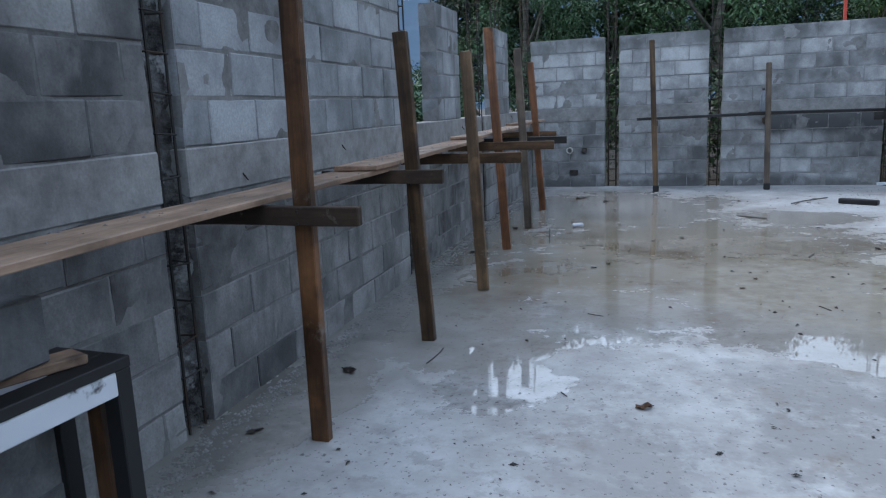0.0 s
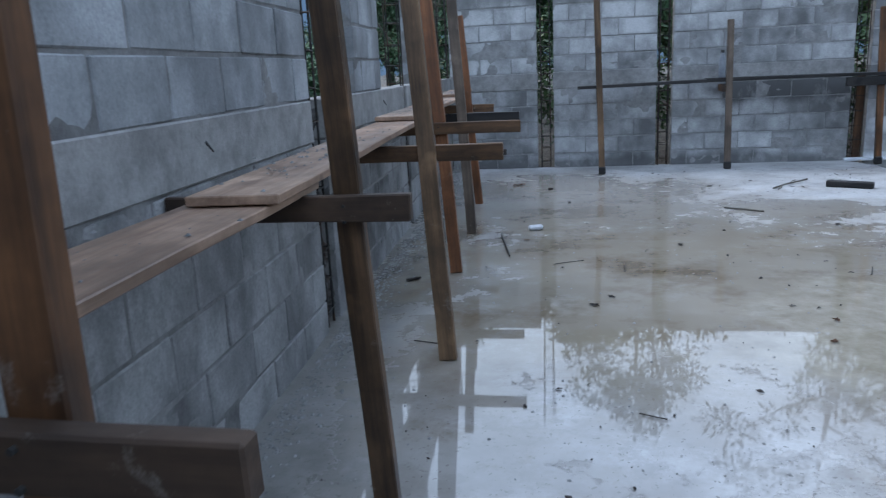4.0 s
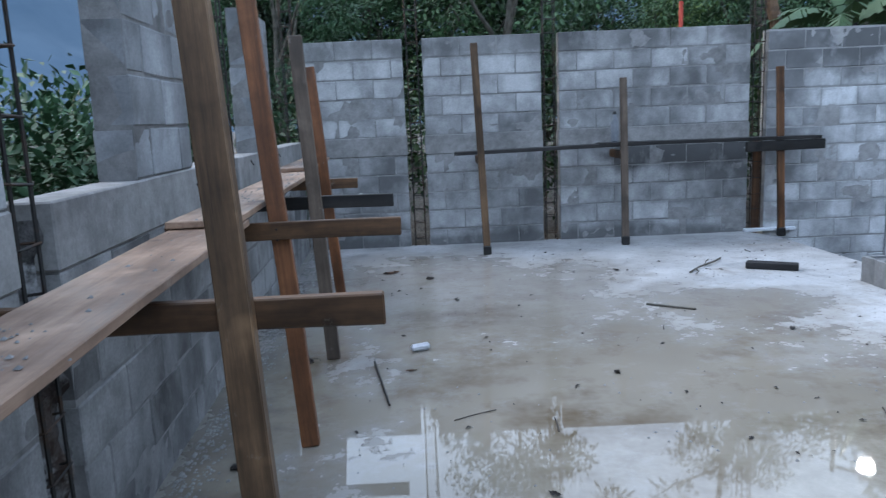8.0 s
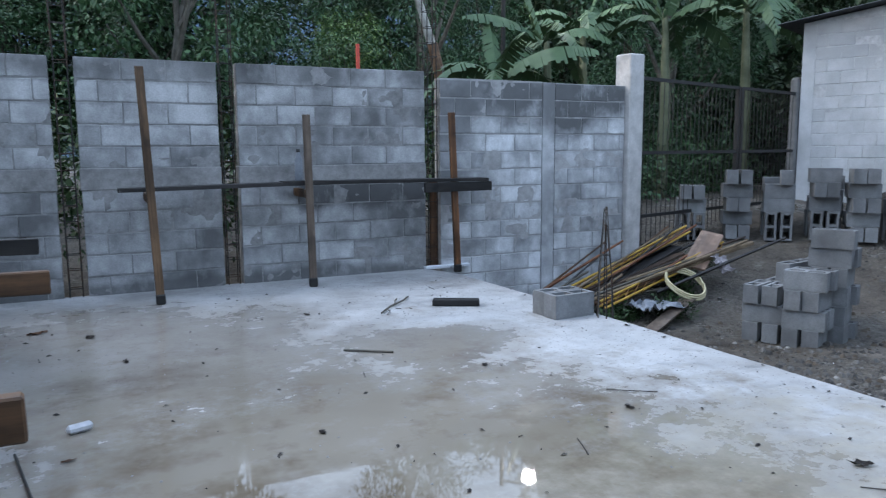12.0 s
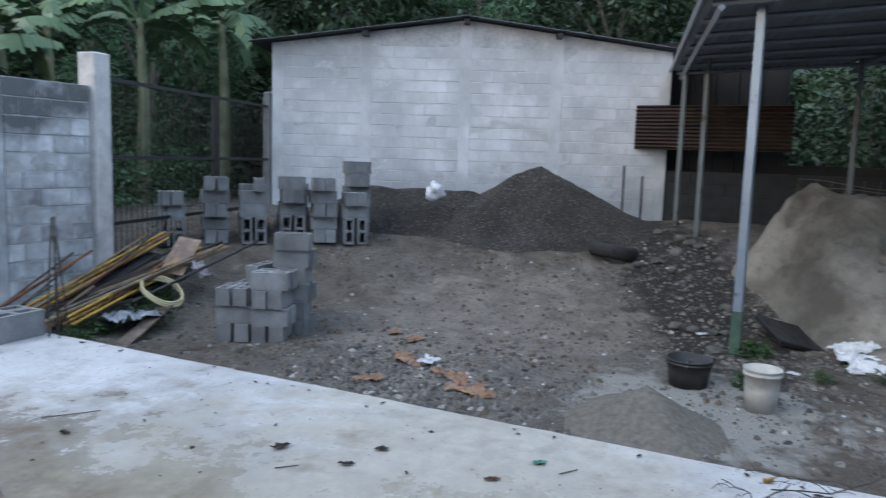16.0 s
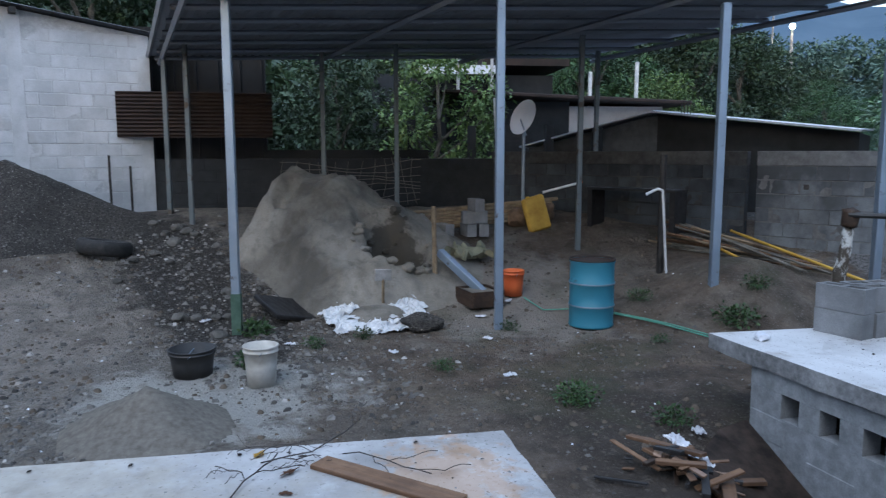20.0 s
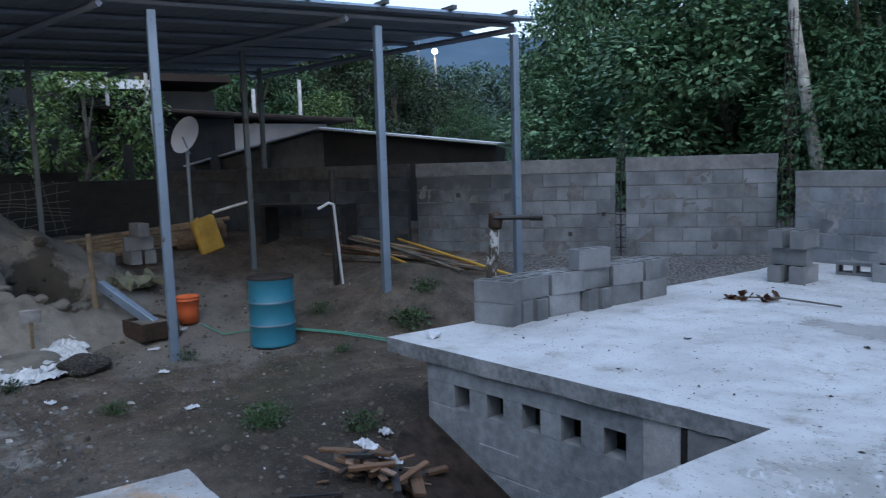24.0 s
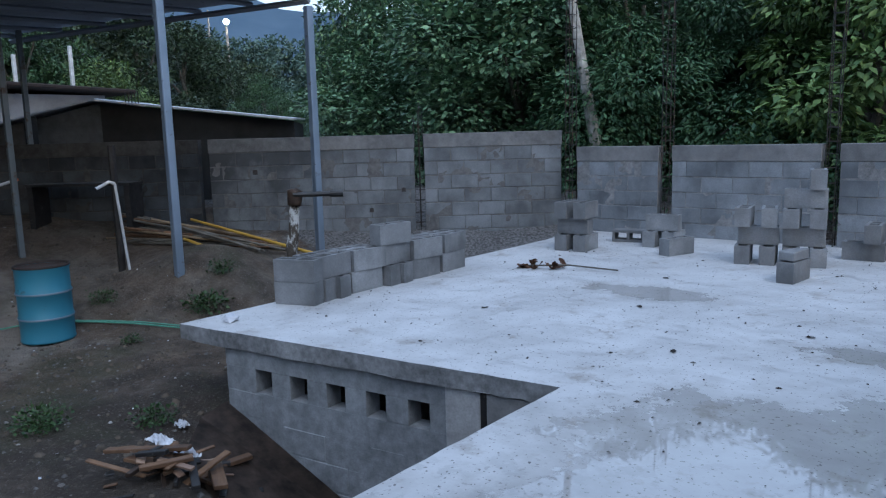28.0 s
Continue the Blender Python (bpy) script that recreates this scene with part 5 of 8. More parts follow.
# ---- loose things on the floor ----
fork = thing("forked_stick", "thin dark forked stick lying on the wet floor", "stick", pose(2.38, 8.29, 0.004, 0, 0, 47))
part("stem", tube([(-0.34, 0.0, 0.008), (-0.1, 0.02, 0.012), (0.12, -0.01, 0.02), (0.34, 0.02, 0.01)], 0.008, 6), M_BARK, fork)
part("twig", tube([(-0.02, 0.01, 0.012), (0.12, 0.06, 0.015), (0.24, 0.09, 0.006)], 0.005, 5), M_BARK, fork)
part("twig", tube([(-0.2, 0.01, 0.012), (-0.28, -0.05, 0.012), (-0.36, -0.06, 0.006)], 0.005, 5), M_BARK, fork)
lone("straight_stick", tube([(1.52, 7.11, 0.008), (1.66, 7.0, 0.012), (1.8, 6.92, 0.008)], 0.008, 6), M_BARK, "short dark stick lying on the wet floor", "stick")
lone("charred_plank", wobble(one_box(-0.2, -0.05, 0, 0.2, 0.05, 0.06, bevel=0.008), 0.006, 8), M_BLACKWOOD, "short blackened piece of lumber lying on the wet floor", "lumber", pose(2.845, 8.076, 0, 0, 0, -27))
lone("white_wrapper", wobble(one_box(-0.06, -0.025, 0, 0.06, 0.025, 0.045, bevel=0.015), 0.006, 20), M_CAN, "small white plastic piece on the wet floor", "litter", pose(-0.06, 6.31, 0, 0, 0, 20))
lone("iron_rod", one_rod((-0.315, 6.11, 0.012), (-0.194, 5.45, 0.012), 0.006, n=6), M_REBAR, "short rusty iron rod lying on the floor", "rod")
hb = hollow_mesh("hollow_block", M_BLOCK_NEW)


def loose_block(m, label="grey hollow cement block", group="loose blocks"):
    ob = new("cement_block", hb)
    ob.matrix_basis = m
    return tagged(ob, label, "cement block", group)


for dx, dy in ((0, 0), (0.0, 0.165)):
    loose_block(pose(3.47 + dx, 7.30 + dy, 0.095, 0, 0, 4), "grey hollow cement block on the floor edge", "blocks on the floor edge")


def leaf_litter(seed, s):
    bm = bmesh.new()
    n = 15
    c = bm.verts.new((0, 0, 0.1 * s))
    ring = [bm.verts.new((s * (0.9 + 0.8 * noise.noise(Vector((k * 1.3, seed, 0)))) * math.cos(k * math.tau / n), (0.5 + 0.45 * noise.noise(Vector((k * 1.1, seed, 8)))) * s * math.sin(k * math.tau / n), 0.004 + 0.5 * s * abs(noise.noise(Vector((k * 0.7, seed, 3)))))) for k in range(n)]
    for k in range(n):
        bm.faces.new((c, ring[k], ring[(k + 1) % n]))
    bmesh.ops.solidify(bm, geom=bm.faces[:], thickness=0.003)
    return bm


random.seed(4)
DEBRIS = [(0.98, 5.78, 0.05), (0.9, 1.75, 0.075), (-0.55, 1.9, 0.09), (-0.62, 1.15, 0.06), (-0.1, 5.95, 0.05), (0.35, 4.4, 0.05), (0.45, 4.55, 0.04), (1.5, 4.2, 0.045), (0.2, 7.5, 0.06), (0.0, 8.3, 0.1), (-0.35, 8.6, 0.12), (1.6, 8.3, 0.06), (2.2, 6.4, 0.05), (1.4, 3.9, 0.04), (2.5, 5.4, 0.06), (2.9, 4.4, 0.09), (3.1, 3.4, 0.06), (2.6, 2.6, 0.05), (2.0, 1.2, 0.05), (3.3, 2.2, 0.05), (-0.7, 6.2, 0.08), (-0.75, 4.9, 0.1)]
for k, (x, y, s) in enumerate(DEBRIS):
    lone("dead_leaf", leaf_litter(k * 3.1, s), M_LEAFDRY if k % 3 == 1 else M_DEBRIS, "curled dead leaf on the wet floor", "leaf", pose(x, y, 0.002, 0, 0, random.uniform(0, 360)) @ Matrix.Scale(0.65, 4), "floor litter")
for k in range(18):
    x, y = random.uniform(-0.6, 3.4), random.uniform(1.6, 9.3)
    if x > 2.3 and y < 1.2:
        continue
    a = random.uniform(0, math.tau)
    pts = [Vector((x + 0.05 * i * math.cos(a + 0.02 * i), y + 0.05 * i * math.sin(a - 0.03 * i), 0.006)) for i in range(random.randint(2, 6))]
    lone("twig", tube(pts, 0.0028, 5), M_DEBRIS, "thin dark twig on the wet floor", "twig", None, "floor twigs")
verts, faces = [], []
for k in range(5600):
    if k < 4000:
        y = random.uniform(-1.5, 9.8)
        x = -0.8 - 0.05 * y + 0.05 + abs(random.gauss(0, 0.085))
        s = random.choice((0.003, 0.003, 0.004, 0.004, 0.005, 0.006, 0.007, 0.009)) * random.uniform(0.7, 1.3)
    else:
        x, y = random.uniform(-0.7, 5.3), random.uniform(-7.0, 9.7)
        if (x > 2.3 and -1.5 < y < 1.2) or (x > 3.6 and y > -1.5):
            continue
        s = random.uniform(0.003, 0.007)
    i = len(verts)
    verts += [(x + s * random.uniform(0.6, 1.3) * a, y + s * random.uniform(0.6, 1.3) * b, c * s * 1.1) for a, b, c in ((-1, -1, 0), (1, -1, 0), (1, 1, 0), (-1, 1, 0), (0.2, 0.1, 1))]
    faces += [(i, i + 1, i + 4), (i + 1, i + 2, i + 4), (i + 2, i + 3, i + 4), (i + 3, i, i + 4)]
tagged(raw("mortar_crumbs", verts, faces, M_MORTAR, smooth=True), "crumbs of dried mortar and grit on the floor", "rubble", kind="stuff")

verts, faces = [], []
for k in range(1500):
    x, y = random.uniform(-0.6, 5.3), random.uniform(-6.9, 9.4)
    if (x > 2.3 and -1.55 < y < 1.2) or (x > 3.6 and y > -1.5) or noise.noise(Vector((x * 0.8, y * 0.8, 11))) < random.uniform(-0.45, 0.3):
        continue
    s, a = random.choice((0.005, 0.007, 0.009, 0.013, 0.02)), random.uniform(0, math.tau)
    i, ca, sa = len(verts), math.cos(a) * s, math.sin(a) * s
    verts += [(x + ca, y + sa, 0.003), (x - sa * 0.5, y + ca * 0.5, 0.003 + 0.3 * s), (x - ca, y - sa, 0.004), (x + sa * 0.4, y - ca * 0.4, 0.002), (x + 0.1 * ca, y, 0.004 + 0.45 * s)]
    faces += [(i, i + 1, i + 4), (i + 1, i + 2, i + 4), (i + 2, i + 3, i + 4), (i + 3, i, i + 4)]
tagged(raw("leaf_crumbs", verts, faces, M_DEBRIS), "tiny dark crumbs of leaves and bark on the wet floor", "litter", kind="stuff")

# board and branch on the floor corner
lone("floor_board", wobble(one_box(0, -0.06, 0, 0.75, 0.06, 0.022, bevel=0.003), 0.003, 4), M_OFFCUT, "reddish wooden board lying on the floor edge", "board", pose(3.585, 2.06, 0.0, 0, 0, -131.5))
dead = thing("dead_branch", "dry forked branch with thin bare twigs on the floor edge", "branch")


def straggle(p, heading, length, r, depth):
    """A crooked twig that forks."""
    pts = [Vector(p)]
    for k in range(6):
        heading += random.uniform(-0.45, 0.45)
        q = pts[-1] + Vector((math.cos(heading), math.sin(heading), 0)) * length / 6
        q.z = max(0.006, 0.01 + 0.018 * abs(math.sin(k * 0.8 + heading)))
        pts.append(q)
    part("twig" if depth else "stem", tube(pts, r, 5), M_DEBRIS, dead)
    if depth < 2:
        for k in (2, 3, 5):
            straggle(pts[k], heading + random.choice((-0.9, 0.8)), length * 0.5, r * 0.65, depth + 1)


straggle((3.62, 2.32, 0.01), -1.4, 0.75, 0.0035, 0)
straggle((3.28, 2.42, 0.01), -0.5, 0.45, 0.0038, 0)
straggle((3.66, 1.95, 0.01), -1.9, 0.5, 0.003, 1)
for nm, lb, x, y, mt, sz in (("plastic_scrap", "bright green plastic scrap on the wet floor", 3.366, 3.278, M_GREENHOSE, 0.045), ("fallen_leaf", "yellow-orange fallen leaf on the floor edge", 3.72, 2.335, M_YELLOW, 0.04), ("fallen_leaf", "dark red fallen leaf on the floor", 3.50, 2.19, M_LEAFDRY, 0.045), ("fallen_leaf", "dark curled leaf on the wet floor", 3.13, 3.98, M_DEBRIS, 0.042), ("fallen_leaf", "dark curled leaf on the wet floor", 2.9, 4.03, M_DEBRIS, 0.035)):
    lone(nm, leaf_litter(x * 7, sz), mt, lb, "litter", pose(x, y, 0.003, 0, 0, 40 * x))
random.seed(19)
for k in range(22):
    y = 1.4 + 7.4 * random.random()
    lone("dead_leaf", leaf_litter(60 + k, random.uniform(0.01, 0.027)), M_DEBRIS, "small dark leaf lying at the floor edge", "leaf", pose(3.80 - 0.012 * (y - 1.1) - random.uniform(0.03, 0.14), y, 0.002, 0, 0, k * 57), "edge litter")

# blocks along the far floor edge
random.seed(11)


def at(px, py, z, rz=0, rx=0, ry=0):
    return pose(px, py, z, rx, ry, rz)


edge = "floor edge stack"
for x, y, z, rz in ((5.33, -1.97, 0, 20), (5.37, -2.15, 0, 14), (5.36, -2.32, 0, 11), (5.30, -2.68, 0, 91), (5.36, -2.97, 0, 6), (5.35, -3.13, 0, 9), (5.27, -3.47, 0, 87), (5.43, -3.46, 0, 90), (5.29, -3.92, 0, 93), (5.46, -2.66, 0, 89),
                    (5.34, -1.98, 1, 21), (5.30, -2.30, 1, 96), (5.46, -2.27, 1, 92), (5.29, -2.72, 1, 87), (5.45, -2.70, 1, 91), (5.31, -3.09, 1, 93), (5.26, -3.50, 1, 85), (5.42, -3.48, 1, 90), (5.29, -3.95, 1, 95), (5.45, -3.93, 1, 89)):
    loose_block(at(x, y, 0.095 + 0.193 * z, rz), group=edge)
loose_block(at(5.28, -3.06, 0.481, 86), "grey hollow cement block on top of a low stack", edge)


def small_stack(x, y, rz, rows, label):
    """Rows of one or two blocks, crossed over one another."""
    m = pose(x, y, 0, 0, 0, rz)
    for k, kind in enumerate(rows):
        z = 0.095 + 0.193 * k
        if kind == 2:
            for s in (-0.12, 0.12):
                loose_block(m @ pose(s, 0, z, 0, 0, 90 + random.uniform(-3, 3)), label, "block stacks")
        elif kind == 1:
            loose_block(m @ pose(random.uniform(-.02, .02), 0, z, 0, 0, random.uniform(-3, 3)), label, "block stacks")
        elif kind == 3:
            loose_block(m @ pose(-0.1, 0, z, 0, 0, 90), label, "block stacks")


lab = "grey hollow cement blocks stacked on the wet floor"
small_stack(4.82, -5.76, 6, (2, 1, 2), lab)
loose_block(pose(4.57, -6.66, 0.075, 90, 0, 12), lab, "block stacks")
small_stack(4.05, -6.5, 5, (2, 1), lab)
loose_block(at(3.68, -6.0, 0.095, 70), "single grey cement block on the wet floor", "block stacks")
small_stack(2.80, -5.93, 14, (2, 1, 2), lab)
small_stack(2.36, -6.02, 14, (2, 1, 2, 1, 3), lab)
loose_block(at(2.22, -5.12, 0.095, 84), "single grey cement block on the wet floor", "block stacks")
lone("block_fragment", wobble(one_box(-0.15, -0.07, 0.192, 0.15, 0.07, 0.28, bevel=0.01), 0.02, 6), M_BLOCK_NEW, "broken piece of cement block", "cement block", pose(2.22, -5.12, 0.0, 0, 0, 80))
small_stack(1.94, -6.6, 3, (1, 3), lab)
lone("white_cup", lathe([(0.0, 0), (0.04, 0), (0.045, 0.11), (0.041, 0.11), (0.036, 0.01)], 14), M_WHITEPLASTIC, "white plastic cup by the wall", "cup", pose(1.9, -6.9, 0))
dead2 = thing("dry_branch_heap", "small heap of dry brown leaves and a stick on the floor", "branch", pose(4.2, -4.52, 0, 0, 0, 10))
part("stick", tube([(-0.5, -0.05, 0.02), (0.0, 0.0, 0.05), (0.5, 0.05, 0.02)], 0.009, 6), M_BARK, dead2)
for k in range(14):
    o = part("dry_leaf", leaf_litter(k, 0.07), M_LEAFDRY, dead2)
    o.matrix_basis = pose(random.uniform(0.1, 0.5), random.uniform(-.15, .15), random.uniform(0, 0.06), random.uniform(-40, 40), random.uniform(-40, 40), random.uniform(0, 360))
lone("white_wrapper", wobble(lump(0.06, 3), 0.012, 20), M_CAN, "crumpled white wrapper on the floor corner", "litter", pose(5.28, -1.25, 0.03))
for k, (x, y) in enumerate(((1.7, 0.6), (1.2, -0.6), (2.2, -2.4), (2.9, -3.4), (1.6, -3.2), (3.9, -2.7), (0.9, -2.0), (3.2, -4.6))):
    lone("dead_leaf", leaf_litter(40 + k, 0.035), M_DEBRIS, "curled dead leaf on the wet floor", "leaf", pose(x, y, 0.002, 0, 0, k * 50), "floor litter")

# ---- yard ----


def on_ground(x, y, dz=0.0):
    return (x, y, ground_z(x, y) + dz)


# stacks in the yard
yl = "damp grey hollow cement block stacked in the yard"
m = pose(6.31, 7.82, ground_z(6.4, 7.6) - 0.01, 0, 0, -68)
for x, y, rows in ((0, 0, "ele"), (0.42, -0.06, "elel"), (0.52, 0.36, "lelelt"), (0.06, 0.42, "eleo"), (0.3, 0.75, "elelo")):
    for k, kind in enumerate(rows):
        z = 0.095 + 0.192 * k
        spots = {"e": ((-0.083, 0, 90), (0.083, 0.01, 90)), "l": ((0, -0.083, 0), (0.02, 0.083, 0)), "t": ((0.02, -0.1, 4),), "o": ((0.05, 0, 80),)}[kind]
        for dx, dy, rz in spots:
            loose_block(m @ pose(x + dx + random.uniform(-.015, .015), y + dy + random.uniform(-.012, .012), z, 0, 0, rz + random.uniform(-4, 4)), yl, "near yard stack")
for x, y, rz, rows in ((7.85, 10.5, -40, (4, 1, 2)), (8.38, 10.16, -40, (2, 1, 2, 1, 2)), (8.72, 9.74, -45, (4, 1, 1, 3)), (9.1, 9.32, -45, (4, 1, 2, 1)), (9.35, 8.93, -45, (2, 1, 2, 1, 2)), (9.62, 8.55, -45, (4, 1, 2)), (9.95, 8.72, -45, (2, 1, 2, 1, 2, 1)), (8.98, 9.98, -45, (2, 1, 2, 1)), (9.42, 9.52, -45, (2, 1, 2, 1))):
    m = pose(x, y, ground_z(x, y) - 0.01, 0, 0, rz)
    z = 0.0
    for kind in rows:
        if kind == 4:
            for s in (-0.1, 0.1):
                loose_block(m @ pose(s, -0.05, z + 0.195, 90, 90, 0), yl, "far yard stacks")
            for s in (-0.13, 0.13):
                loose_block(m @ pose(s, 0.2, z + 0.195, 90, 90, 0), yl, "far yard stacks")
            z += 0.392
            continue
        for s in ((-0.085, 0.085) if kind == 2 else (0.08,) if kind == 3 else (0.0,)):
            loose_block(m @ pose(s, 0, z + 0.095, 0, 0, (90 if kind in (2, 3) else 0) + random.uniform(-4, 4)), yl, "far yard stacks")
            if kind == 1:
                loose_block(m @ pose(s, 0.17, z + 0.095, 0, 0, random.uniform(-4, 4)), yl, "far yard stacks")
        z += 0.192


def heap(name, label, material, cx, cy, rx, ry, h, rz=0, ridge=0.0, rough=0.06, bite=None, n=46, peak=0.0):
    """A loose heap that runs out onto the ground."""
    verts, faces = [], []
    c, s = math.cos(radians(rz)), math.sin(radians(rz))
    for j in range(n + 1):
        for i in range(n + 1):
            u, v = 2.4 * i / n - 1.2, 2.4 * j / n - 1.2
            w = (u - peak) / (1 - peak if u > peak else 1 + peak)
            d = math.hypot(max(0.0, abs(w) - ridge) / (1 - ridge), v)
            x, y = cx + c * u * rx - s * v * ry, cy + s * u * rx + c * v * ry
            k = max(0.0, 1 - d) ** 1.15
            z = h * k + rough * h * noise.fractal(Vector((x * 2.3, y * 2.3, 3)), 1.0, 2.0, 4) * min(1, 3 * k)
            if bite:
                bx, by, br, bd = bite
                z -= bd * smooth01(1 - math.hypot(x - bx, y - by) / br)
            verts.append((x, y, ground_z(x, y) + (z if d < 1.02 else -0.05)))
    for j in range(n):
        for i in range(n):
            a = j * (n + 1) + i
            faces.append((a, a + 1, a + n + 2, a + n + 1))
    return tagged(raw(name, verts, faces, material, smooth=True), label, "heap", kind="stuff")


SAND = []


def sand_heap():
    """The sand: a steep crumbling head, a long run-out and a dug hollow with a sharp rim."""
    n, verts, faces = 110, [], []
    c, s = math.cos(radians(51)), math.sin(radians(51))
    for j in range(n + 1):
        for i in range(n + 1):
            u, v = 2.4 * i / n - 1.2, 2.4 * j / n - 1.2
            w = (u - 0.42) / (0.4 if u > 0.42 else 1.42)
            squeeze = 1 + 0.75 * smooth01((u + 0.4) / 0.9) if v > 0 else 1.0
            d = math.hypot(max(0.0, abs(w) - 0.16) / 0.84, v * squeeze)
            x, y = 11.0 + c * u * 2.05 - s * v * 1.85, 1.65 + s * u * 2.05 + c * v * 1.85
            k = max(0.0, 1 - d)
            p = Vector((x * 1.6, y * 1.6, 3))
            rough = 0.16 * noise.fractal(p, 0.9, 2.1, 5) + 0.07 * abs(noise.noise(p * 2.3)) + 0.05 * noise.noise(p * 5)
            z = 1.22 * min(k, 0.74 + 0.12 * k) + rough * min(1, 3.5 * k)
            for bx, by, br, bd in ((10.35, 0.98, 0.5, 0.42), (10.6, 1.15, 0.36, 0.25), (11.3, 2.45, 0.2, 0.18)):
                q = math.hypot((x - bx), (y - by)) + 0.16 * noise.noise(Vector((x * 3.1, y * 3.1, 8)))
                z -= bd * smooth01((br - q) / (0.3 * br)) * min(1, 2.2 * k)
            verts.append((x, y, ground_z(x, y) + (z if d < 1.02 else -0.05)))
    for j in range(n):
        for i in range(n):
            a = j * (n + 1) + i
            faces.append((a, a + 1, a + n + 2, a + n + 1))
    SAND.extend(verts)
    return tagged(raw("sand_heap", verts, faces, M_SANDPILE, smooth=True), "large damp grey sand heap with a dug-out hollow", "heap", kind="stuff")


sand_heap()
random.seed(17)
dug = [p for p in SAND if math.hypot(p[0] - 10.35, p[1] - 0.98) < 0.62]
for k in range(60):
    x, y, z = random.choice(dug)
    r = random.choice((0.03, 0.045, 0.06, 0.085)) * random.uniform(0.8, 1.2)
    lone("sand_clod", lump(r, k, 0.75, 2), M_SANDPILE, "crumbled clod of damp sand in the hollow", "clod", pose(x, y, z + 0.3 * r, 0, 0, k * 30), "sand clods")
heap("gravel_heap", "grey gravel heap against the whitewashed wall", M_GRAVEL, 11.85, 6.4, 2.0, 1.15, 1.02, -66, 0.02, 0.05)
heap("gravel_ridge", "low gravel ridge along the whitewashed wall", M_GRAVEL, 11.1, 8.2, 2.1, 0.72, 0.55, -66, 0.4, 0.05, n=34)
heap("mortar_heap", "small heap of damp mortar mix beside the floor", M_WETMIX, 5.85, 3.3, 0.75, 0.62, 0.36, 15, 0.0, 0.03, n=30)

# barrel
bar = thing("oil_barrel", "blue painted steel drum with pale ribs and a rusty rim", "barrel", pose(*on_ground(8.43, -1.12)) @ Matrix.Scale(0.9, 4))
prof = [(0.0, 0.0), (0.285, 0.0), (0.292, 0.02), (0.285, 0.04)]
for z in (0.28, 0.57):
    prof += [(0.285, z - 0.03), (0.296, z - 0.012), (0.296, z + 0.012), (0.285, z + 0.03)]
prof += [(0.285, 0.83), (0.294, 0.85), (0.294, 0.87), (0.28, 0.872), (0.276, 0.80), (0.0, 0.80)]
drum = part("drum", lathe(prof, 36), M_BLUE, bar)
for z in (0.28, 0.57):
    part("rib", lathe([(0.2965, z - 0.011), (0.300, z), (0.2965, z + 0.011)], 36), M_GALV, drum)
part("lid", wobble(lathe([(0.274, 0.858), (0.262, 0.85), (0.0, 0.846)], 36), 0.004, 6), M_RUST, drum, "dark rusted barrel lid")
part("rim", lathe([(0.288, 0.855), (0.299, 0.862), (0.294, 0.885), (0.278, 0.882), (0.274, 0.86)], 36), M_RUST, drum)


def bucket(name, label, material, x, y, h, r, tilt=(0, 0), handle=True, fill=None):
    b = thing(name, label, "bucket", pose(*on_ground(x, y), *tilt))
    body = part("body", lathe([(0.0, 0.0), (r * 0.82, 0.0), (r * 0.9, h * 0.5), (r * 0.97, h * 0.84), (r * 1.03, h * 0.85), (r * 1.03, h * 0.88), (r, h * 0.89), (r, h * 0.96), (r * 1.04, h * 0.97), (r * 1.04, h), (r * 0.95, h), (r * 0.8, 0.03), (0.0, 0.03)], 28), material, b)
    if fill:
        part("fill", lathe([(0.0, h * 0.6), (r * 0.88, h * 0.6)], 20), fill, body)
    if handle:
        part("handle", tube([(r * 1.03 * math.cos(a), r * 1.03 * math.sin(a) * 0.35 - 0.02, h * 0.9 - 0.25 * h * math.sin(a)) for a in np.linspace(0, math.pi, 12)], 0.004, 5), M_GALV, body)
    return b


bucket("mortar_bucket", "cement-smeared white plastic bucket", M_GREYPLASTIC, 6.80, 2.55, 0.36, 0.15, fill=M_GRAVEL)
bucket("rubber_pail", "black rubber pail on the ground", M_BLACKPLASTIC, 7.25, 3.2, 0.26, 0.21, fill=M_DEBRIS)
bucket("orange_bucket", "orange plastic bucket behind the shed post", M_ORANGE, 9.45, -0.45, 0.33, 0.14)

# shed with metal roof
shed = thing("open_shed", "open shed with a dark corrugated metal roof on grey steel posts", "shed", kind="structure")
ROOF = [(8.35, 3.45, 3.12), (13.75, 4.75, 3.02), (13.0, -2.9, 3.12), (8.0, -4.75, 3.29)]


def roof_at(u, v):
    a, b, c, d = (Vector(p) for p in ROOF)
    return (a * (1 - u) + d * u) * (1 - v) + (b * (1 - u) + c * u) * v


verts, faces = [], []
NR = 220
for j in range(9):
    for i in range(NR + 1):
        p = roof_at(i / NR, j / 8)
        verts.append((p.x, p.y, p.z + 0.008 * math.sin(i * math.pi / 2)))
for j in range(8):
    for i in range(NR):
        a = j * (NR + 1) + i
        faces.append((a, a + 1, a + NR + 2, a + NR + 1))
raw("roof_sheet", verts, faces, M_SHEDROOF, shed)
for k in range(7):
    v = 0.03 + 0.94 * k / 6
    a, b = roof_at(0.01, v), roof_at(0.99, v)
    bm = rod(bmesh.new(), a - Vector((0, 0, 0.06)), b - Vector((0, 0, 0.06)), 0.032, n=4)
    part("purlin", bm, M_SHEDROOF, shed)
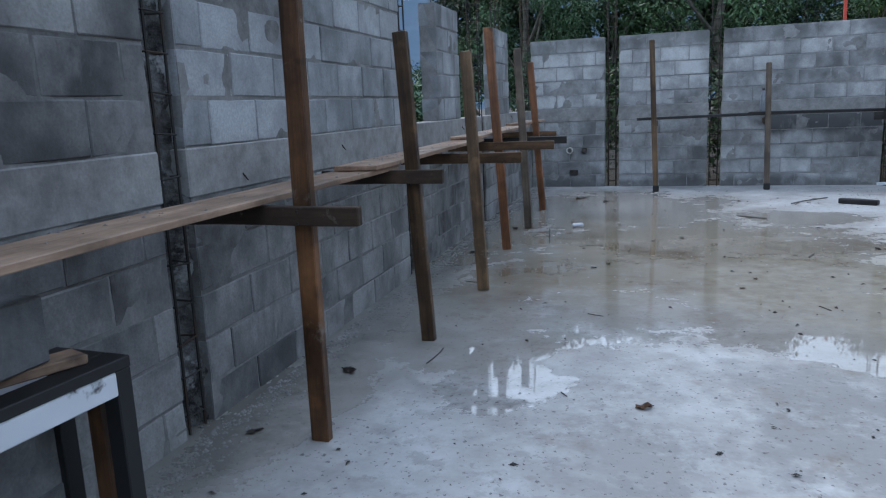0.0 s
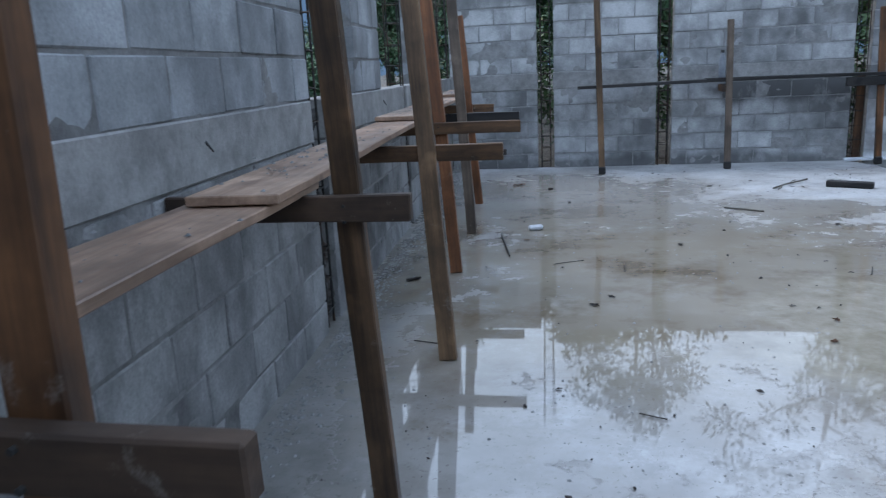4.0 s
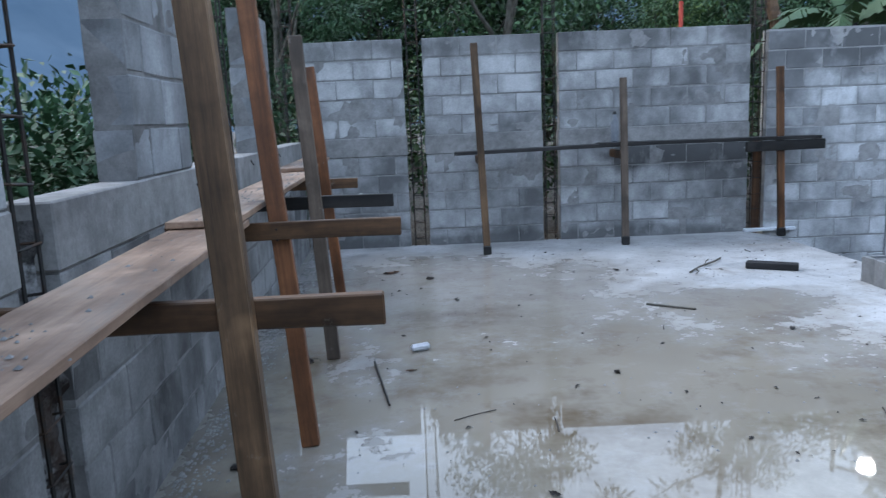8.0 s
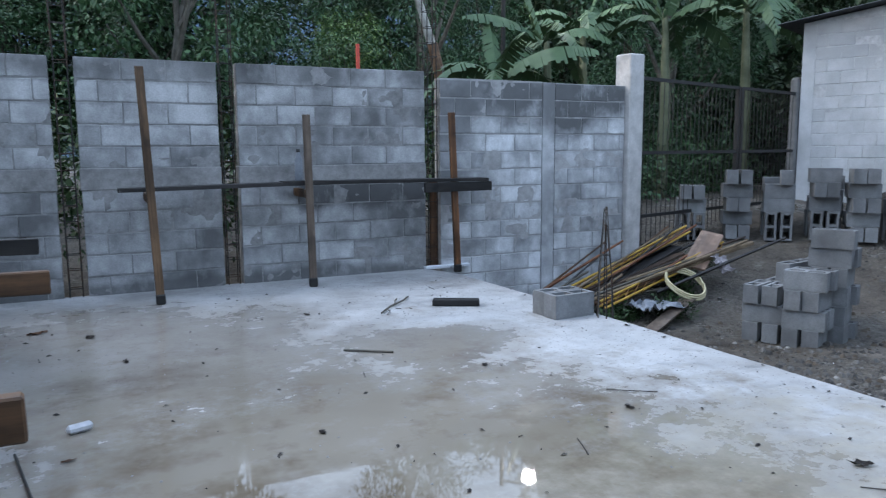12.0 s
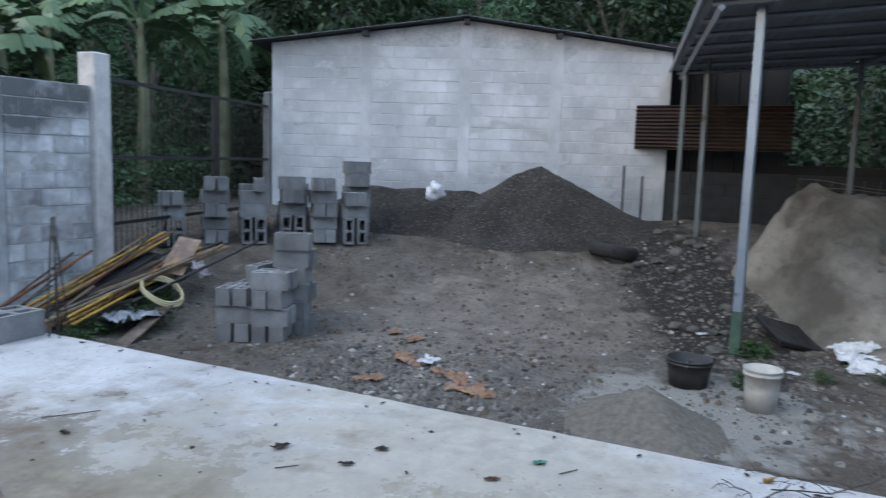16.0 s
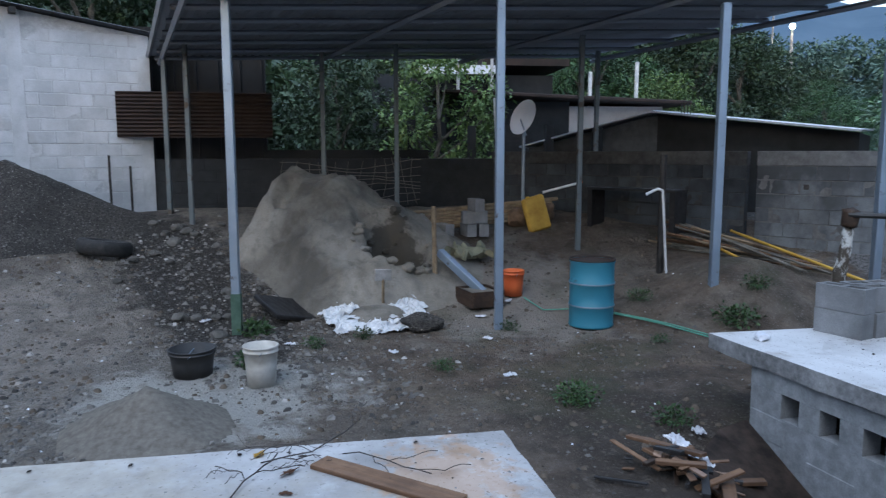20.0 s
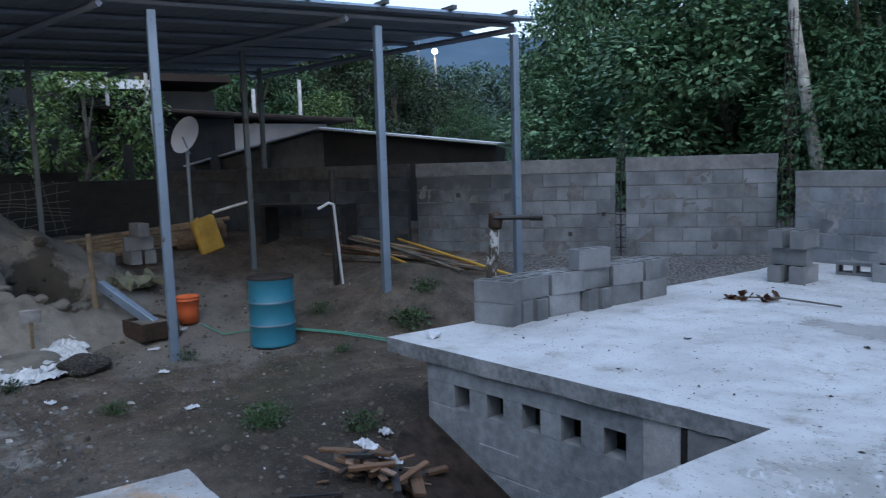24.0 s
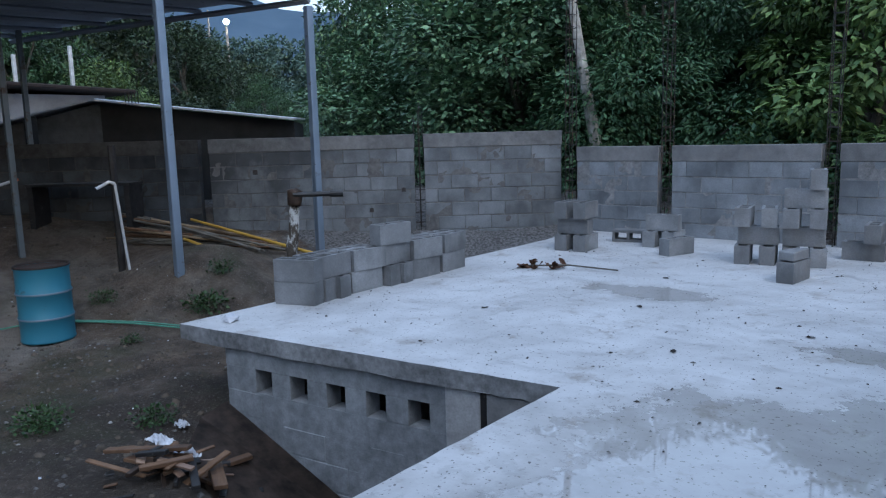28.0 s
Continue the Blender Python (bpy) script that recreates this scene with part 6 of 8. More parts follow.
for u in (0.02, 0.36, 0.68, 0.98):
    a, b = roof_at(u, 0.01), roof_at(u, 0.99)
    part("rafter", rod(bmesh.new(), a - Vector((0, 0, 0.13)), b - Vector((0, 0, 0.13)), 0.04, n=4), M_SHEDROOF, shed)
a, b = roof_at(0, 0), roof_at(1, 0)
for k in range(9):
    p = a.lerp(b, 0.04 + 0.115 * k)
    part("purlin_end", one_box(p.x - 0.14, p.y - 0.03, p.z + 0.03, p.x + 0.12, p.y + 0.03, p.z + 0.08), M_ROOFMETAL, shed)
part("fascia", rod(bmesh.new(), a + Vector((-0.03, 0, 0)), b + Vector((-0.03, 0, 0)), 0.035, n=4), M_GALV, shed)
a, b = roof_at(0, 0), roof_at(0, 1)
part("fascia", rod(bmesh.new(), a + Vector((0, 0.03, 0)), b + Vector((0, 0.03, 0)), 0.035, n=4), M_ZINC, shed)
for k, (x, y) in enumerate(((8.76, 2.95), (8.44, 0.0), (8.2, -2.53), (7.95, -4.45), (12.37, 3.96), (12.96, 4.39), (12.01, 0.77), (10.67, -1.76), (12.6, 1.9), (12.2, -2.6))):
    z = ground_z(x, y)
    top = 3.06
    w = 0.047 if k < 4 else 0.036
    post = part("post", one_box(-w, -w, z - 0.1, w, w, top, bevel=0.008), M_GALV if k < 4 else M_GALVDULL, shed, "grey galvanised steel post")
    post.matrix_basis = pose(x, y, 0, 0, 0, -5)
    if k == 0:
        part("post_foot", one_box(-w - 0.006, -w - 0.006, z - 0.1, w + 0.006, w + 0.006, z + 0.46), M_POSTFOOT, post, "algae-stained green post foot")

# rusty sheet fence beside the house wall
bm = bmesh.new()
rows = []
for k in range(49):
    z = 1.66 + 0.76 * k / 48
    rows.append([bm.verts.new((13.55 + 0.014 * math.sin(k * math.pi / 2) + 0.03 * math.sin(y), y, z)) for y in np.linspace(5.28, 2.75, 12)])
for p, q in zip(rows, rows[1:]):
    for k in range(11):
        bm.faces.new((p[k], p[k + 1], q[k + 1], q[k]))
lone("rusty_sheet", bm, M_RUST, "rusty corrugated sheet fixed beside the house wall", "metal sheet")

# ---- more yard things ----
bag = thing("white_sack_sheet", "crumpled white plastic sheet holding a patch of sand", "plastic sheet", Matrix.Translation(on_ground(9.05, 1.35, 0.05)) @ Matrix.Rotation(radians(-9), 4, 'Y') @ Matrix.Rotation(radians(100), 4, 'Z'))
random.seed(66)
for k in range(11):
    a = k * math.tau / 11
    fold = part("sheet_fold", crumple((random.uniform(0.34, 0.5), random.uniform(0.3, 0.42)), random.uniform(0.045, 0.085), 200 + k, 20), M_WHITEPLASTIC, bag)
    fold.matrix_basis = pose(0.44 * math.cos(a) * random.uniform(0.9, 1.15), 0.40 * math.sin(a) * random.uniform(0.9, 1.15), -0.02, random.uniform(-12, 12), random.uniform(-12, 12), math.degrees(a) + random.uniform(-30, 30))
part("sand_fill", wobble(lathe([(0.0, 0.06), (0.12, 0.055), (0.22, 0.03), (0.25, 0.0)], 24), 0.01, 9), M_SANDPILE, bag).scale = (1.4, 1.25, 1)
lone("cement_lump", lump(0.24, 7, 0.45, 3), M_GRAVEL, "hardened lump of concrete on the ground", "rock", pose(*on_ground(8.62, 0.85, 0.05)))
shov = thing("shovel", "shovel with a wooden handle stuck among the sacks", "shovel", pose(*on_ground(9.35, 1.25), 0, -12, 0))
part("handle", one_rod((0, 0, 0.05), (0, 0, 0.42), 0.018, n=8), M_BAMBOO, shov)
part("blade", wobble(one_box(-0.01, -0.1, 0.40, 0.01, 0.1, 0.55, bevel=0.008), 0.015, 6), M_BEAM, shov)
lone("wooden_stick", one_rod(on_ground(9.87, 0.5, -0.1), on_ground(9.85, 0.53, 1.15), 0.035, 0.03, n=7), M_BAMBOO, "pale wooden stake stuck upright in the ground", "stake")
tray = thing("mortar_tray", "shallow wooden mortar box filled with sand", "tray", pose(*on_ground(9.35, 0.02), 0, 0, 12))
for a in ((-0.26, -0.22, 0, 0.26, -0.19, 0.2), (-0.26, 0.19, 0, 0.26, 0.22, 0.2), (-0.26, -0.19, 0, -0.23, 0.19, 0.2), (0.23, -0.19, 0, 0.26, 0.19, 0.2)):
    part("side", one_box(*a, bevel=0.004), M_STAKE_DARK, tray)
part("fill", one_box(-0.23, -0.19, 0.02, 0.23, 0.19, 0.17), M_SANDPILE, tray)
lone("steel_channel", one_box(-0.6, -0.05, -0.05, 0.6, 0.05, 0.05, bevel=0.005), M_GALV, "grey steel channel leaning against the sand", "steel beam", look(on_ground(9.6, 0.1, 0.22), on_ground(10.2, 0.6, 0.6)) @ pose(0, 0, 0, 0, 90, 0))
lone("mud_panel", wobble(one_box(-0.32, -0.28, 0, 0.32, 0.28, 0.06, bevel=0.01), 0.01, 4), M_BLACKWOOD, "dark mortar board lying against the sand", "board", pose(*on_ground(9.35, 2.45, 0.08), 14, -14, 30))
lone("green_tarp", crumple((0.9, 0.8), 0.3, 31), plain_material("khaki_tarp", (0.11, 0.11, 0.075), (0.24, 0.235, 0.16), 6, 0.8), "crumpled khaki tarp on the ground", "tarp", pose(*on_ground(10.6, -0.05)))
for k, (x, y, z, rz) in enumerate(((11.5, -0.28, 0, 5), (11.5, -0.5, 0, -4), (11.52, -0.38, 0.192, 88), (11.5, -0.4, 0.384, 6), (11.55, 0.1, 0.0, 20))):
    loose_block(pose(x, y, ground_z(11.5, -0.35) + z + 0.095, 0, 0, rz), "grey hollow cement block under the shed", "shed blocks")
can = thing("yellow_container", "yellow plastic jerrycan leaning on sacks", "container", pose(*on_ground(11.5, -1.45), -14, 8, 15))
part("body", wobble(one_box(-0.06, -0.2, 0, 0.06, 0.2, 0.55, bevel=0.03), 0.02, 4), M_YELLOW, can)
part("neck", one_rod((0, 0.08, 0.5), (0, 0.08, 0.57), 0.03, n=8), M_YELLOW, can)
for k, (x, y) in enumerate(((11.8, -1.15), (12.1, -0.95), (11.9, -1.6))):
    lone("cement_sack", lump(0.2, 11 + k, 0.9, 3), plain_material("sackcloth", (0.09, 0.06, 0.04), (0.17, 0.115, 0.075), 9, 0.9), "brown sack standing against the shed wall", "sack", pose(*on_ground(x, y, 0.14), 0, 0, 40 * k), "sacks")
tubep = thing("white_pipe", "white plastic pipe with an orange end lying across the sacks", "pipe")
part("tube", one_rod(on_ground(11.6, -1.5, 0.55), on_ground(11.42, -2.0, 0.70), 0.02, n=8), M_WHITEPLASTIC, tubep)
part("end_cap", one_rod(on_ground(11.42, -2.0, 0.70), on_ground(11.4, -2.08, 0.722), 0.026, n=8), M_ORANGE, tubep, "orange plastic end")
mesh_roll = thing("wire_mesh", "tangled sheet of rusty wire mesh leaning behind the sand", "wire mesh")
for k in range(8):
    pts = [on_ground(12.75 - 0.02 * k, 2.6 - 2.3 * u, 0.2 + 0.095 * k + 0.05 * math.sin(7 * u + k)) for u in np.linspace(0, 1, 14)]
    part("wire", tube(pts, 0.006, 4), M_REBARPALE, mesh_roll)
for k in range(13):
    pts = [on_ground(12.74 + 0.05 * math.sin(z * 4 + k), 2.55 - 0.18 * k + 0.06 * math.sin(3 * z + k), 0.15 + 0.78 * z) for z in np.linspace(0, 1, 6)]
    part("wire", tube(pts, 0.006, 4), M_REBARPALE, mesh_roll)
for k in range(6):
    lone("timber", one_rod(on_ground(11.7 + 0.06 * k, 1.0, 0.06 + 0.03 * k), on_ground(11.75, -1.3 - 0.1 * k, 0.12 + 0.05 * k), 0.03, n=6), M_BAMBOO, "weathered pole lying under the shed", "pole", None, "poles in the shed")
tyre = thing("old_tyre", "old black tyre lying by the gravel", "tyre", pose(*on_ground(11.15, 4.95, 0.1), 8, 5, 0))
part("tread", lathe([(0.22, -0.1), (0.33, -0.1), (0.36, -0.05), (0.36, 0.05), (0.33, 0.1), (0.22, 0.1), (0.2, 0.0), (0.22, -0.1)], 28), M_TYRE, tyre)
lone("white_sack", wobble(lump(0.14, 5, 1.1, 3), 0.03, 9), M_CAN, "white sack standing on the gravel", "sack", pose(10.72, 7.75, 0.86))
for k, (x, y) in enumerate(((13.2, 5.35), (13.3, 5.05))):
    lone("thin_post", one_rod(on_ground(x, y, -0.1), on_ground(x, y, 0.95 - 0.15 * k), 0.02, n=6), M_BLACKWOOD, "thin dark post by the house wall", "post", None, "thin posts")

# dish and neighbours beyond the boundary
dish = thing("satellite_dish", "pale round satellite dish on a pole", "satellite dish", pose(12.9, -1.55, 0.2))
part("pole", one_rod((0, 0, 0), (0, 0, 1.75), 0.03, n=8), M_GALV, dish)
db = lathe([(0.0, 0.0), (0.15, 0.012), (0.28, 0.045), (0.36, 0.085), (0.365, 0.085), (0.285, 0.035), (0.15, 0.0), (0.0, -0.012)], 32)
dd = part("reflector", db, M_DISH, dish)
dd.matrix_basis = pose(-0.12, 0.0, 1.78, 0, -70, -66) @ Matrix.Scale(0.87, 4)
part("arm", one_rod((-0.15, 0, 1.5), (-0.5, 0.2, 1.75), 0.012, n=6), M_GALV, dish)


def neighbour(name, label, x, y, rz, w, d, h, rise, wall_mat, roof_mat, windows=()):
    hs = thing(name, label, "house", pose(x, y, 0, 0, 0, rz))
    bm = bmesh.new()
    ring = [(-w / 2, -0.3), (w / 2, -0.3), (w / 2, h + rise), (-w / 2, h)]
    f = [bm.verts.new((a, -d / 2, b)) for a, b in ring]
    k = [bm.verts.new((a, d / 2, b)) for a, b in ring]
    bm.faces.new(f), bm.faces.new(k[::-1])
    for i in range(4):
        bm.faces.new((f[i], k[i], k[(i + 1) % 4], f[(i + 1) % 4]))
    bmesh.ops.recalc_face_normals(bm, faces=bm.faces)
    part("wall", bm, wall_mat, hs)
    r = raw("roof", *corrugated(d + 0.7, math.hypot(w, rise) + 0.6, 30, 0.02), roof_mat, hs)
    r.matrix_basis = Matrix.Translation((w / 2 + 0.3, -d / 2 - 0.35, h + rise + 0.05)) @ Matrix.Rotation(math.atan2(-rise, w), 4, 'Y') @ Matrix.Rotation(radians(90), 4, 'Z')
    for wx, wz in windows:
        win = part("window", one_box(wx - 0.4, -d / 2 - 0.03, wz, wx + 0.4, -d / 2 - 0.004, wz + 0.7), M_BLACKWOOD, hs)
    return hs


# low gabled outbuilding just behind the boundary wall
oa, oc = Vector((14.1, -2.0, 0)), Vector((10.4, -6.1, 0))
ob_len = (oc - oa).length
outb = thing("dark_outbuilding", "low dark outbuilding with a pale-edged metal gable roof behind the wall", "house", Matrix.Translation(oa) @ Matrix.Rotation(math.atan2(oc.y - oa.y, oc.x - oa.x), 4, 'Z'))
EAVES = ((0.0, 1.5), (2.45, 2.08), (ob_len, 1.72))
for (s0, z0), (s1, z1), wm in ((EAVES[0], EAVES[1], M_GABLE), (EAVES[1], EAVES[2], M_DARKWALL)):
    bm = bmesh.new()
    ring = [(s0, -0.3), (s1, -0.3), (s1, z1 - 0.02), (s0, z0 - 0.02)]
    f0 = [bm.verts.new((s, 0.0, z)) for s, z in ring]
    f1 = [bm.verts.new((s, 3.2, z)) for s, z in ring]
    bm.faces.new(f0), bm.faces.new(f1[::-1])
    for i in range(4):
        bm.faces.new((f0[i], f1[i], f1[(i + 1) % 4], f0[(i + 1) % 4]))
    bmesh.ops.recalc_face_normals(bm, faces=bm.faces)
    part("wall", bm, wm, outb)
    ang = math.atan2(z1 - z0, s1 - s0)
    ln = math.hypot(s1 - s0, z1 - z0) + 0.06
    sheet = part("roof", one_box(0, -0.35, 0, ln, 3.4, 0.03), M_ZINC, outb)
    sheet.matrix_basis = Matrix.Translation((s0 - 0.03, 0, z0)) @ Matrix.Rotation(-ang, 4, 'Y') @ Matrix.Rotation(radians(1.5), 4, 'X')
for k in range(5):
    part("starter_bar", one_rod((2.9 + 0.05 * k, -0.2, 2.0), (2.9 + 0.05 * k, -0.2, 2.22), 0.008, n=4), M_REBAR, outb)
# Added wall stands for the dark void behind the shed, shade in its colour.
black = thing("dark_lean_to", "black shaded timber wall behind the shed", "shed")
part("wall", one_box(14.4, 2.9, -0.2, 14.6, 5.6, 3.6), M_SHADE_BOARDS, black)
part("wall", one_box(14.4, -0.1, -0.2, 14.6, 2.9, 1.45), M_SHADE_BOARDS, black)
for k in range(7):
    part("batten", one_box(14.35, 2.95 + 0.38 * k, -0.2, 14.398, 3.0 + 0.38 * k, 3.55), M_SHADE_BOARDS, black)
ga, gb = Vector((15.9, -0.75, 0)), Vector((15.5, -5.6, 0))
gh = thing("grey_house", "low grey house with a long dark roof behind the boundary wall", "house", Matrix.Translation(ga) @ Matrix.Rotation(math.atan2(gb.y - ga.y, gb.x - ga.x), 4, 'Z'))
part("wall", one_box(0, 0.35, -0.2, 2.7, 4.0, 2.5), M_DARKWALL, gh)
part("wall", one_box(2.7, 0.35, -0.2, 4.8, 4.0, 2.4), M_HOUSEPALE, gh)
rf = part("roof", one_box(-0.3, -0.3, 0, 5.2, 4.3, 0.08, bevel=0.02), M_RUST, gh, "dark weathered roof")
rf.matrix_basis = Matrix.Translation((0, 0, 2.62)) @ Matrix.Rotation(radians(2.3), 4, 'Y')
part("window", one_box(0.9, 0.33, 1.2, 1.7, 0.348, 2.0), M_BLACKWOOD, gh)
bh = thing("blue_roof_house", "dark house with a pale blue metal roof edge", "house", Matrix.Translation((17.9, 0.6, 0)) @ Matrix.Rotation(radians(-93), 4, 'Z'))
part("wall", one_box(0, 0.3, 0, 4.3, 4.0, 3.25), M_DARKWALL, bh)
part("roof", one_box(1.0, -0.2, 3.25, 3.0, 4.2, 3.30), M_ZINC, bh)
part("fascia", one_box(1.0, -0.24, 3.22, 3.0, -0.203, 3.42), M_DISH, bh, "pale blue painted roof edge")
part("roof", one_box(2.5, -0.1, 3.44, 4.6, 4.2, 3.6), M_RUST, bh)
for s in (1.9, 2.7):
    part("pole", one_rod((s, -0.25, 2.2), (s, -0.25, 4.0), 0.04, n=6), M_PALE, bh)
lone("white_board", one_box(-0.06, -0.02, 0, 0.06, 0.02, 1.1, bevel=0.004), M_WHITEPLASTIC, "white board standing on the boundary wall", "board", pose(13.72, -1.32, 1.3, 0, 3, 70))
for x, y, z in ((17.4, -2.2, 2.75), (16.6, -5.27, 2.6), (17.0, -4.3, 2.75)):
    lone("white_pole", wobble(one_box(-0.035, -0.035, -2.6, 0.035, 0.035, 0.85 if y != -4.3 else 0.5, bevel=0.006), 0.004, 4), M_WHITEPLASTIC, "white painted pole behind the low grey house", "pole", pose(x, y, z), "white poles")
neighbour("far_house", "small pale house among the trees", 30, -11.2, -70, 3, 3, 4.0, 0.3, M_HOUSEPALE, M_ROOFMETAL, ((1, 1.6),))
for k, (x, y, h) in enumerate(((14.6, 0.2, 2.2), (14.2, -0.9, 1.9), (13.5, -2.2, 1.9), (12.9, -2.9, 1.85))):
    lone("fence_post", one_box(x - 0.07, y - 0.07, 0.2, x + 0.07, y + 0.07, h), M_DARKWALL, "dark concrete post on the boundary wall", "post", None, "boundary posts")

# pipes, planks and stump beyond the floor
pvc = thing("pvc_standpipe", "white plastic standpipe with an elbow tied to a dark post", "pipe")
part("riser", one_rod(on_ground(9.26, -2.47, -0.05), on_ground(9.1, -2.3, 1.15), 0.017, n=8), M_WHITEPLASTIC, pvc)
part("elbow", tube([on_ground(9.1, -2.3, 1.15), on_ground(9.12, -2.24, 1.19), on_ground(9.16, -2.1, 1.14)], 0.019, 8), M_WHITEPLASTIC, pvc)
part("post", one_rod(on_ground(9.35, -2.42, -0.05), on_ground(9.35, -2.42, 1.55), 0.045, n=7), M_BLACKWOOD, pvc)
bench = thing("work_shelf", "dark plank shelf against the boundary wall", "shelf", pose(*on_ground(10.9, -2.75), 0, 0, 35))
part("top", one_box(-0.75, -0.2, 0.62, 0.75, 0.2, 0.66, bevel=0.004), M_BLACKWOOD, bench)
for s in (-0.7, 0.7):
    part("leg", one_box(s - 0.04, -0.18, 0, s + 0.04, 0.18, 0.62), M_BLACKWOOD, bench)
random.seed(21)
for k in range(26):
    a = Vector(on_ground(10.3 + random.uniform(-.35, .3), -3.1 + random.uniform(-.3, .3), 0.35 - 0.015 * k))
    b = Vector(on_ground(8.75 + random.uniform(-.4, .3), -4.1 + random.uniform(-.3, .3), 0.06))
    lone("waste_timber", rod(bmesh.new(), a, b, random.uniform(0.011, 0.026), n=5), (M_BARK, M_STAKE, M_BAMBOO, M_BARK)[k % 4], "old timber piled against the boundary wall", "timber", None, "timber pile")
for k, (p, q) in enumerate((((9.9, -3.75, 0.30), (7.2, -3.95, -0.05)), ((9.45, -3.35, 0.10), (8.4, -3.53, -0.12)))):
    lone("yellow_pipe", one_rod(p, q, 0.02, n=8), M_YELLOW, "long yellow painted pipe leaning by the wall", "pipe", None, "yellow pipes")
stump = thing("cut_trunk", "peeling pale stump with a rusty cap", "stump", pose(7.03, -3.17, -0.6, 5, -3, 10))
trunk = part("trunk", wobble(lathe([(0.0, 0), (0.085, 0)] + [(0.072 - 0.0012 * k + 0.006 * math.sin(2.1 * k), 0.08 * k) for k in range(1, 16)] + [(0.05, 1.28), (0.0, 1.29)], 14), 0.018, 6), M_PEELING, stump)
part("cap", wobble(lathe([(0.0, 1.26), (0.078, 1.26), (0.085, 1.3), (0.08, 1.4), (0.085, 1.43), (0.0, 1.45)], 10), 0.018, 9), M_STAKE_DARK, trunk)
blackpipe = thing("black_pipe", "black plastic pipe with a coupling by the stump", "pipe")
part("tube", one_rod((6.95, -3.25, 0.78), (6.6, -3.58, 0.78), 0.028, n=8), M_BLACKPLASTIC, blackpipe)
part("coupling", one_rod((6.65, -3.53, 0.78), (6.55, -3.63, 0.78), 0.04, n=10), M_BLACKPLASTIC, blackpipe)
for k in range(4):
    lone("rebar_stub", one_rod((6.35 + 0.04 * k, -3.85 - 0.05 * k, -0.5), (6.35 + 0.04 * k, -3.85 - 0.05 * k, 0.4), 0.007, n=5), M_REBAR, "rusty rebar standing beyond the floor edge", "rebar", None, "starter bars")
hose = [on_ground(9.3, -0.55, 0.02), on_ground(8.95, -0.7, 0.02), on_ground(8.8, -1.2, 0.03), on_ground(8.35, -1.58, 0.03), on_ground(7.95, -1.78, 0.04), on_ground(7.45, -2.05, 0.04), on_ground(6.95, -2.3, 0.04), on_ground(6.3, -2.7, 0.04)]
lone("garden_hose", tube(hose, 0.009, 6), M_GREENHOSE, "green garden hose running past the barrel", "hose")
lone("garden_hose", tube([(p[0] - 0.04, p[1] - 0.09, p[2]) for p in hose[2:]], 0.008, 6), M_GREENHOSE, "green garden hose running past the barrel", "hose")

# offcut heap by the recess
random.seed(8)
for k in range(54):
    spread = 0.21
    x, y = 4.5 + random.gauss(0, spread), -0.32 + random.gauss(0, 0.8 * spread)
    l, w, h = random.choice((0.07, 0.1, 0.14, 0.18, 0.24, 0.36)) * random.uniform(0.8, 1.2), random.uniform(0.01, 0.03), random.choice((0.006, 0.009, 0.013))
    lift = 0.02 + 0.0035 * k * math.exp(-((x - 4.5) ** 2 + (y + 0.32) ** 2) * 7) 
    lone("wood_offcut", wobble(one_box(-l / 2, -w, -h, l / 2, w, h, bevel=0.003), 0.002, 9), (M_OFFCUT, M_STAKE_DARK, M_OFFCUT, M_BLACKWOOD, M_PLANK, M_STAKE, M_BLACKWOOD)[k % 7], "short sawn wood offcut in a heap", "wood offcut", pose(*on_ground(x, y, lift), random.uniform(-18, 18), random.uniform(-14, 14), random.uniform(0, 180)), "offcut heap")
for x, y, z, l, w, h, rz in ((4.28, -0.42, 0.17, 0.46, 0.042, 0.014, -28), (4.62, -0.16, 0.15, 0.56, 0.035, 0.012, 32), (4.52, -0.12, 0.09, 0.4, 0.04, 0.012, 10), (4.56, -0.62, 0.13, 0.42, 0.04, 0.014, 75)):
    lone("wood_offcut", wobble(one_box(-l / 2, -w, -h, l / 2, w, h, bevel=0.003), 0.002, 9), M_OFFCUT, "longer sawn brown wood offcut on the heap", "wood offcut", pose(*on_ground(x, y, z), 5, 4, rz), "offcut heap")
for k, (x, y) in enumerate(((4.72, -0.3), (4.5, -0.34), (5.15, -0.7))):
    lone("white_wrapper", crumple((0.2, 0.1) if k < 2 else (0.1, 0.08), 0.05, 50 + k, 22), M_CAN, "crumpled white plastic among the offcuts", "litter", pose(*on_ground(x, y, 0.14 if k < 2 else 0.0)))
# poles and hose by the north wall
random.seed(5)
for k in range(8):
    a = Vector((4.35 + random.uniform(-.1, .4), 9.55 - random.uniform(0, .5), -0.5))
    b = Vector((7.3 + random.uniform(-.6, .5), 10.0 - random.uniform(0, .9), 0.05 + random.uniform(-0.1, .15)))
    lone("bamboo_pole", rod(bmesh.new(), a, b, random.uniform(0.015, 0.032), n=6), (M_BAMBOO, M_STAKE_DARK, M_BARK, M_BLACKWOOD, M_BAMBOO, M_STAKE)[k % 6], "long thin pole in a heap by the wall", "pole", None, "pole heap")
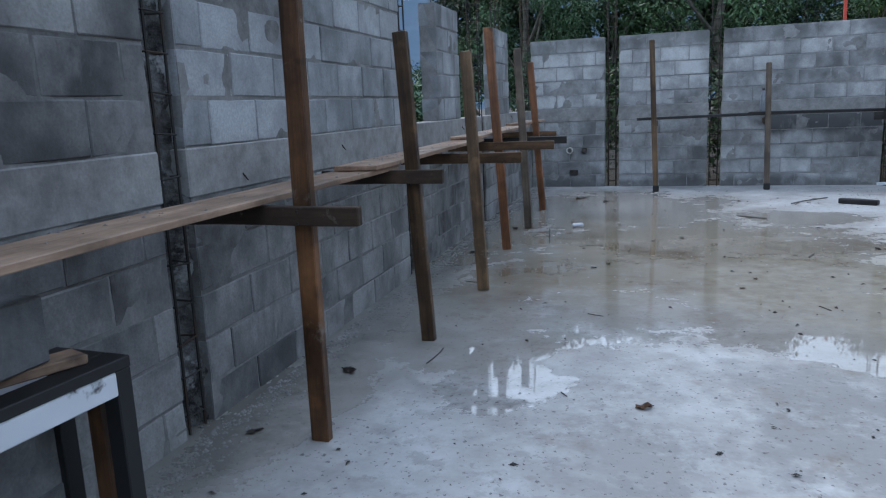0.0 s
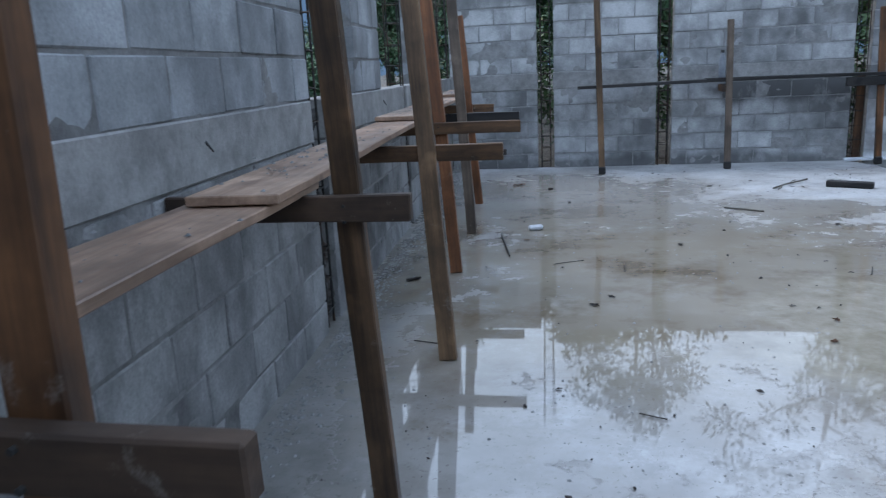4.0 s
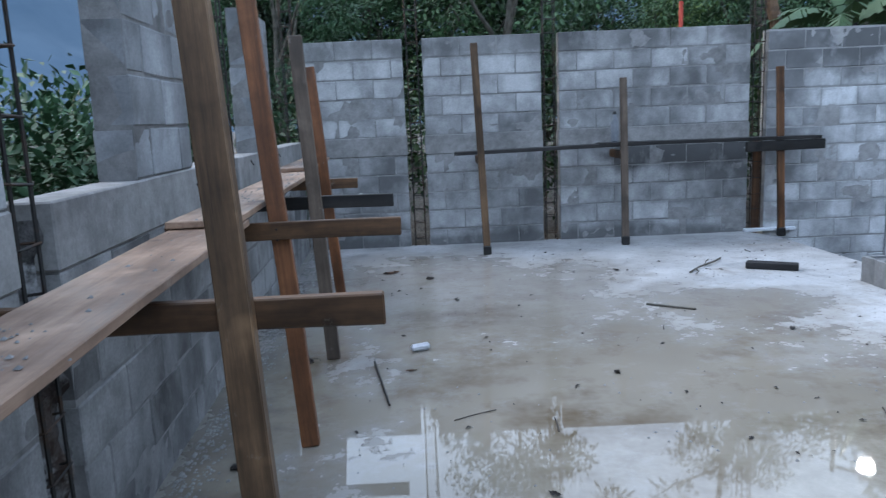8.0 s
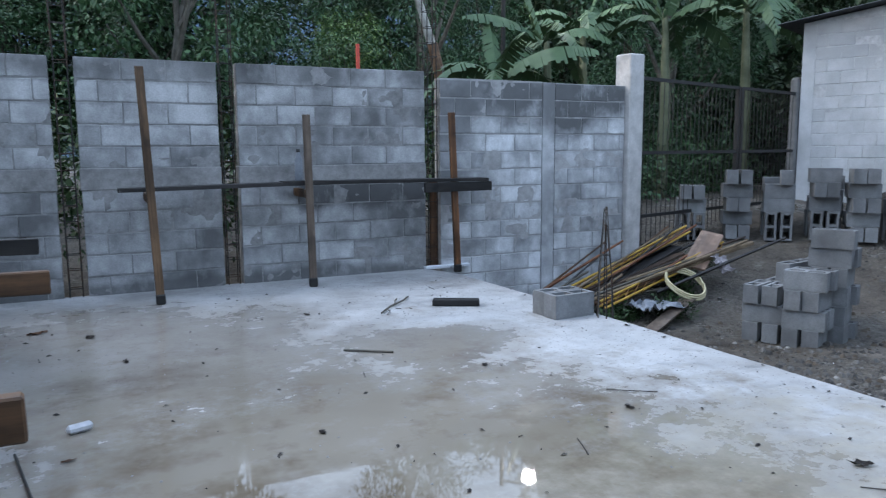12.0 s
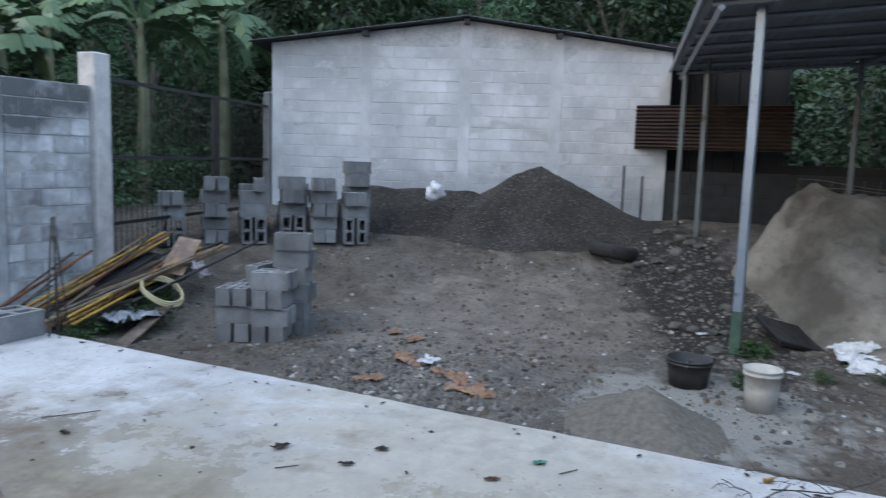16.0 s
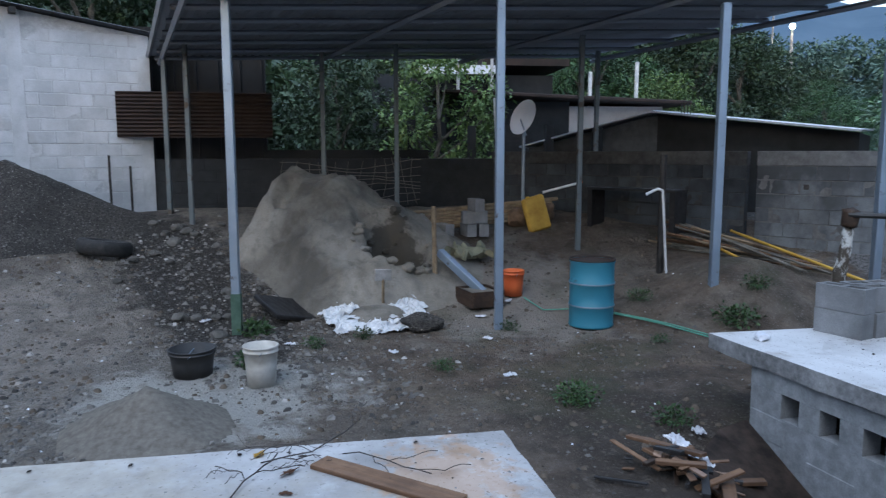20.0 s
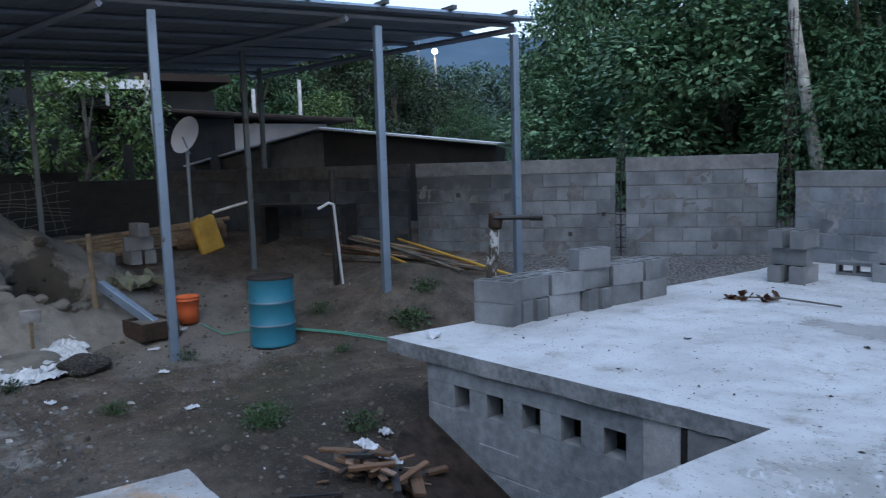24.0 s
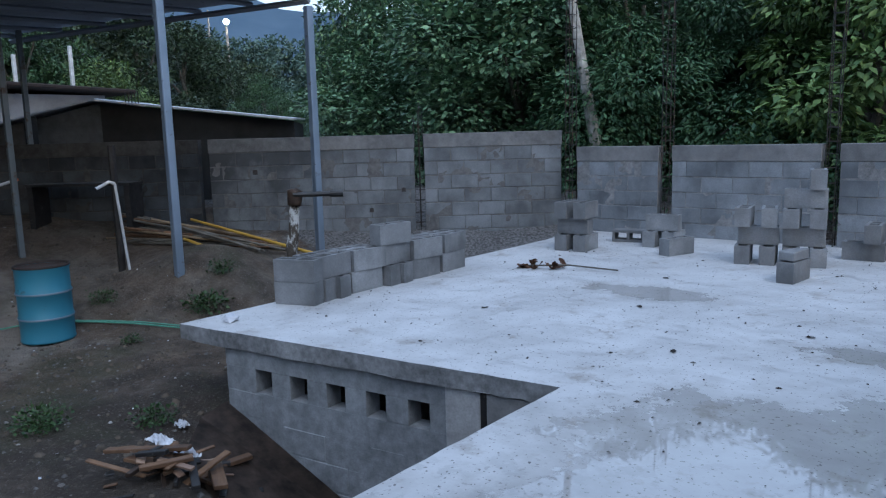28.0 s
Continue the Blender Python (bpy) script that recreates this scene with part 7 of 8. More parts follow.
for k in range(24):
    f = random.random()
    a = Vector((4.2 + 1.9 * f + random.uniform(-.2, .2), 9.75 - random.uniform(0, .75), -0.52 + 0.22 * f))
    ln, up = random.uniform(0.7, 2.2), random.uniform(0.08, 0.42)
    b = a + Vector((ln * random.uniform(0.75, 1.0), ln * random.uniform(-0.15, 0.3), ln * up))
    b.y = min(b.y, 9.93)
    lone("waste_stick", rod(bmesh.new(), a, b, random.uniform(0.008, 0.024), random.uniform(0.006, 0.018), n=5), (M_BARK, M_STAKE, M_BLACKWOOD, M_BAMBOO, M_STAKE_DARK, M_ORANGEWOOD)[k % 6], "rough stick thrown on the pole heap by the wall", "stick", None, "pole heap")
for p, q in (((4.75, 9.35, -0.38), (7.15, 9.85, 0.24)), ((5.1, 8.98, -0.42), (7.35, 9.4, 0.06))):
    p, q = Vector(p), Vector(q)
    girder = thing("lattice_girder", "long yellow-orange painted steel lattice girder on the heap", "girder", group="pole heap")
    d = (q - p).normalized()
    side = d.cross(Vector((0, 0, 1))).normalized() * 0.05
    up = d.cross(side).normalized() * -0.075
    rails = (side, -side, up)
    for r in rails:
        part("rail", rod(bmesh.new(), p + r, q + r, 0.014, n=7), M_YELLOW, girder)
    n = 14
    for k in range(n):
        f, g = p.lerp(q, k / n), p.lerp(q, (k + 1) / n)
        part("lacing", rod(rod(bmesh.new(), f + side, g + up, 0.006, n=5), f - side, g + up, 0.006, n=5), M_RUSTBAR, girder)
lone("dark_board", one_box(-0.9, -0.1, 0, 0.9, 0.1, 0.03, bevel=0.003), M_BLACKWOOD, "long dark board on the pole heap", "board", look((6.0, 9.55, -0.15), (7.2, 9.8, 0.18)) @ pose(0, 0, 0, 0, 90, 0) @ pose(0, 0, 0, 90))
lone("grey_board", one_box(-0.45, -0.14, 0, 0.45, 0.14, 0.03, bevel=0.003), M_PLANK, "short weathered board leaning on the pole heap", "board", pose(6.95, 9.35, 0.05, 12, -22, 30))
lone("hose_coil", tube([(6.3 + (0.24 + 0.015 * math.sin(3 * a)) * math.cos(a), 8.95 + 0.20 * math.sin(a), -0.28 + 0.14 * math.sin(a) + 0.004 * a) for a in np.linspace(0, 18.5, 90)], 0.013, 5), M_PALEHOSE, "coiled pale yellow hose on the pole heap", "hose")
lone("work_cloth", crumple((0.3, 0.25), 0.12, 71), M_CLOTH, "grey work cloth hung over the poles", "cloth", pose(6.95, 9.1, -0.1, 50, 0, 20))
lone("plastic_sheet", crumple((0.5, 0.45), 0.12, 77), M_TARP, "grey plastic sheet under the poles", "plastic sheet", pose(*on_ground(5.75, 8.85, 0.12)))
for k, (x, y, z, tx, ty, tz) in enumerate(((5.5, 9.62, -0.25, 6.9, 9.8, 0.12), (5.3, 9.35, -0.34, 6.7, 9.5, 0.0), (5.9, 9.75, -0.12, 7.0, 9.85, 0.2))):
    lone("dark_board", wobble(one_box(-0.75, -0.075, -0.015, 0.75, 0.075, 0.015, bevel=0.003), 0.004, 3), (M_BLACKWOOD, M_STAKE_DARK, M_BLACKWOOD)[k], "long dark board on the pole heap", "board", look(((x + tx) / 2, (y + ty) / 2, (z + tz) / 2), (tx, ty, tz)) @ pose(0, 0, 0, 0, 90, 0) @ pose(0, 0, 0, 60 + 20 * k), "pole heap")
sb = thing("starter_bars", "starter bars rising from the floor edge and gathered to a point", "rebar", pose(3.70, 7.13, -0.12))
for k in range(6):
    a = k * math.tau / 6
    foot, tip = Vector((0.075 * math.cos(a), 0.075 * math.sin(a), 0)), Vector((-0.02 + 0.012 * math.cos(a), 0.01 * math.sin(a), (1.0, 0.86, 0.99, 0.9)[k % 4]))
    mid = foot.lerp(tip, 0.5) + Vector((0.012 * math.cos(a), 0.012 * math.sin(a), 0))
    part("bar", rod(rod(bmesh.new(), foot, mid, 0.0055, n=6), mid, tip, 0.0048, n=6), M_REBAR if k % 3 else M_REBARPALE, sb)
for z, r in ((0.3, 0.07), (0.62, 0.04)):
    part("tie_ring", tube([(r * math.cos(a) - 0.012, r * math.sin(a), z) for a in np.linspace(0, math.tau, 13)], 0.003, 4), M_REBAR, sb)
lone("wood_batten", wobble(one_box(-0.5, -0.07, -0.012, 0.5, 0.07, 0.012, bevel=0.003), 0.005, 3), M_GREYWOOD_UP, "weathered grey board on the ground by the poles", "board", pose(*on_ground(5.8, 8.65, 0.14), 10, -14, 20))
M_CARD = plain_material("wet_cardboard", (0.15, 0.085, 0.055), (0.30, 0.19, 0.125), 9, 0.9)
random.seed(44)
for k, (x, y, r) in enumerate(((5.98, 4.86, 0.26), (6.12, 5.02, 0.2), (5.86, 4.7, 0.16), (6.5, 5.75, 0.2), (6.62, 5.9, 0.16), (6.38, 5.6, 0.14), (5.75, 5.75, 0.17), (7.2, 6.1, 0.14), (7.36, 6.45, 0.13), (6.25, 5.3, 0.1))):
    lone("torn_paper", crumple((r * 1.5, r * 1.1), 0.045, 90 + 3 * k), M_CARD, "torn wet brown paper sack on the ground", "paper", pose(*on_ground(x, y, -0.005), random.uniform(-8, 8), random.uniform(-8, 8), 50 * k), "torn paper")
lone("white_wrapper", crumple((0.22, 0.16), 0.07, 99), M_CAN, "crumpled white plastic on the ground", "litter", pose(*on_ground(6.45, 5.5, 0.02)))
M_CLOD = plain_material("soil_clod", (0.03, 0.024, 0.018), (0.13, 0.104, 0.078), 6, 0.95)
random.seed(31)
verts, faces = [], []
for k in range(19300):
    if k >= 18500:
        x, y = random.gauss(7.2, 1.3), random.gauss(0.2, 1.2)
        if x < 5.7 and y < -0.95:
            continue
        s = random.choice((0.006, 0.008, 0.011, 0.016)) * random.uniform(0.7, 1.3)
    elif k >= 15000:
        x, y = random.gauss(5.6, 0.8), random.gauss(5.4, 0.9)
        s = random.choice((0.006, 0.009, 0.012, 0.018, 0.028)) * random.uniform(0.7, 1.3)
    elif k < 2200:
        f = random.random()
        x, y = 6.9 + 5.2 * f + random.gauss(0, 0.5), 2.0 + 2.3 * f + random.gauss(0, 0.55)
        s = random.choice((0.006, 0.009, 0.013, 0.018, 0.03)) * random.uniform(0.6, 1.3)
    else:
        x, y = random.uniform(3.95, 12.0), random.uniform(-3, 9.5)
        if random.random() > (0.7 if y > 0.8 else 0.22) * (0.55 + noise.noise(Vector((x * 0.7, y * 0.7, 2))) * 1.5):
            continue
        s = random.choice((0.007, 0.010, 0.013, 0.018, 0.03)) * random.uniform(0.6, 1.3) * (0.5 if y < 1.2 else 1.0)
    if x < 3.95 or math.hypot(x - 5.85, y - 3.3) < 0.55:
        continue
    z = ground_z(x, y) - 0.2 * s
    i = len(verts)
    verts += [(x + s * random.uniform(0.6, 1.3) * a, y + s * random.uniform(0.6, 1.3) * b, z + c * s * random.uniform(0.6, 1.1)) for a, b, c in ((-1, -1, 0), (1, -1, 0), (1, 1, 0), (-1, 1, 0), (-.5, -.5, 1), (.5, -.4, 1), (.4, .5, 1), (-.5, .5, 1))]
    faces += [(i, i + 1, i + 5, i + 4), (i + 1, i + 2, i + 6, i + 5), (i + 2, i + 3, i + 7, i + 6), (i + 3, i, i + 4, i + 7), (i + 4, i + 5, i + 6, i + 7)]
CLOD = verts, faces
verts, faces = [], []
for k in range(5200):
    x, y = random.uniform(3.95, 11.5), random.uniform(-2.8, 8.5)
    if (x < 5.7 and y < -0.95) or math.hypot(x - 5.85, y - 3.3) < 0.75 or noise.noise(Vector((x * 0.9, y * 0.9, 7))) < random.uniform(-0.5, 0.35):
        continue
    s = random.choice((0.008, 0.01, 0.012, 0.016, 0.022, 0.03)) * random.uniform(0.7, 1.3)
    z = ground_z(x, y) - 0.25 * s
    i = len(verts)
    ring = [(math.cos(a + 0.4 * k), math.sin(a + 0.4 * k)) for a in (0, 1.05, 2.1, 3.14, 4.2, 5.24)]
    verts += [(x + s * random.uniform(0.8, 1.4) * a, y + s * random.uniform(0.8, 1.4) * b, z) for a, b in ring]
    verts += [(x + s * random.uniform(0.3, 0.8) * a, y + s * random.uniform(0.3, 0.8) * b, z + s * random.uniform(0.6, 1.1)) for a, b in ring]
    faces += [(i + j, i + (j + 1) % 6, i + 6 + (j + 1) % 6, i + 6 + j) for j in range(6)] + [tuple(range(i + 6, i + 12))]
tagged(raw("soil_clods", verts, faces, M_CLOD, smooth=True), "crumbled dark clods of soil on the yard", "soil", kind="stuff")
verts, faces = CLOD
tagged(raw("gravel", verts, faces, M_PEBBLE), "scattered pebbles and broken stones on the soil", "gravel", kind="stuff")
for k in range(22):
    x, y = random.choice(((10.9, 4.2), (12.0, 4.0), (9.6, 3.3)))
    x, y = x + random.gauss(0, 0.45), y + random.gauss(0, 0.3)
    lone("stone", lump(random.uniform(0.05, 0.12), k, 0.65, 2), M_ROCK, "dark stone on the yard soil", "stone", pose(*on_ground(x, y, 0.02), 0, 0, k * 40), "yard stones")

verts, faces = [], []
for k in range(150):
    x, y = random.uniform(4.2, 10.5), random.uniform(-2.6, 7.5)
    if x < 5.7 and y < -0.9:
        continue
    s = random.uniform(0.007, 0.022)
    z, a = ground_z(x, y) + 0.006, random.uniform(0, math.tau)
    i = len(verts)
    ca, sa = math.cos(a) * s, math.sin(a) * s
    verts += [(x + ca, y + sa, z + 0.3 * s), (x - sa * 0.6, y + ca * 0.6, z), (x - ca, y - sa, z + 0.4 * s), (x + sa * 0.6, y - ca * 0.6, z + 0.012)]
    faces += [(i, i + 1, i + 2), (i, i + 2, i + 3)]
tagged(raw("paper_scraps", verts, faces, M_CAN), "tiny pale scraps of plastic and paper on the soil", "litter", kind="stuff")
for k, (x, y) in enumerate(((8.55, 1.75), (8.1, 2.35), (9.15, 3.35), (7.6, 1.3), (8.9, 0.1), (9.3, -0.35), (7.9, 0.25), (6.6, 0.35))):
    lone("white_wrapper", crumple((0.10 + 0.02 * (k % 3), 0.07), 0.035, 300 + k), M_CAN, "small crumpled pale wrapper on the soil", "litter", pose(*on_ground(x, y), 0, 0, 67 * k), "yard wrappers")

# ---- plants ----
rng = np.random.default_rng(3)


def leaf_cloud(centres, radii, count, size, aspect=0.5, droop=0.3, shell=0.45, shape=4, r=None):
    """Leaves around clump centres: each a folded lozenge of its own, on the outside of the clumps."""
    g = r or rng
    centres, radii = np.asarray(centres, float), np.asarray(radii, float)
    w = radii[:, 0] * radii[:, 2]
    which = g.choice(len(centres), count, p=w / w.sum())
    d = g.normal(size=(count, 3))
    d /= np.linalg.norm(d, axis=1)[:, None]
    rad = (shell + (1 - shell) * g.random(count) ** 0.5) * (1 + 0.18 * g.normal(size=count))
    p = centres[which] + d * rad[:, None] * radii[which]
    out = d + 0.6 * g.normal(size=(count, 3)) + np.array([0, 0, -droop])
    out /= np.linalg.norm(out, axis=1)[:, None]
    up = np.array([0, 0, 1.0]) + 0.45 * g.normal(size=(count, 3))
    side = np.cross(out, up)
    side /= np.linalg.norm(side, axis=1)[:, None] + 1e-9
    nrm = np.cross(side, out)
    s = size * g.uniform(0.6, 1.35, count)[:, None]
    a, b = p, p + out * s
    m = p + out * s * 0.45
    l, q = m + side * s * aspect * 0.5 + nrm * s * 0.08, m - side * s * aspect * 0.5 + nrm * s * 0.08
    verts = np.stack([a, l, b, q], 1).reshape(-1, 3)
    i = np.arange(count) * 4
    faces = np.concatenate([np.stack([i, i + 1, i + 2], 1), np.stack([i, i + 2, i + 3], 1)])
    return verts, faces


def cloud_object(name, verts, faces, material, parent=None):
    me = bpy.data.meshes.new(name)
    me.vertices.add(len(verts))
    me.vertices.foreach_set("co", np.asarray(verts, np.float32).ravel())
    n = len(faces)
    me.loops.add(n * 3)
    me.loops.foreach_set("vertex_index", np.asarray(faces, np.int32).ravel())
    me.polygons.add(n)
    me.polygons.foreach_set("loop_start", np.arange(n, dtype=np.int32) * 3)
    me.update(calc_edges=True)
    me.materials.append(material)
    ob = new(name, me)
    ob.parent = parent
    return ob


def tree(label, height, crown_r, leaves, leaf, material, seed, bark=None, low=0.25, clumps=22, trunk_r=None, aspect=0.5, m=None, droop=0.3, lean=0.0, category="tree"):
    """A tapered trunk with limbs, and a crown of leaf clumps with gaps."""
    g = np.random.default_rng(seed)
    rr = random.Random(seed)
    t = thing("tree", label, category, m, "trees round the site")
    tr = trunk_r or height * 0.022
    pts = [Vector((lean * k + 0.12 * rr.uniform(-1, 1) * (k > 0), 0.12 * rr.uniform(-1, 1) * (k > 0), height * 0.8 * k / 6)) for k in range(7)]
    bm = bmesh.new()
    for k in range(6):
        rod(bm, pts[k], pts[k + 1], tr * (1 - 0.13 * k), tr * (1 - 0.13 * (k + 1)), 8)
    part("trunk", bm, bark or M_BARK, t)
    centres, radii = [], []
    for k in range(clumps):
        h = height * (low + (0.98 - low) * (k + rr.random()) / clumps)
        f = (h / height - low) / (1 - low)
        reach = crown_r * math.sin(math.pi * min(1, 0.18 + 0.75 * f)) * rr.uniform(0.45, 1.0)
        a = k * 2.4 + rr.uniform(-0.5, 0.5)
        c = Vector((reach * math.cos(a) + lean * 6 * h / height, reach * math.sin(a), h))
        s = crown_r * rr.uniform(0.24, 0.42)
        centres.append(c)
        radii.append((s, s, s * rr.uniform(0.55, 0.8)))
        if k % 3 == 0:
            base = pts[min(5, max(1, int(6 * (h / height - 0.12))))]
            lb = bmesh.new()
            mid = base.lerp(c, 0.5) + Vector((0, 0, -0.1))
            rod(lb, base, mid, tr * 0.45, tr * 0.3, 6)
            rod(lb, mid, c, tr * 0.3, tr * 0.1, 6)
            part("limb", lb, bark or M_BARK, t)
    v, f = leaf_cloud(centres, radii, leaves, leaf, aspect, droop, 0.6, r=g)
    cloud_object("crown", v, f, material, t)
    return t


# woods: a few trees built, then set again around the site
base_trees = [
    tree("leafy green tree with broad leaves", 7.5, 2.6, 17000, 0.14, M_LEAF, 1),
    tree("dark green tree with narrow drooping leaves", 8.5, 2.4, 17000, 0.135, M_LEAF2, 2, aspect=0.32, droop=0.7),
    tree("slender tree with an open crown", 6.5, 1.9, 11000, 0.12, M_LEAF, 3, low=0.35),
    tree("yellow-green tree with hanging leaves", 7.0, 2.3, 13000, 0.16, M_LEAF3, 4, aspect=0.42, droop=0.8),
    tree("tall forest tree with a dense dark crown", 11, 3.2, 14000, 0.26, M_LEAFFAR, 5, low=0.3),
]
for k, t0 in enumerate(base_trees):
    t0.matrix_basis = pose(*((-4.6, 15.5, -0.4), (-2.6, 15.5, -0.4), (1.5, 15.5, 0.0), (5.2, 18, 0.2), (7, 25, 0.3))[k], 0, 0, 40 * k)
    t0.scale = ((0.34,) * 3, (0.6,) * 3, (0.85, 0.85, 0.95), (0.58,) * 3, (0.62,) * 3)[k]
random.seed(77)
PLANT = [(4.6, 16.8, 2, 0.6), (6.9, 17.8, 1, 0.85), (-4.3, 8.6, 0, 0.27), (-5.2, 6.2, 1, 0.6), (-3.6, 12.2, 2, 0.36), (-6.4, 11.6, 1, 0.36), (-4.6, 3.6, 2, 0.6), (-7.5, 13, 1, 0.3), (-9.5, 8, 0, 0.75), (-6.0, 10, 2, 0.42), (-9, 4, 1, 0.8), (-14, 22, 4, 0.36), (-1.0, 18.5, 2, 0.75), (3.5, 19, 2, 0.7), (1.2, 24, 1, 0.75), (10.5, 26, 4, 0.8), (13, 21, 4, 0.8), (15, 17.5, 1, 0.9), (17, 14, 4, 0.8), (19, 11, 1, 0.9), (21, 7.5, 4, 0.75), (9.5, 19.5, 1, 0.7), (12, 15.5, 1, 0.85),
         (24, 2.2, 1, 0.6), (26, -3.5, 4, 0.62), (22.5, -6.4, 0, 0.7), (25.5, -7.6, 4, 0.6), (29, -9.5, 4, 0.7), (24, -10.6, 4, 0.56), (21.5, -8.2, 3, 0.62), (28, -14.8, 4, 0.62), (34, -20, 4, 0.55), (25, -16.5, 0, 0.5), (40, -27, 4, 0.55), (21, -14.2, 2, 0.5), (33, -29, 4, 0.6), (-8, -12, 4, 0.9), (-7, -3, 1, 0.7), (-8, 0.5, 0, 0.75), (27, -22.5, 4, 0.52), (23.5, -22.3, 0, 0.68), (31, -24.5, 1, 0.62), (-3.4, 19, 4, 0.6), (-1.4, 20.5, 4, 0.58), (0.6, 20, 4, 0.58), (2.8, 21, 4, 0.6), (-4.0, 18.2, 4, 0.5)]
for x, y, k, s in PLANT:
    c = copy_thing(base_trees[k], pose(x, y, -0.3, 0, 0, random.uniform(0, 360)))
    c.scale = (s, s, s * random.uniform(0.92, 1.1))
# a row of trees far off beyond the outbuilding, haze in their colour
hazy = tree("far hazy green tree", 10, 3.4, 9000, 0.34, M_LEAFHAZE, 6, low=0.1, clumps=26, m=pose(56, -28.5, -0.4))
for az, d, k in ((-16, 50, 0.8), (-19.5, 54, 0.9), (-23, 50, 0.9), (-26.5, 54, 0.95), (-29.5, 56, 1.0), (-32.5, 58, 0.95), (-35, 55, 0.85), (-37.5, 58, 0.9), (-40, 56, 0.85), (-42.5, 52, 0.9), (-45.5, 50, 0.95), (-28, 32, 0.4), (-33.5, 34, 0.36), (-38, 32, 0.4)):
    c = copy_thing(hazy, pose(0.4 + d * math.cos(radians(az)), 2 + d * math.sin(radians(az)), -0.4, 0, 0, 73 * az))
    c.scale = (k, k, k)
# the near trees behind the far walls
near = [
    tree("broad-leaved tree with pale green leaf tips overhanging the wall", 7.2, 2.7, 42000, 0.145, M_LEAFTIP, 11, low=0.08, clumps=44, aspect=0.6, m=pose(8.9, -10.6, -0.6)),
    tree("broad-leaved tree crowding the boundary wall", 6.5, 2.4, 34000, 0.14, M_LEAFTIP, 12, low=0.08, clumps=44, aspect=0.6, m=pose(13.6, -12.2, -0.5)),
    tree("dark tree with narrow hanging leaves behind the low wall", 7.5, 2.6, 38000, 0.14, M_LEAF2, 13, low=0.1, clumps=30, aspect=0.3, droop=0.8, m=pose(6.6, -11.2, -0.6)),
    tree("yellow-green tree with long hanging leaves behind the low wall", 6.8, 2.4, 26000, 0.18, M_LEAF3, 14, low=0.15, clumps=28, aspect=0.42, droop=0.9, m=pose(2.6, -11.0, -0.6)),
    tree("dense dark tree behind the low wall", 7.6, 2.8, 32000, 0.155, M_LEAF2, 15, low=0.05, clumps=30, m=pose(-1.2, -11.5, -0.6)),
    tree("broad-leaved tree in the gap beside the shed", 3.3, 1.25, 9000, 0.10, M_LEAF3, 17, low=0.1, m=pose(15.3, -0.4, 0.3)),
    # near shrub takes the darker woods leaves: deep shade put into its colour
    tree("leafy shrub behind the dark wall", 3.2, 1.4, 9000, 0.11, M_LEAFFAR, 18, low=0.1, m=pose(16.2, 1.6, 0.3)),
]
for x, y, k, s in ((11.6, -12.2, 0, 0.85), (9.0, -13.5, 2, 0.9), (13.0, -13.6, 0, 0.95), (5.0, -14.5, 4, 0.95), (0.5, -14.5, 2, 0.95), (4.4, -12.0, 2, 0.8), (7.2, -13.2, 0, 0.9), (-3.5, -13.5, 4, 0.9), (11.0, -14.5, 4, 1.0)):
    c = copy_thing(near[k], pose(x, y, -0.5, 0, 0, random.uniform(0, 360)))
    c.scale = (s, s, s * 0.73)
for x, y, k, s, h in ((14.5, -12.9, 0, 0.78, 1.0), (12.9, -15.2, 4, 0.9, 1.05)):
    c = copy_thing(near[k], pose(x, y, -0.5, 0, 0, 140 * x))
    c.scale = (s, s, h)
for t0 in near[:5]:
    t0.scale = (1, 1, 0.71)


tall = thing("tall_tree", "tall slender tree with pale lichen bark behind the low wall", "tree", pose(6.05, -8.9, -0.6), "trees round the site")
spine = [Vector((0.0, 0, 0)), Vector((0.22, -0.04, 1.7)), Vector((0.48, -0.08, 2.9)), Vector((0.74, -0.15, 4.1)), Vector((0.9, -0.2, 6.0)), Vector((1.2, -0.3, 8.5))]
bm = bmesh.new()
for k in range(5):
    rod(bm, spine[k], spine[k + 1], 0.115 - 0.013 * k, 0.102 - 0.013 * k, 9)
part("trunk", wobble(bm, 0.012, 5), M_PALEBARK, tall)
for k, (d, z) in enumerate((((0.9, 0.3, 0.9), 4), ((-0.8, -0.2, 1.1), 4), ((0.5, -0.6, 1.0), 5), ((-0.6, 0.5, 0.9), 5))):
    part("limb", one_rod(spine[z], spine[z] + Vector(d), 0.04, 0.015, 6), M_PALEBARK, tall)
v, f = leaf_cloud([spine[z] + Vector(d) for d, z in (((0.9, 0.3, 1.0), 4), ((-0.8, -0.2, 1.2), 4), ((0.5, -0.6, 1.1), 5), ((-0.6, 0.5, 1.0), 5))], [(0.8, 0.8, 0.6)] * 4, 4000, 0.18, 0.35, 0.7)
cloud_object("crown", v, f, M_LEAF2, tall)

lean = thing("leaning_tree", "leaning pale trunk with an orange-brown patch of peeling bark", "tree", pose(5.6, 13.85, 0.1), "trees round the site")
part("trunk", wobble(rod(rod(bmesh.new(), (0.25, 0, 0), (-0.12, 0.05, 2.6), 0.1, 0.085, 9), (-0.12, 0.05, 2.55), (-0.62, 0.4, 4.6), 0.085, 0.05, 9), 0.015, 4), M_PALEBARK, lean)
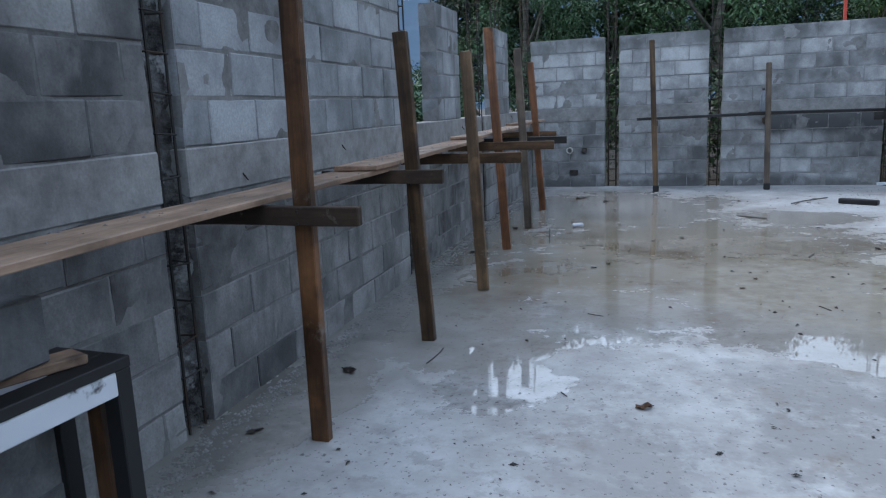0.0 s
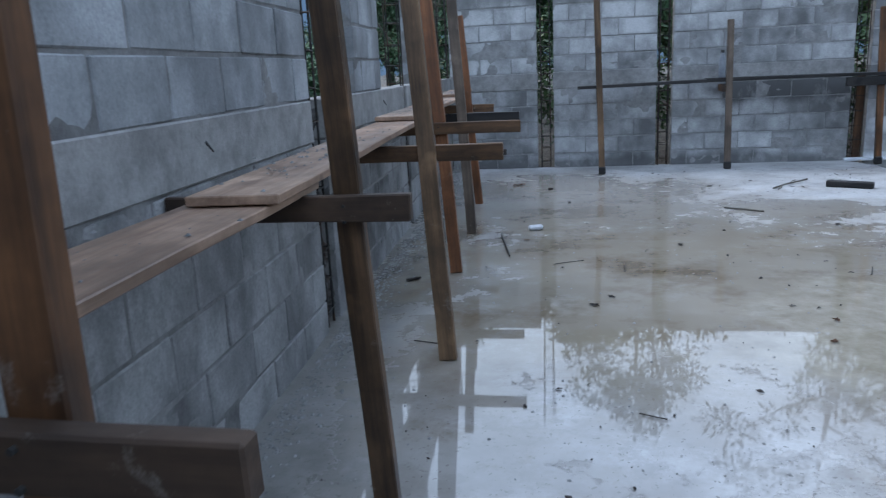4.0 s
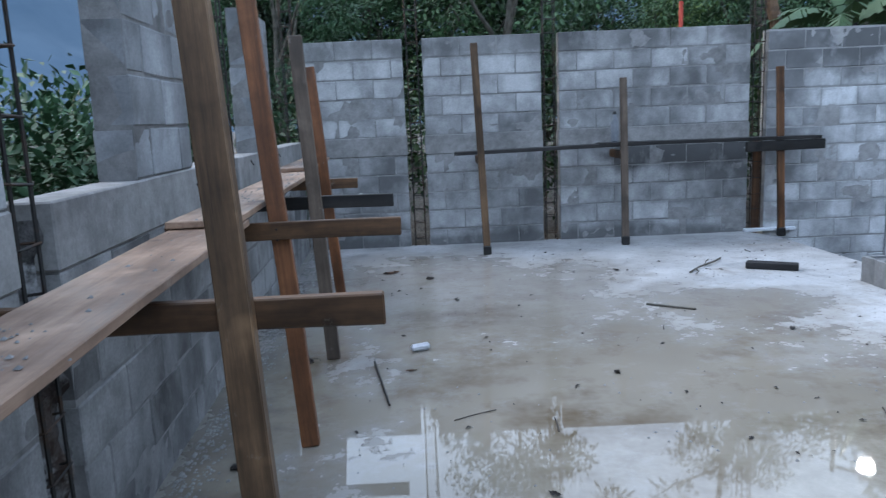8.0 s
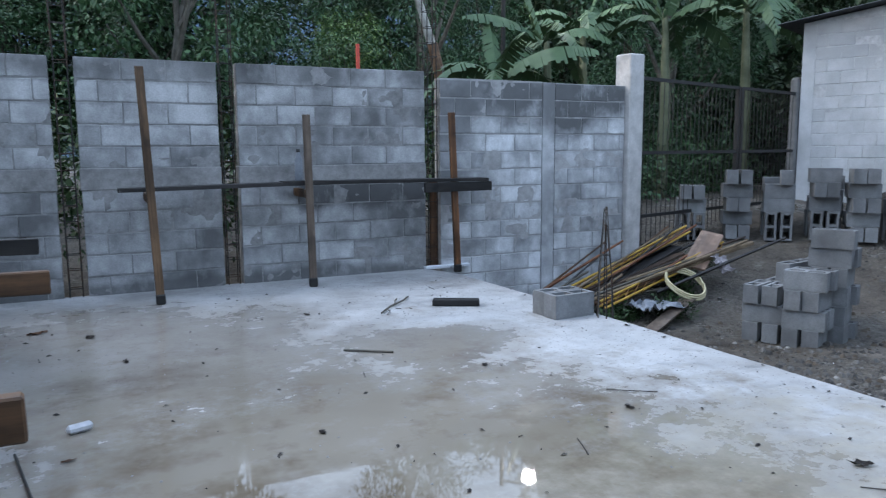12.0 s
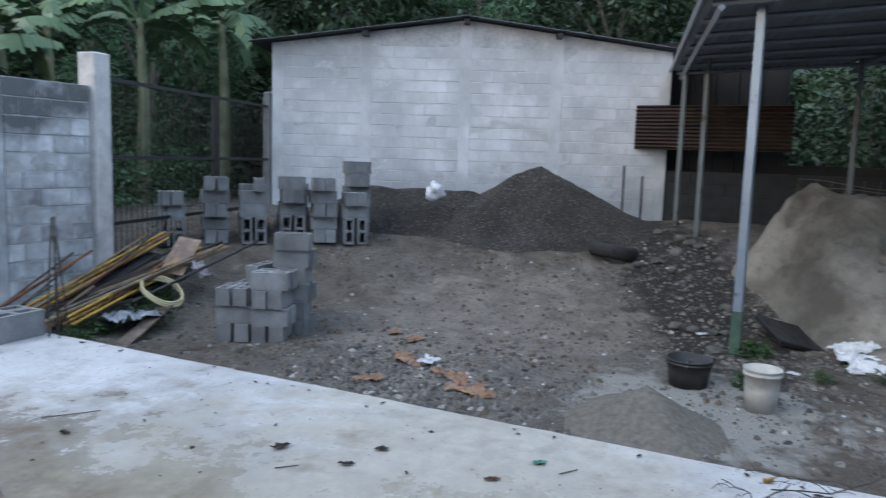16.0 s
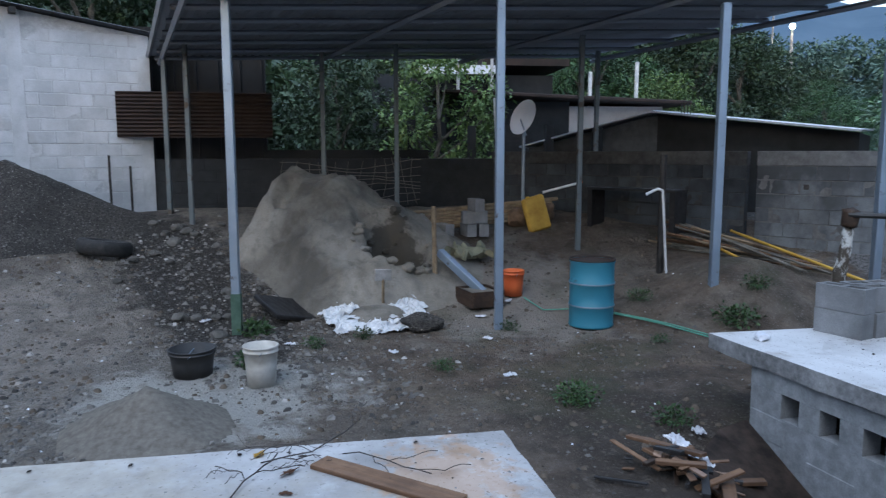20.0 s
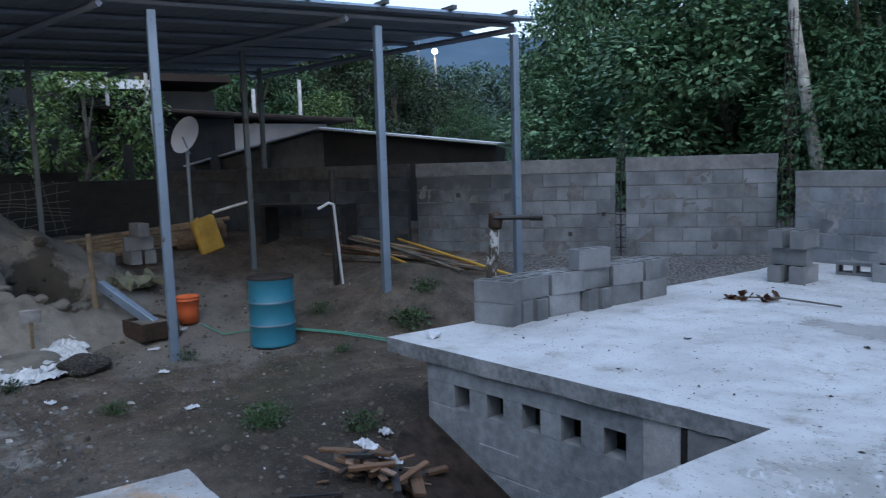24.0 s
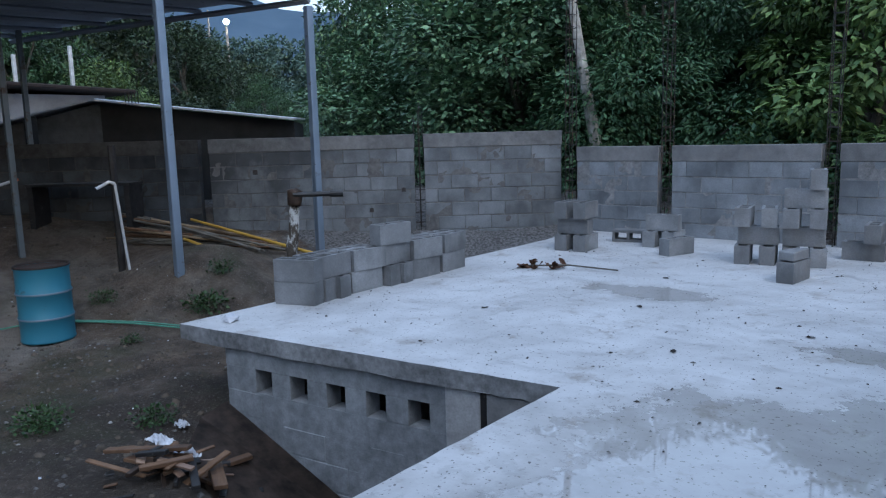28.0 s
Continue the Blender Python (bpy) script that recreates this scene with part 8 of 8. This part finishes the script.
part("trunk", wobble(rod(rod(bmesh.new(), (-0.62, 0.4, 4.55), (-0.75, 0.5, 6.4), 0.055, 0.04, 8), (-0.75, 0.5, 6.35), (-0.6, 0.5, 8.4), 0.04, 0.02, 8), 0.012, 4), M_PALEBARK, lean)
tufts = []
for k, (z, dx, dy, up) in enumerate(((4.9, -1.5, 0.2, 0.9), (5.5, 1.3, -0.3, 1.0), (6.1, -1.2, 0.5, 0.9), (6.6, 1.1, 0.4, 0.8), (7.2, -0.9, -0.2, 0.8), (7.7, 0.8, 0.3, 0.8), (8.3, 0.1, 0.1, 0.5))):
    base = Vector((-0.65 - 0.05 * (z < 7), 0.45, z))
    mid, tip = base + Vector((0.5 * dx, 0.5 * dy, 0.35 * up)), base + Vector((dx, dy, up))
    part("limb", rod(rod(bmesh.new(), base, mid, 0.028, 0.02, 6), mid, tip, 0.02, 0.008, 6), M_PALEBARK, lean)
    tufts += [tip, mid + Vector((0.1, 0.2, 0.35)), tip + Vector((0.2 * dx, 0.2, -0.15))]
v, f = leaf_cloud(tufts, [(0.38, 0.38, 0.22)] * len(tufts), 1500, 0.17, 0.34, 0.5)
cloud_object("crown", v, f, M_LEAF2, lean)
part("bark_patch", rod(bmesh.new(), (-0.05, 0.02, 2.15), (-0.22, 0.1, 2.98), 0.095, 0.088, 10), M_OFFCUT, lean, "orange-brown peeling bark")


def banana(x, y, z, h, seed):
    rr = random.Random(seed)
    t = thing("banana_plant", "banana plant with long arching torn leaves", "banana plant", pose(x, y, z), "banana plants")
    bm = bmesh.new()
    rod(bm, (0, 0, 0), (0.05, 0, h * 0.3), 0.13, 0.1, 10)
    rod(bm, (0.05, 0, h * 0.3), (0.02, 0.04, h * 0.55), 0.1, 0.05, 10)
    part("stem", wobble(bm, 0.02, 3, seed), M_BANANASTEM, t)
    for k in range(9):
        a = k * 2.399 + rr.uniform(-0.4, 0.4)
        ln = rr.uniform(1.2, 2.1)
        wd = ln * rr.uniform(0.10, 0.15)
        arch = rr.choice((0.15, 0.55, 0.8, 1.0, 1.15)) + rr.uniform(-0.1, 0.1)
        rise = 1.0 if arch < 0.3 else rr.uniform(0.5, 0.85)
        out = 0.35 if arch < 0.3 else 0.85
        twist = rr.uniform(-0.5, 0.5)
        c, s = math.cos(a), math.sin(a)
        bm = bmesh.new()
        spine, last = [], None
        for i in range(25):
            f = i / 24
            spine.append(Vector((ln * f * out * c, ln * f * out * s, h * 0.52 + ln * (rise * f - arch * 0.9 * f * f))))
        for i in range(24):
            f = (i + 0.5) / 24
            w = wd * math.sin(math.pi * min(1, 0.06 + 0.92 * f)) ** 0.55 * (f > 0.1)
            if not w:
                continue
            for q in (-1, 1):
                k1 = w * rr.uniform(0.75, 1.0)
                hang = k1 * (0.35 + 0.5 * f + twist * q + rr.uniform(-0.12, 0.25))
                side = Vector((-s * q * k1, c * q * k1, -hang))
                gap = rr.choice((0.0, 0.0, 0.0, 0.25))
                p0, p1 = spine[i], spine[i + 1].lerp(spine[i], gap)
                slant = Vector((c, s, -0.4)) * 0.25 * k1
                v = [bm.verts.new(p) for p in (p0, p1, p1 + side + slant, p0 + side + slant)]
                bm.faces.new(v)
        part("leaf", bm, M_BANANA, t)
    return t


for k, (x, y, h) in enumerate(((9.7, 13.2, 6.5), (11.4, 12.9, 6.9), (7.4, 13.6, 5.6), (8.9, 14.6, 6.6), (12.8, 14.2, 7.0), (6.2, 13.2, 4.4))):
    banana(x, y, 0.2, h, 60 + k)
# wooded slope that rises behind the house and the gate
def slope_z(az, r):
    lift = 23 * smooth01((az - 24) / 10) * (1 - 0.52 * smooth01((az - 84) / 16)) * (1 - smooth01((az - 112) / 8))
    return 0.3 + r * math.tan(radians(lift)) * smooth01((r - 17) / 26) * 0.95


sv, sf = [], []
for j in range(11):
    for i in range(41):
        az, r = 18 + 104 * i / 40, 17 + 32 * j / 10
        sv.append((r * math.sin(radians(az)), 2 + r * math.cos(radians(az)), slope_z(az, r) + 0.5 * noise.noise(Vector((i * 0.6, j * 0.6, 4))) - 0.6))
for j in range(10):
    for i in range(40):
        k = j * 41 + i
        sf.append((k, k + 1, k + 42, k + 41))
tagged(raw("ground_slope", sv, sf, plain_material("forest_floor", (0.012, 0.02, 0.01), (0.03, 0.045, 0.022), 0.6, 1.0), smooth=True), "dark wooded slope behind the house", "hillside", kind="structure")
random.seed(90)
cs, rs = [], []
while len(cs) < 420:
    az, r = random.uniform(22, 120), random.uniform(19, 48)
    z = slope_z(az, r)
    if z < 1.0:
        continue
    cs.append((r * math.sin(radians(az)), 2 + r * math.cos(radians(az)), z + random.uniform(-0.2, 1.2)))
    k = random.uniform(1.0, 2.1)
    rs.append((k, k, k * random.uniform(0.6, 1.0)))
v, f = leaf_cloud(cs, rs, 90000, 0.42, 0.5, 0.4, 0.5)
tagged(cloud_object("woods", v, f, M_LEAFFAR), "dense dark green woods on the slope", "trees", kind="stuff")
# hedge behind the gate and undergrowth behind the walls
for name, lab, cs, n, s, mat in (
        ("hedge", "dense undergrowth seen through the gate", [(7.2 + 0.75 * k, 12.6 + 0.25 * k, 0.7) for k in range(8)], 9000, 0.1, M_LEAF),
        ("undergrowth", "dark undergrowth behind the back wall", [(-1.5 + 0.8 * k, 11.7 + 0.4 * math.sin(k * 2), 0.7 + 0.5 * abs(math.sin(k))) for k in range(11)], 14000, 0.1, M_WEED),
        ("undergrowth", "dark undergrowth beyond the window bays", [(-3.6 - 0.5 * math.sin(k), 1.5 + 0.75 * (k % 14), 0.6 + (0.9 if k % 14 < 8 else 0.45) * (k // 14)) for k in range(28)], 22000, 0.12, M_LEAF2),
        ("undergrowth", "dark undergrowth behind the low wall", [(8.0 - 0.8 * k, -9.0 - 0.3 * math.sin(k * 1.7), 0.5) for k in range(13)], 12000, 0.1, M_LEAF2)):
    v, f = leaf_cloud(cs, [(0.8, 0.8, 0.85)] * len(cs), n, s, 0.5, 0.3, 0.2)
    tagged(cloud_object(name, v, f, mat), lab, "bushes", kind="stuff")


def weed(x, y, r, n, size, mat, label="green weed growing from the soil"):
    v, f = leaf_cloud([(0, 0, r * 0.3)], [(r * 0.8, r * 0.8, r * 0.4)], int(n * 3.5), size * 0.36, 0.6, -0.1, 0.1)
    w = thing("weed", label, "weed", pose(*on_ground(x, y)), "weeds")
    bm = bmesh.new()
    for k in range(5):
        rod(bm, (0, 0, -0.01), (r * 0.5 * math.cos(k * 1.3), r * 0.5 * math.sin(k * 1.3), r * 0.5), 0.004, 0.002, 4)
    part("stem", bm, mat, w)
    cloud_object("foliage", v, f, mat, w)


for x, y, r, n, s in ((5.85, 0.0, 0.24, 160, 0.09), (7.55, -2.45, 0.28, 120, 0.13), (8.7, 2.75, 0.22, 70, 0.16), (7.4, 2.7, 0.18, 60, 0.14), (8.3, 1.55, 0.16, 60, 0.08), (5.35, -0.6, 0.2, 90, 0.08), (6.05, 8.9, 0.35, 160, 0.12), (6.8, 9.6, 0.3, 140, 0.12), (8.7, -1.85, 0.22, 90, 0.08), (8.05, 2.1, 0.14, 60, 0.08), (6.9, 0.9, 0.14, 70, 0.07), (8.35, -0.1, 0.16, 50, 0.08), (4.35, 8.2, 0.2, 80, 0.1), (7.5, -1.55, 0.12, 50, 0.07), (5.3, 9.1, 0.3, 150, 0.1), (6.5, 9.3, 0.34, 170, 0.1), (7.4, 9.8, 0.3, 140, 0.1), (7.9, -2.9, 0.2, 80, 0.1), (5.0, 8.75, 0.22, 110, 0.12), (5.6, 9.05, 0.2, 90, 0.12), (6.9, 9.75, 0.32, 170, 0.12), (6.6, 9.9, 0.3, 150, 0.12), (4.7, 8.4, 0.16, 70, 0.1)):
    weed(x, y, r, n, s, M_WEED)

# ---- lamps, distance ----
lp = thing("street_lamp", "dark street lamp post with a lit head above the back wall", "street lamp", pose(7.0, 14.4, 0.2))
part("pole", one_rod((0, 0, -0.4), (0, 0, 5.0), 0.05, 0.04, 8), M_BLACKSTEEL, lp)
part("arm", one_rod((0, 0, 4.9), (0.42, -0.25, 4.95), 0.025, n=6), M_BLACKSTEEL, lp)
part("lamp_head", wobble(lathe([(0.0, 0.1), (0.14, 0.06), (0.15, 0.0), (0.0, 0.0)], 16), 0.002), M_GALV, lp).matrix_basis = pose(0.45, -0.27, 4.88)
hd = part("bulb", lathe([(0.0, 0.0), (0.13, 0.0), (0.12, -0.14), (0.0, -0.18)], 16), M_LAMPWHITE, lp, "glowing white bulb")
hd.matrix_basis = pose(0.45, -0.27, 4.87)
far = thing("street_lamp", "distant lit street lamp on a pale pole", "street lamp", pose(36.9, -23.25, 0.2))
part("pole", one_rod((0, 0, -0.4), (0.3, 0, 7.65), 0.09, 0.07, 8), M_BEAM, far)
part("pole", one_rod((0.4, 1.1, -0.4), (0.5, 1.0, 8.4), 0.05, 0.05, 8), M_BEAM, far)
part("arm", one_rod((0.3, 0, 7.65), (-0.3, 0.5, 7.8), 0.04, n=6), M_GALV, far)
bm = bmesh.new()
bmesh.ops.create_icosphere(bm, subdivisions=2, radius=0.15)
part("bulb", bm, M_LAMP, far, "glowing warm bulb").matrix_basis = pose(-0.3, 0.4, 7.75)


for x, y, z in ((-11.8, 160.2, 24.6), (-9.5, 161.1, 18.8)):
    fl = thing("far_light", "tiny distant light on the hillside", "lamp", pose(x, y, z))
    bm = bmesh.new()
    bmesh.ops.create_icosphere(bm, subdivisions=1, radius=0.15)
    part("bulb", bm, M_LAMPWHITE, fl)


def hills(name, label, bearing, spread, dist, height, seed, fall=None):
    verts, faces = [], []
    n, m = 60, 14
    for j in range(m + 1):
        for i in range(n + 1):
            a = radians(bearing + spread * (i / n - 0.5))
            f = j / m
            d = dist * (0.55 + 0.45 * f)
            ridge = height * (0.75 + 0.45 * noise.fractal(Vector((i * 0.09, seed, 0)), 1.0, 2.0, 4))
            if fall:
                turn = math.degrees(a) - fall
                ridge = min(ridge, dist * (0.222 - (0.0036 if turn > 0 else 0.014) * turn) + 4 * noise.fractal(Vector((i * 0.7, 3, seed)), 1.0, 2.0, 3))
            z = ridge * f ** 1.3 + 3 * noise.noise(Vector((i * 0.5, j * 0.6, seed)))
            verts.append((d * math.sin(a), d * math.cos(a), z))
    for j in range(m):
        for i in range(n):
            k = j * (n + 1) + i
            faces.append((k, k + 1, k + n + 2, k + n + 1))
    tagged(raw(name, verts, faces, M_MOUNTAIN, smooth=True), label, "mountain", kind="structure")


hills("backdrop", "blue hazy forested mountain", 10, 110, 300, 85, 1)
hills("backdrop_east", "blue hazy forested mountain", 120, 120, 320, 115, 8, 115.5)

# ---- wall pieces ----
for name, me, parent, m in PIECES:
    shared(name, me, parent, m)
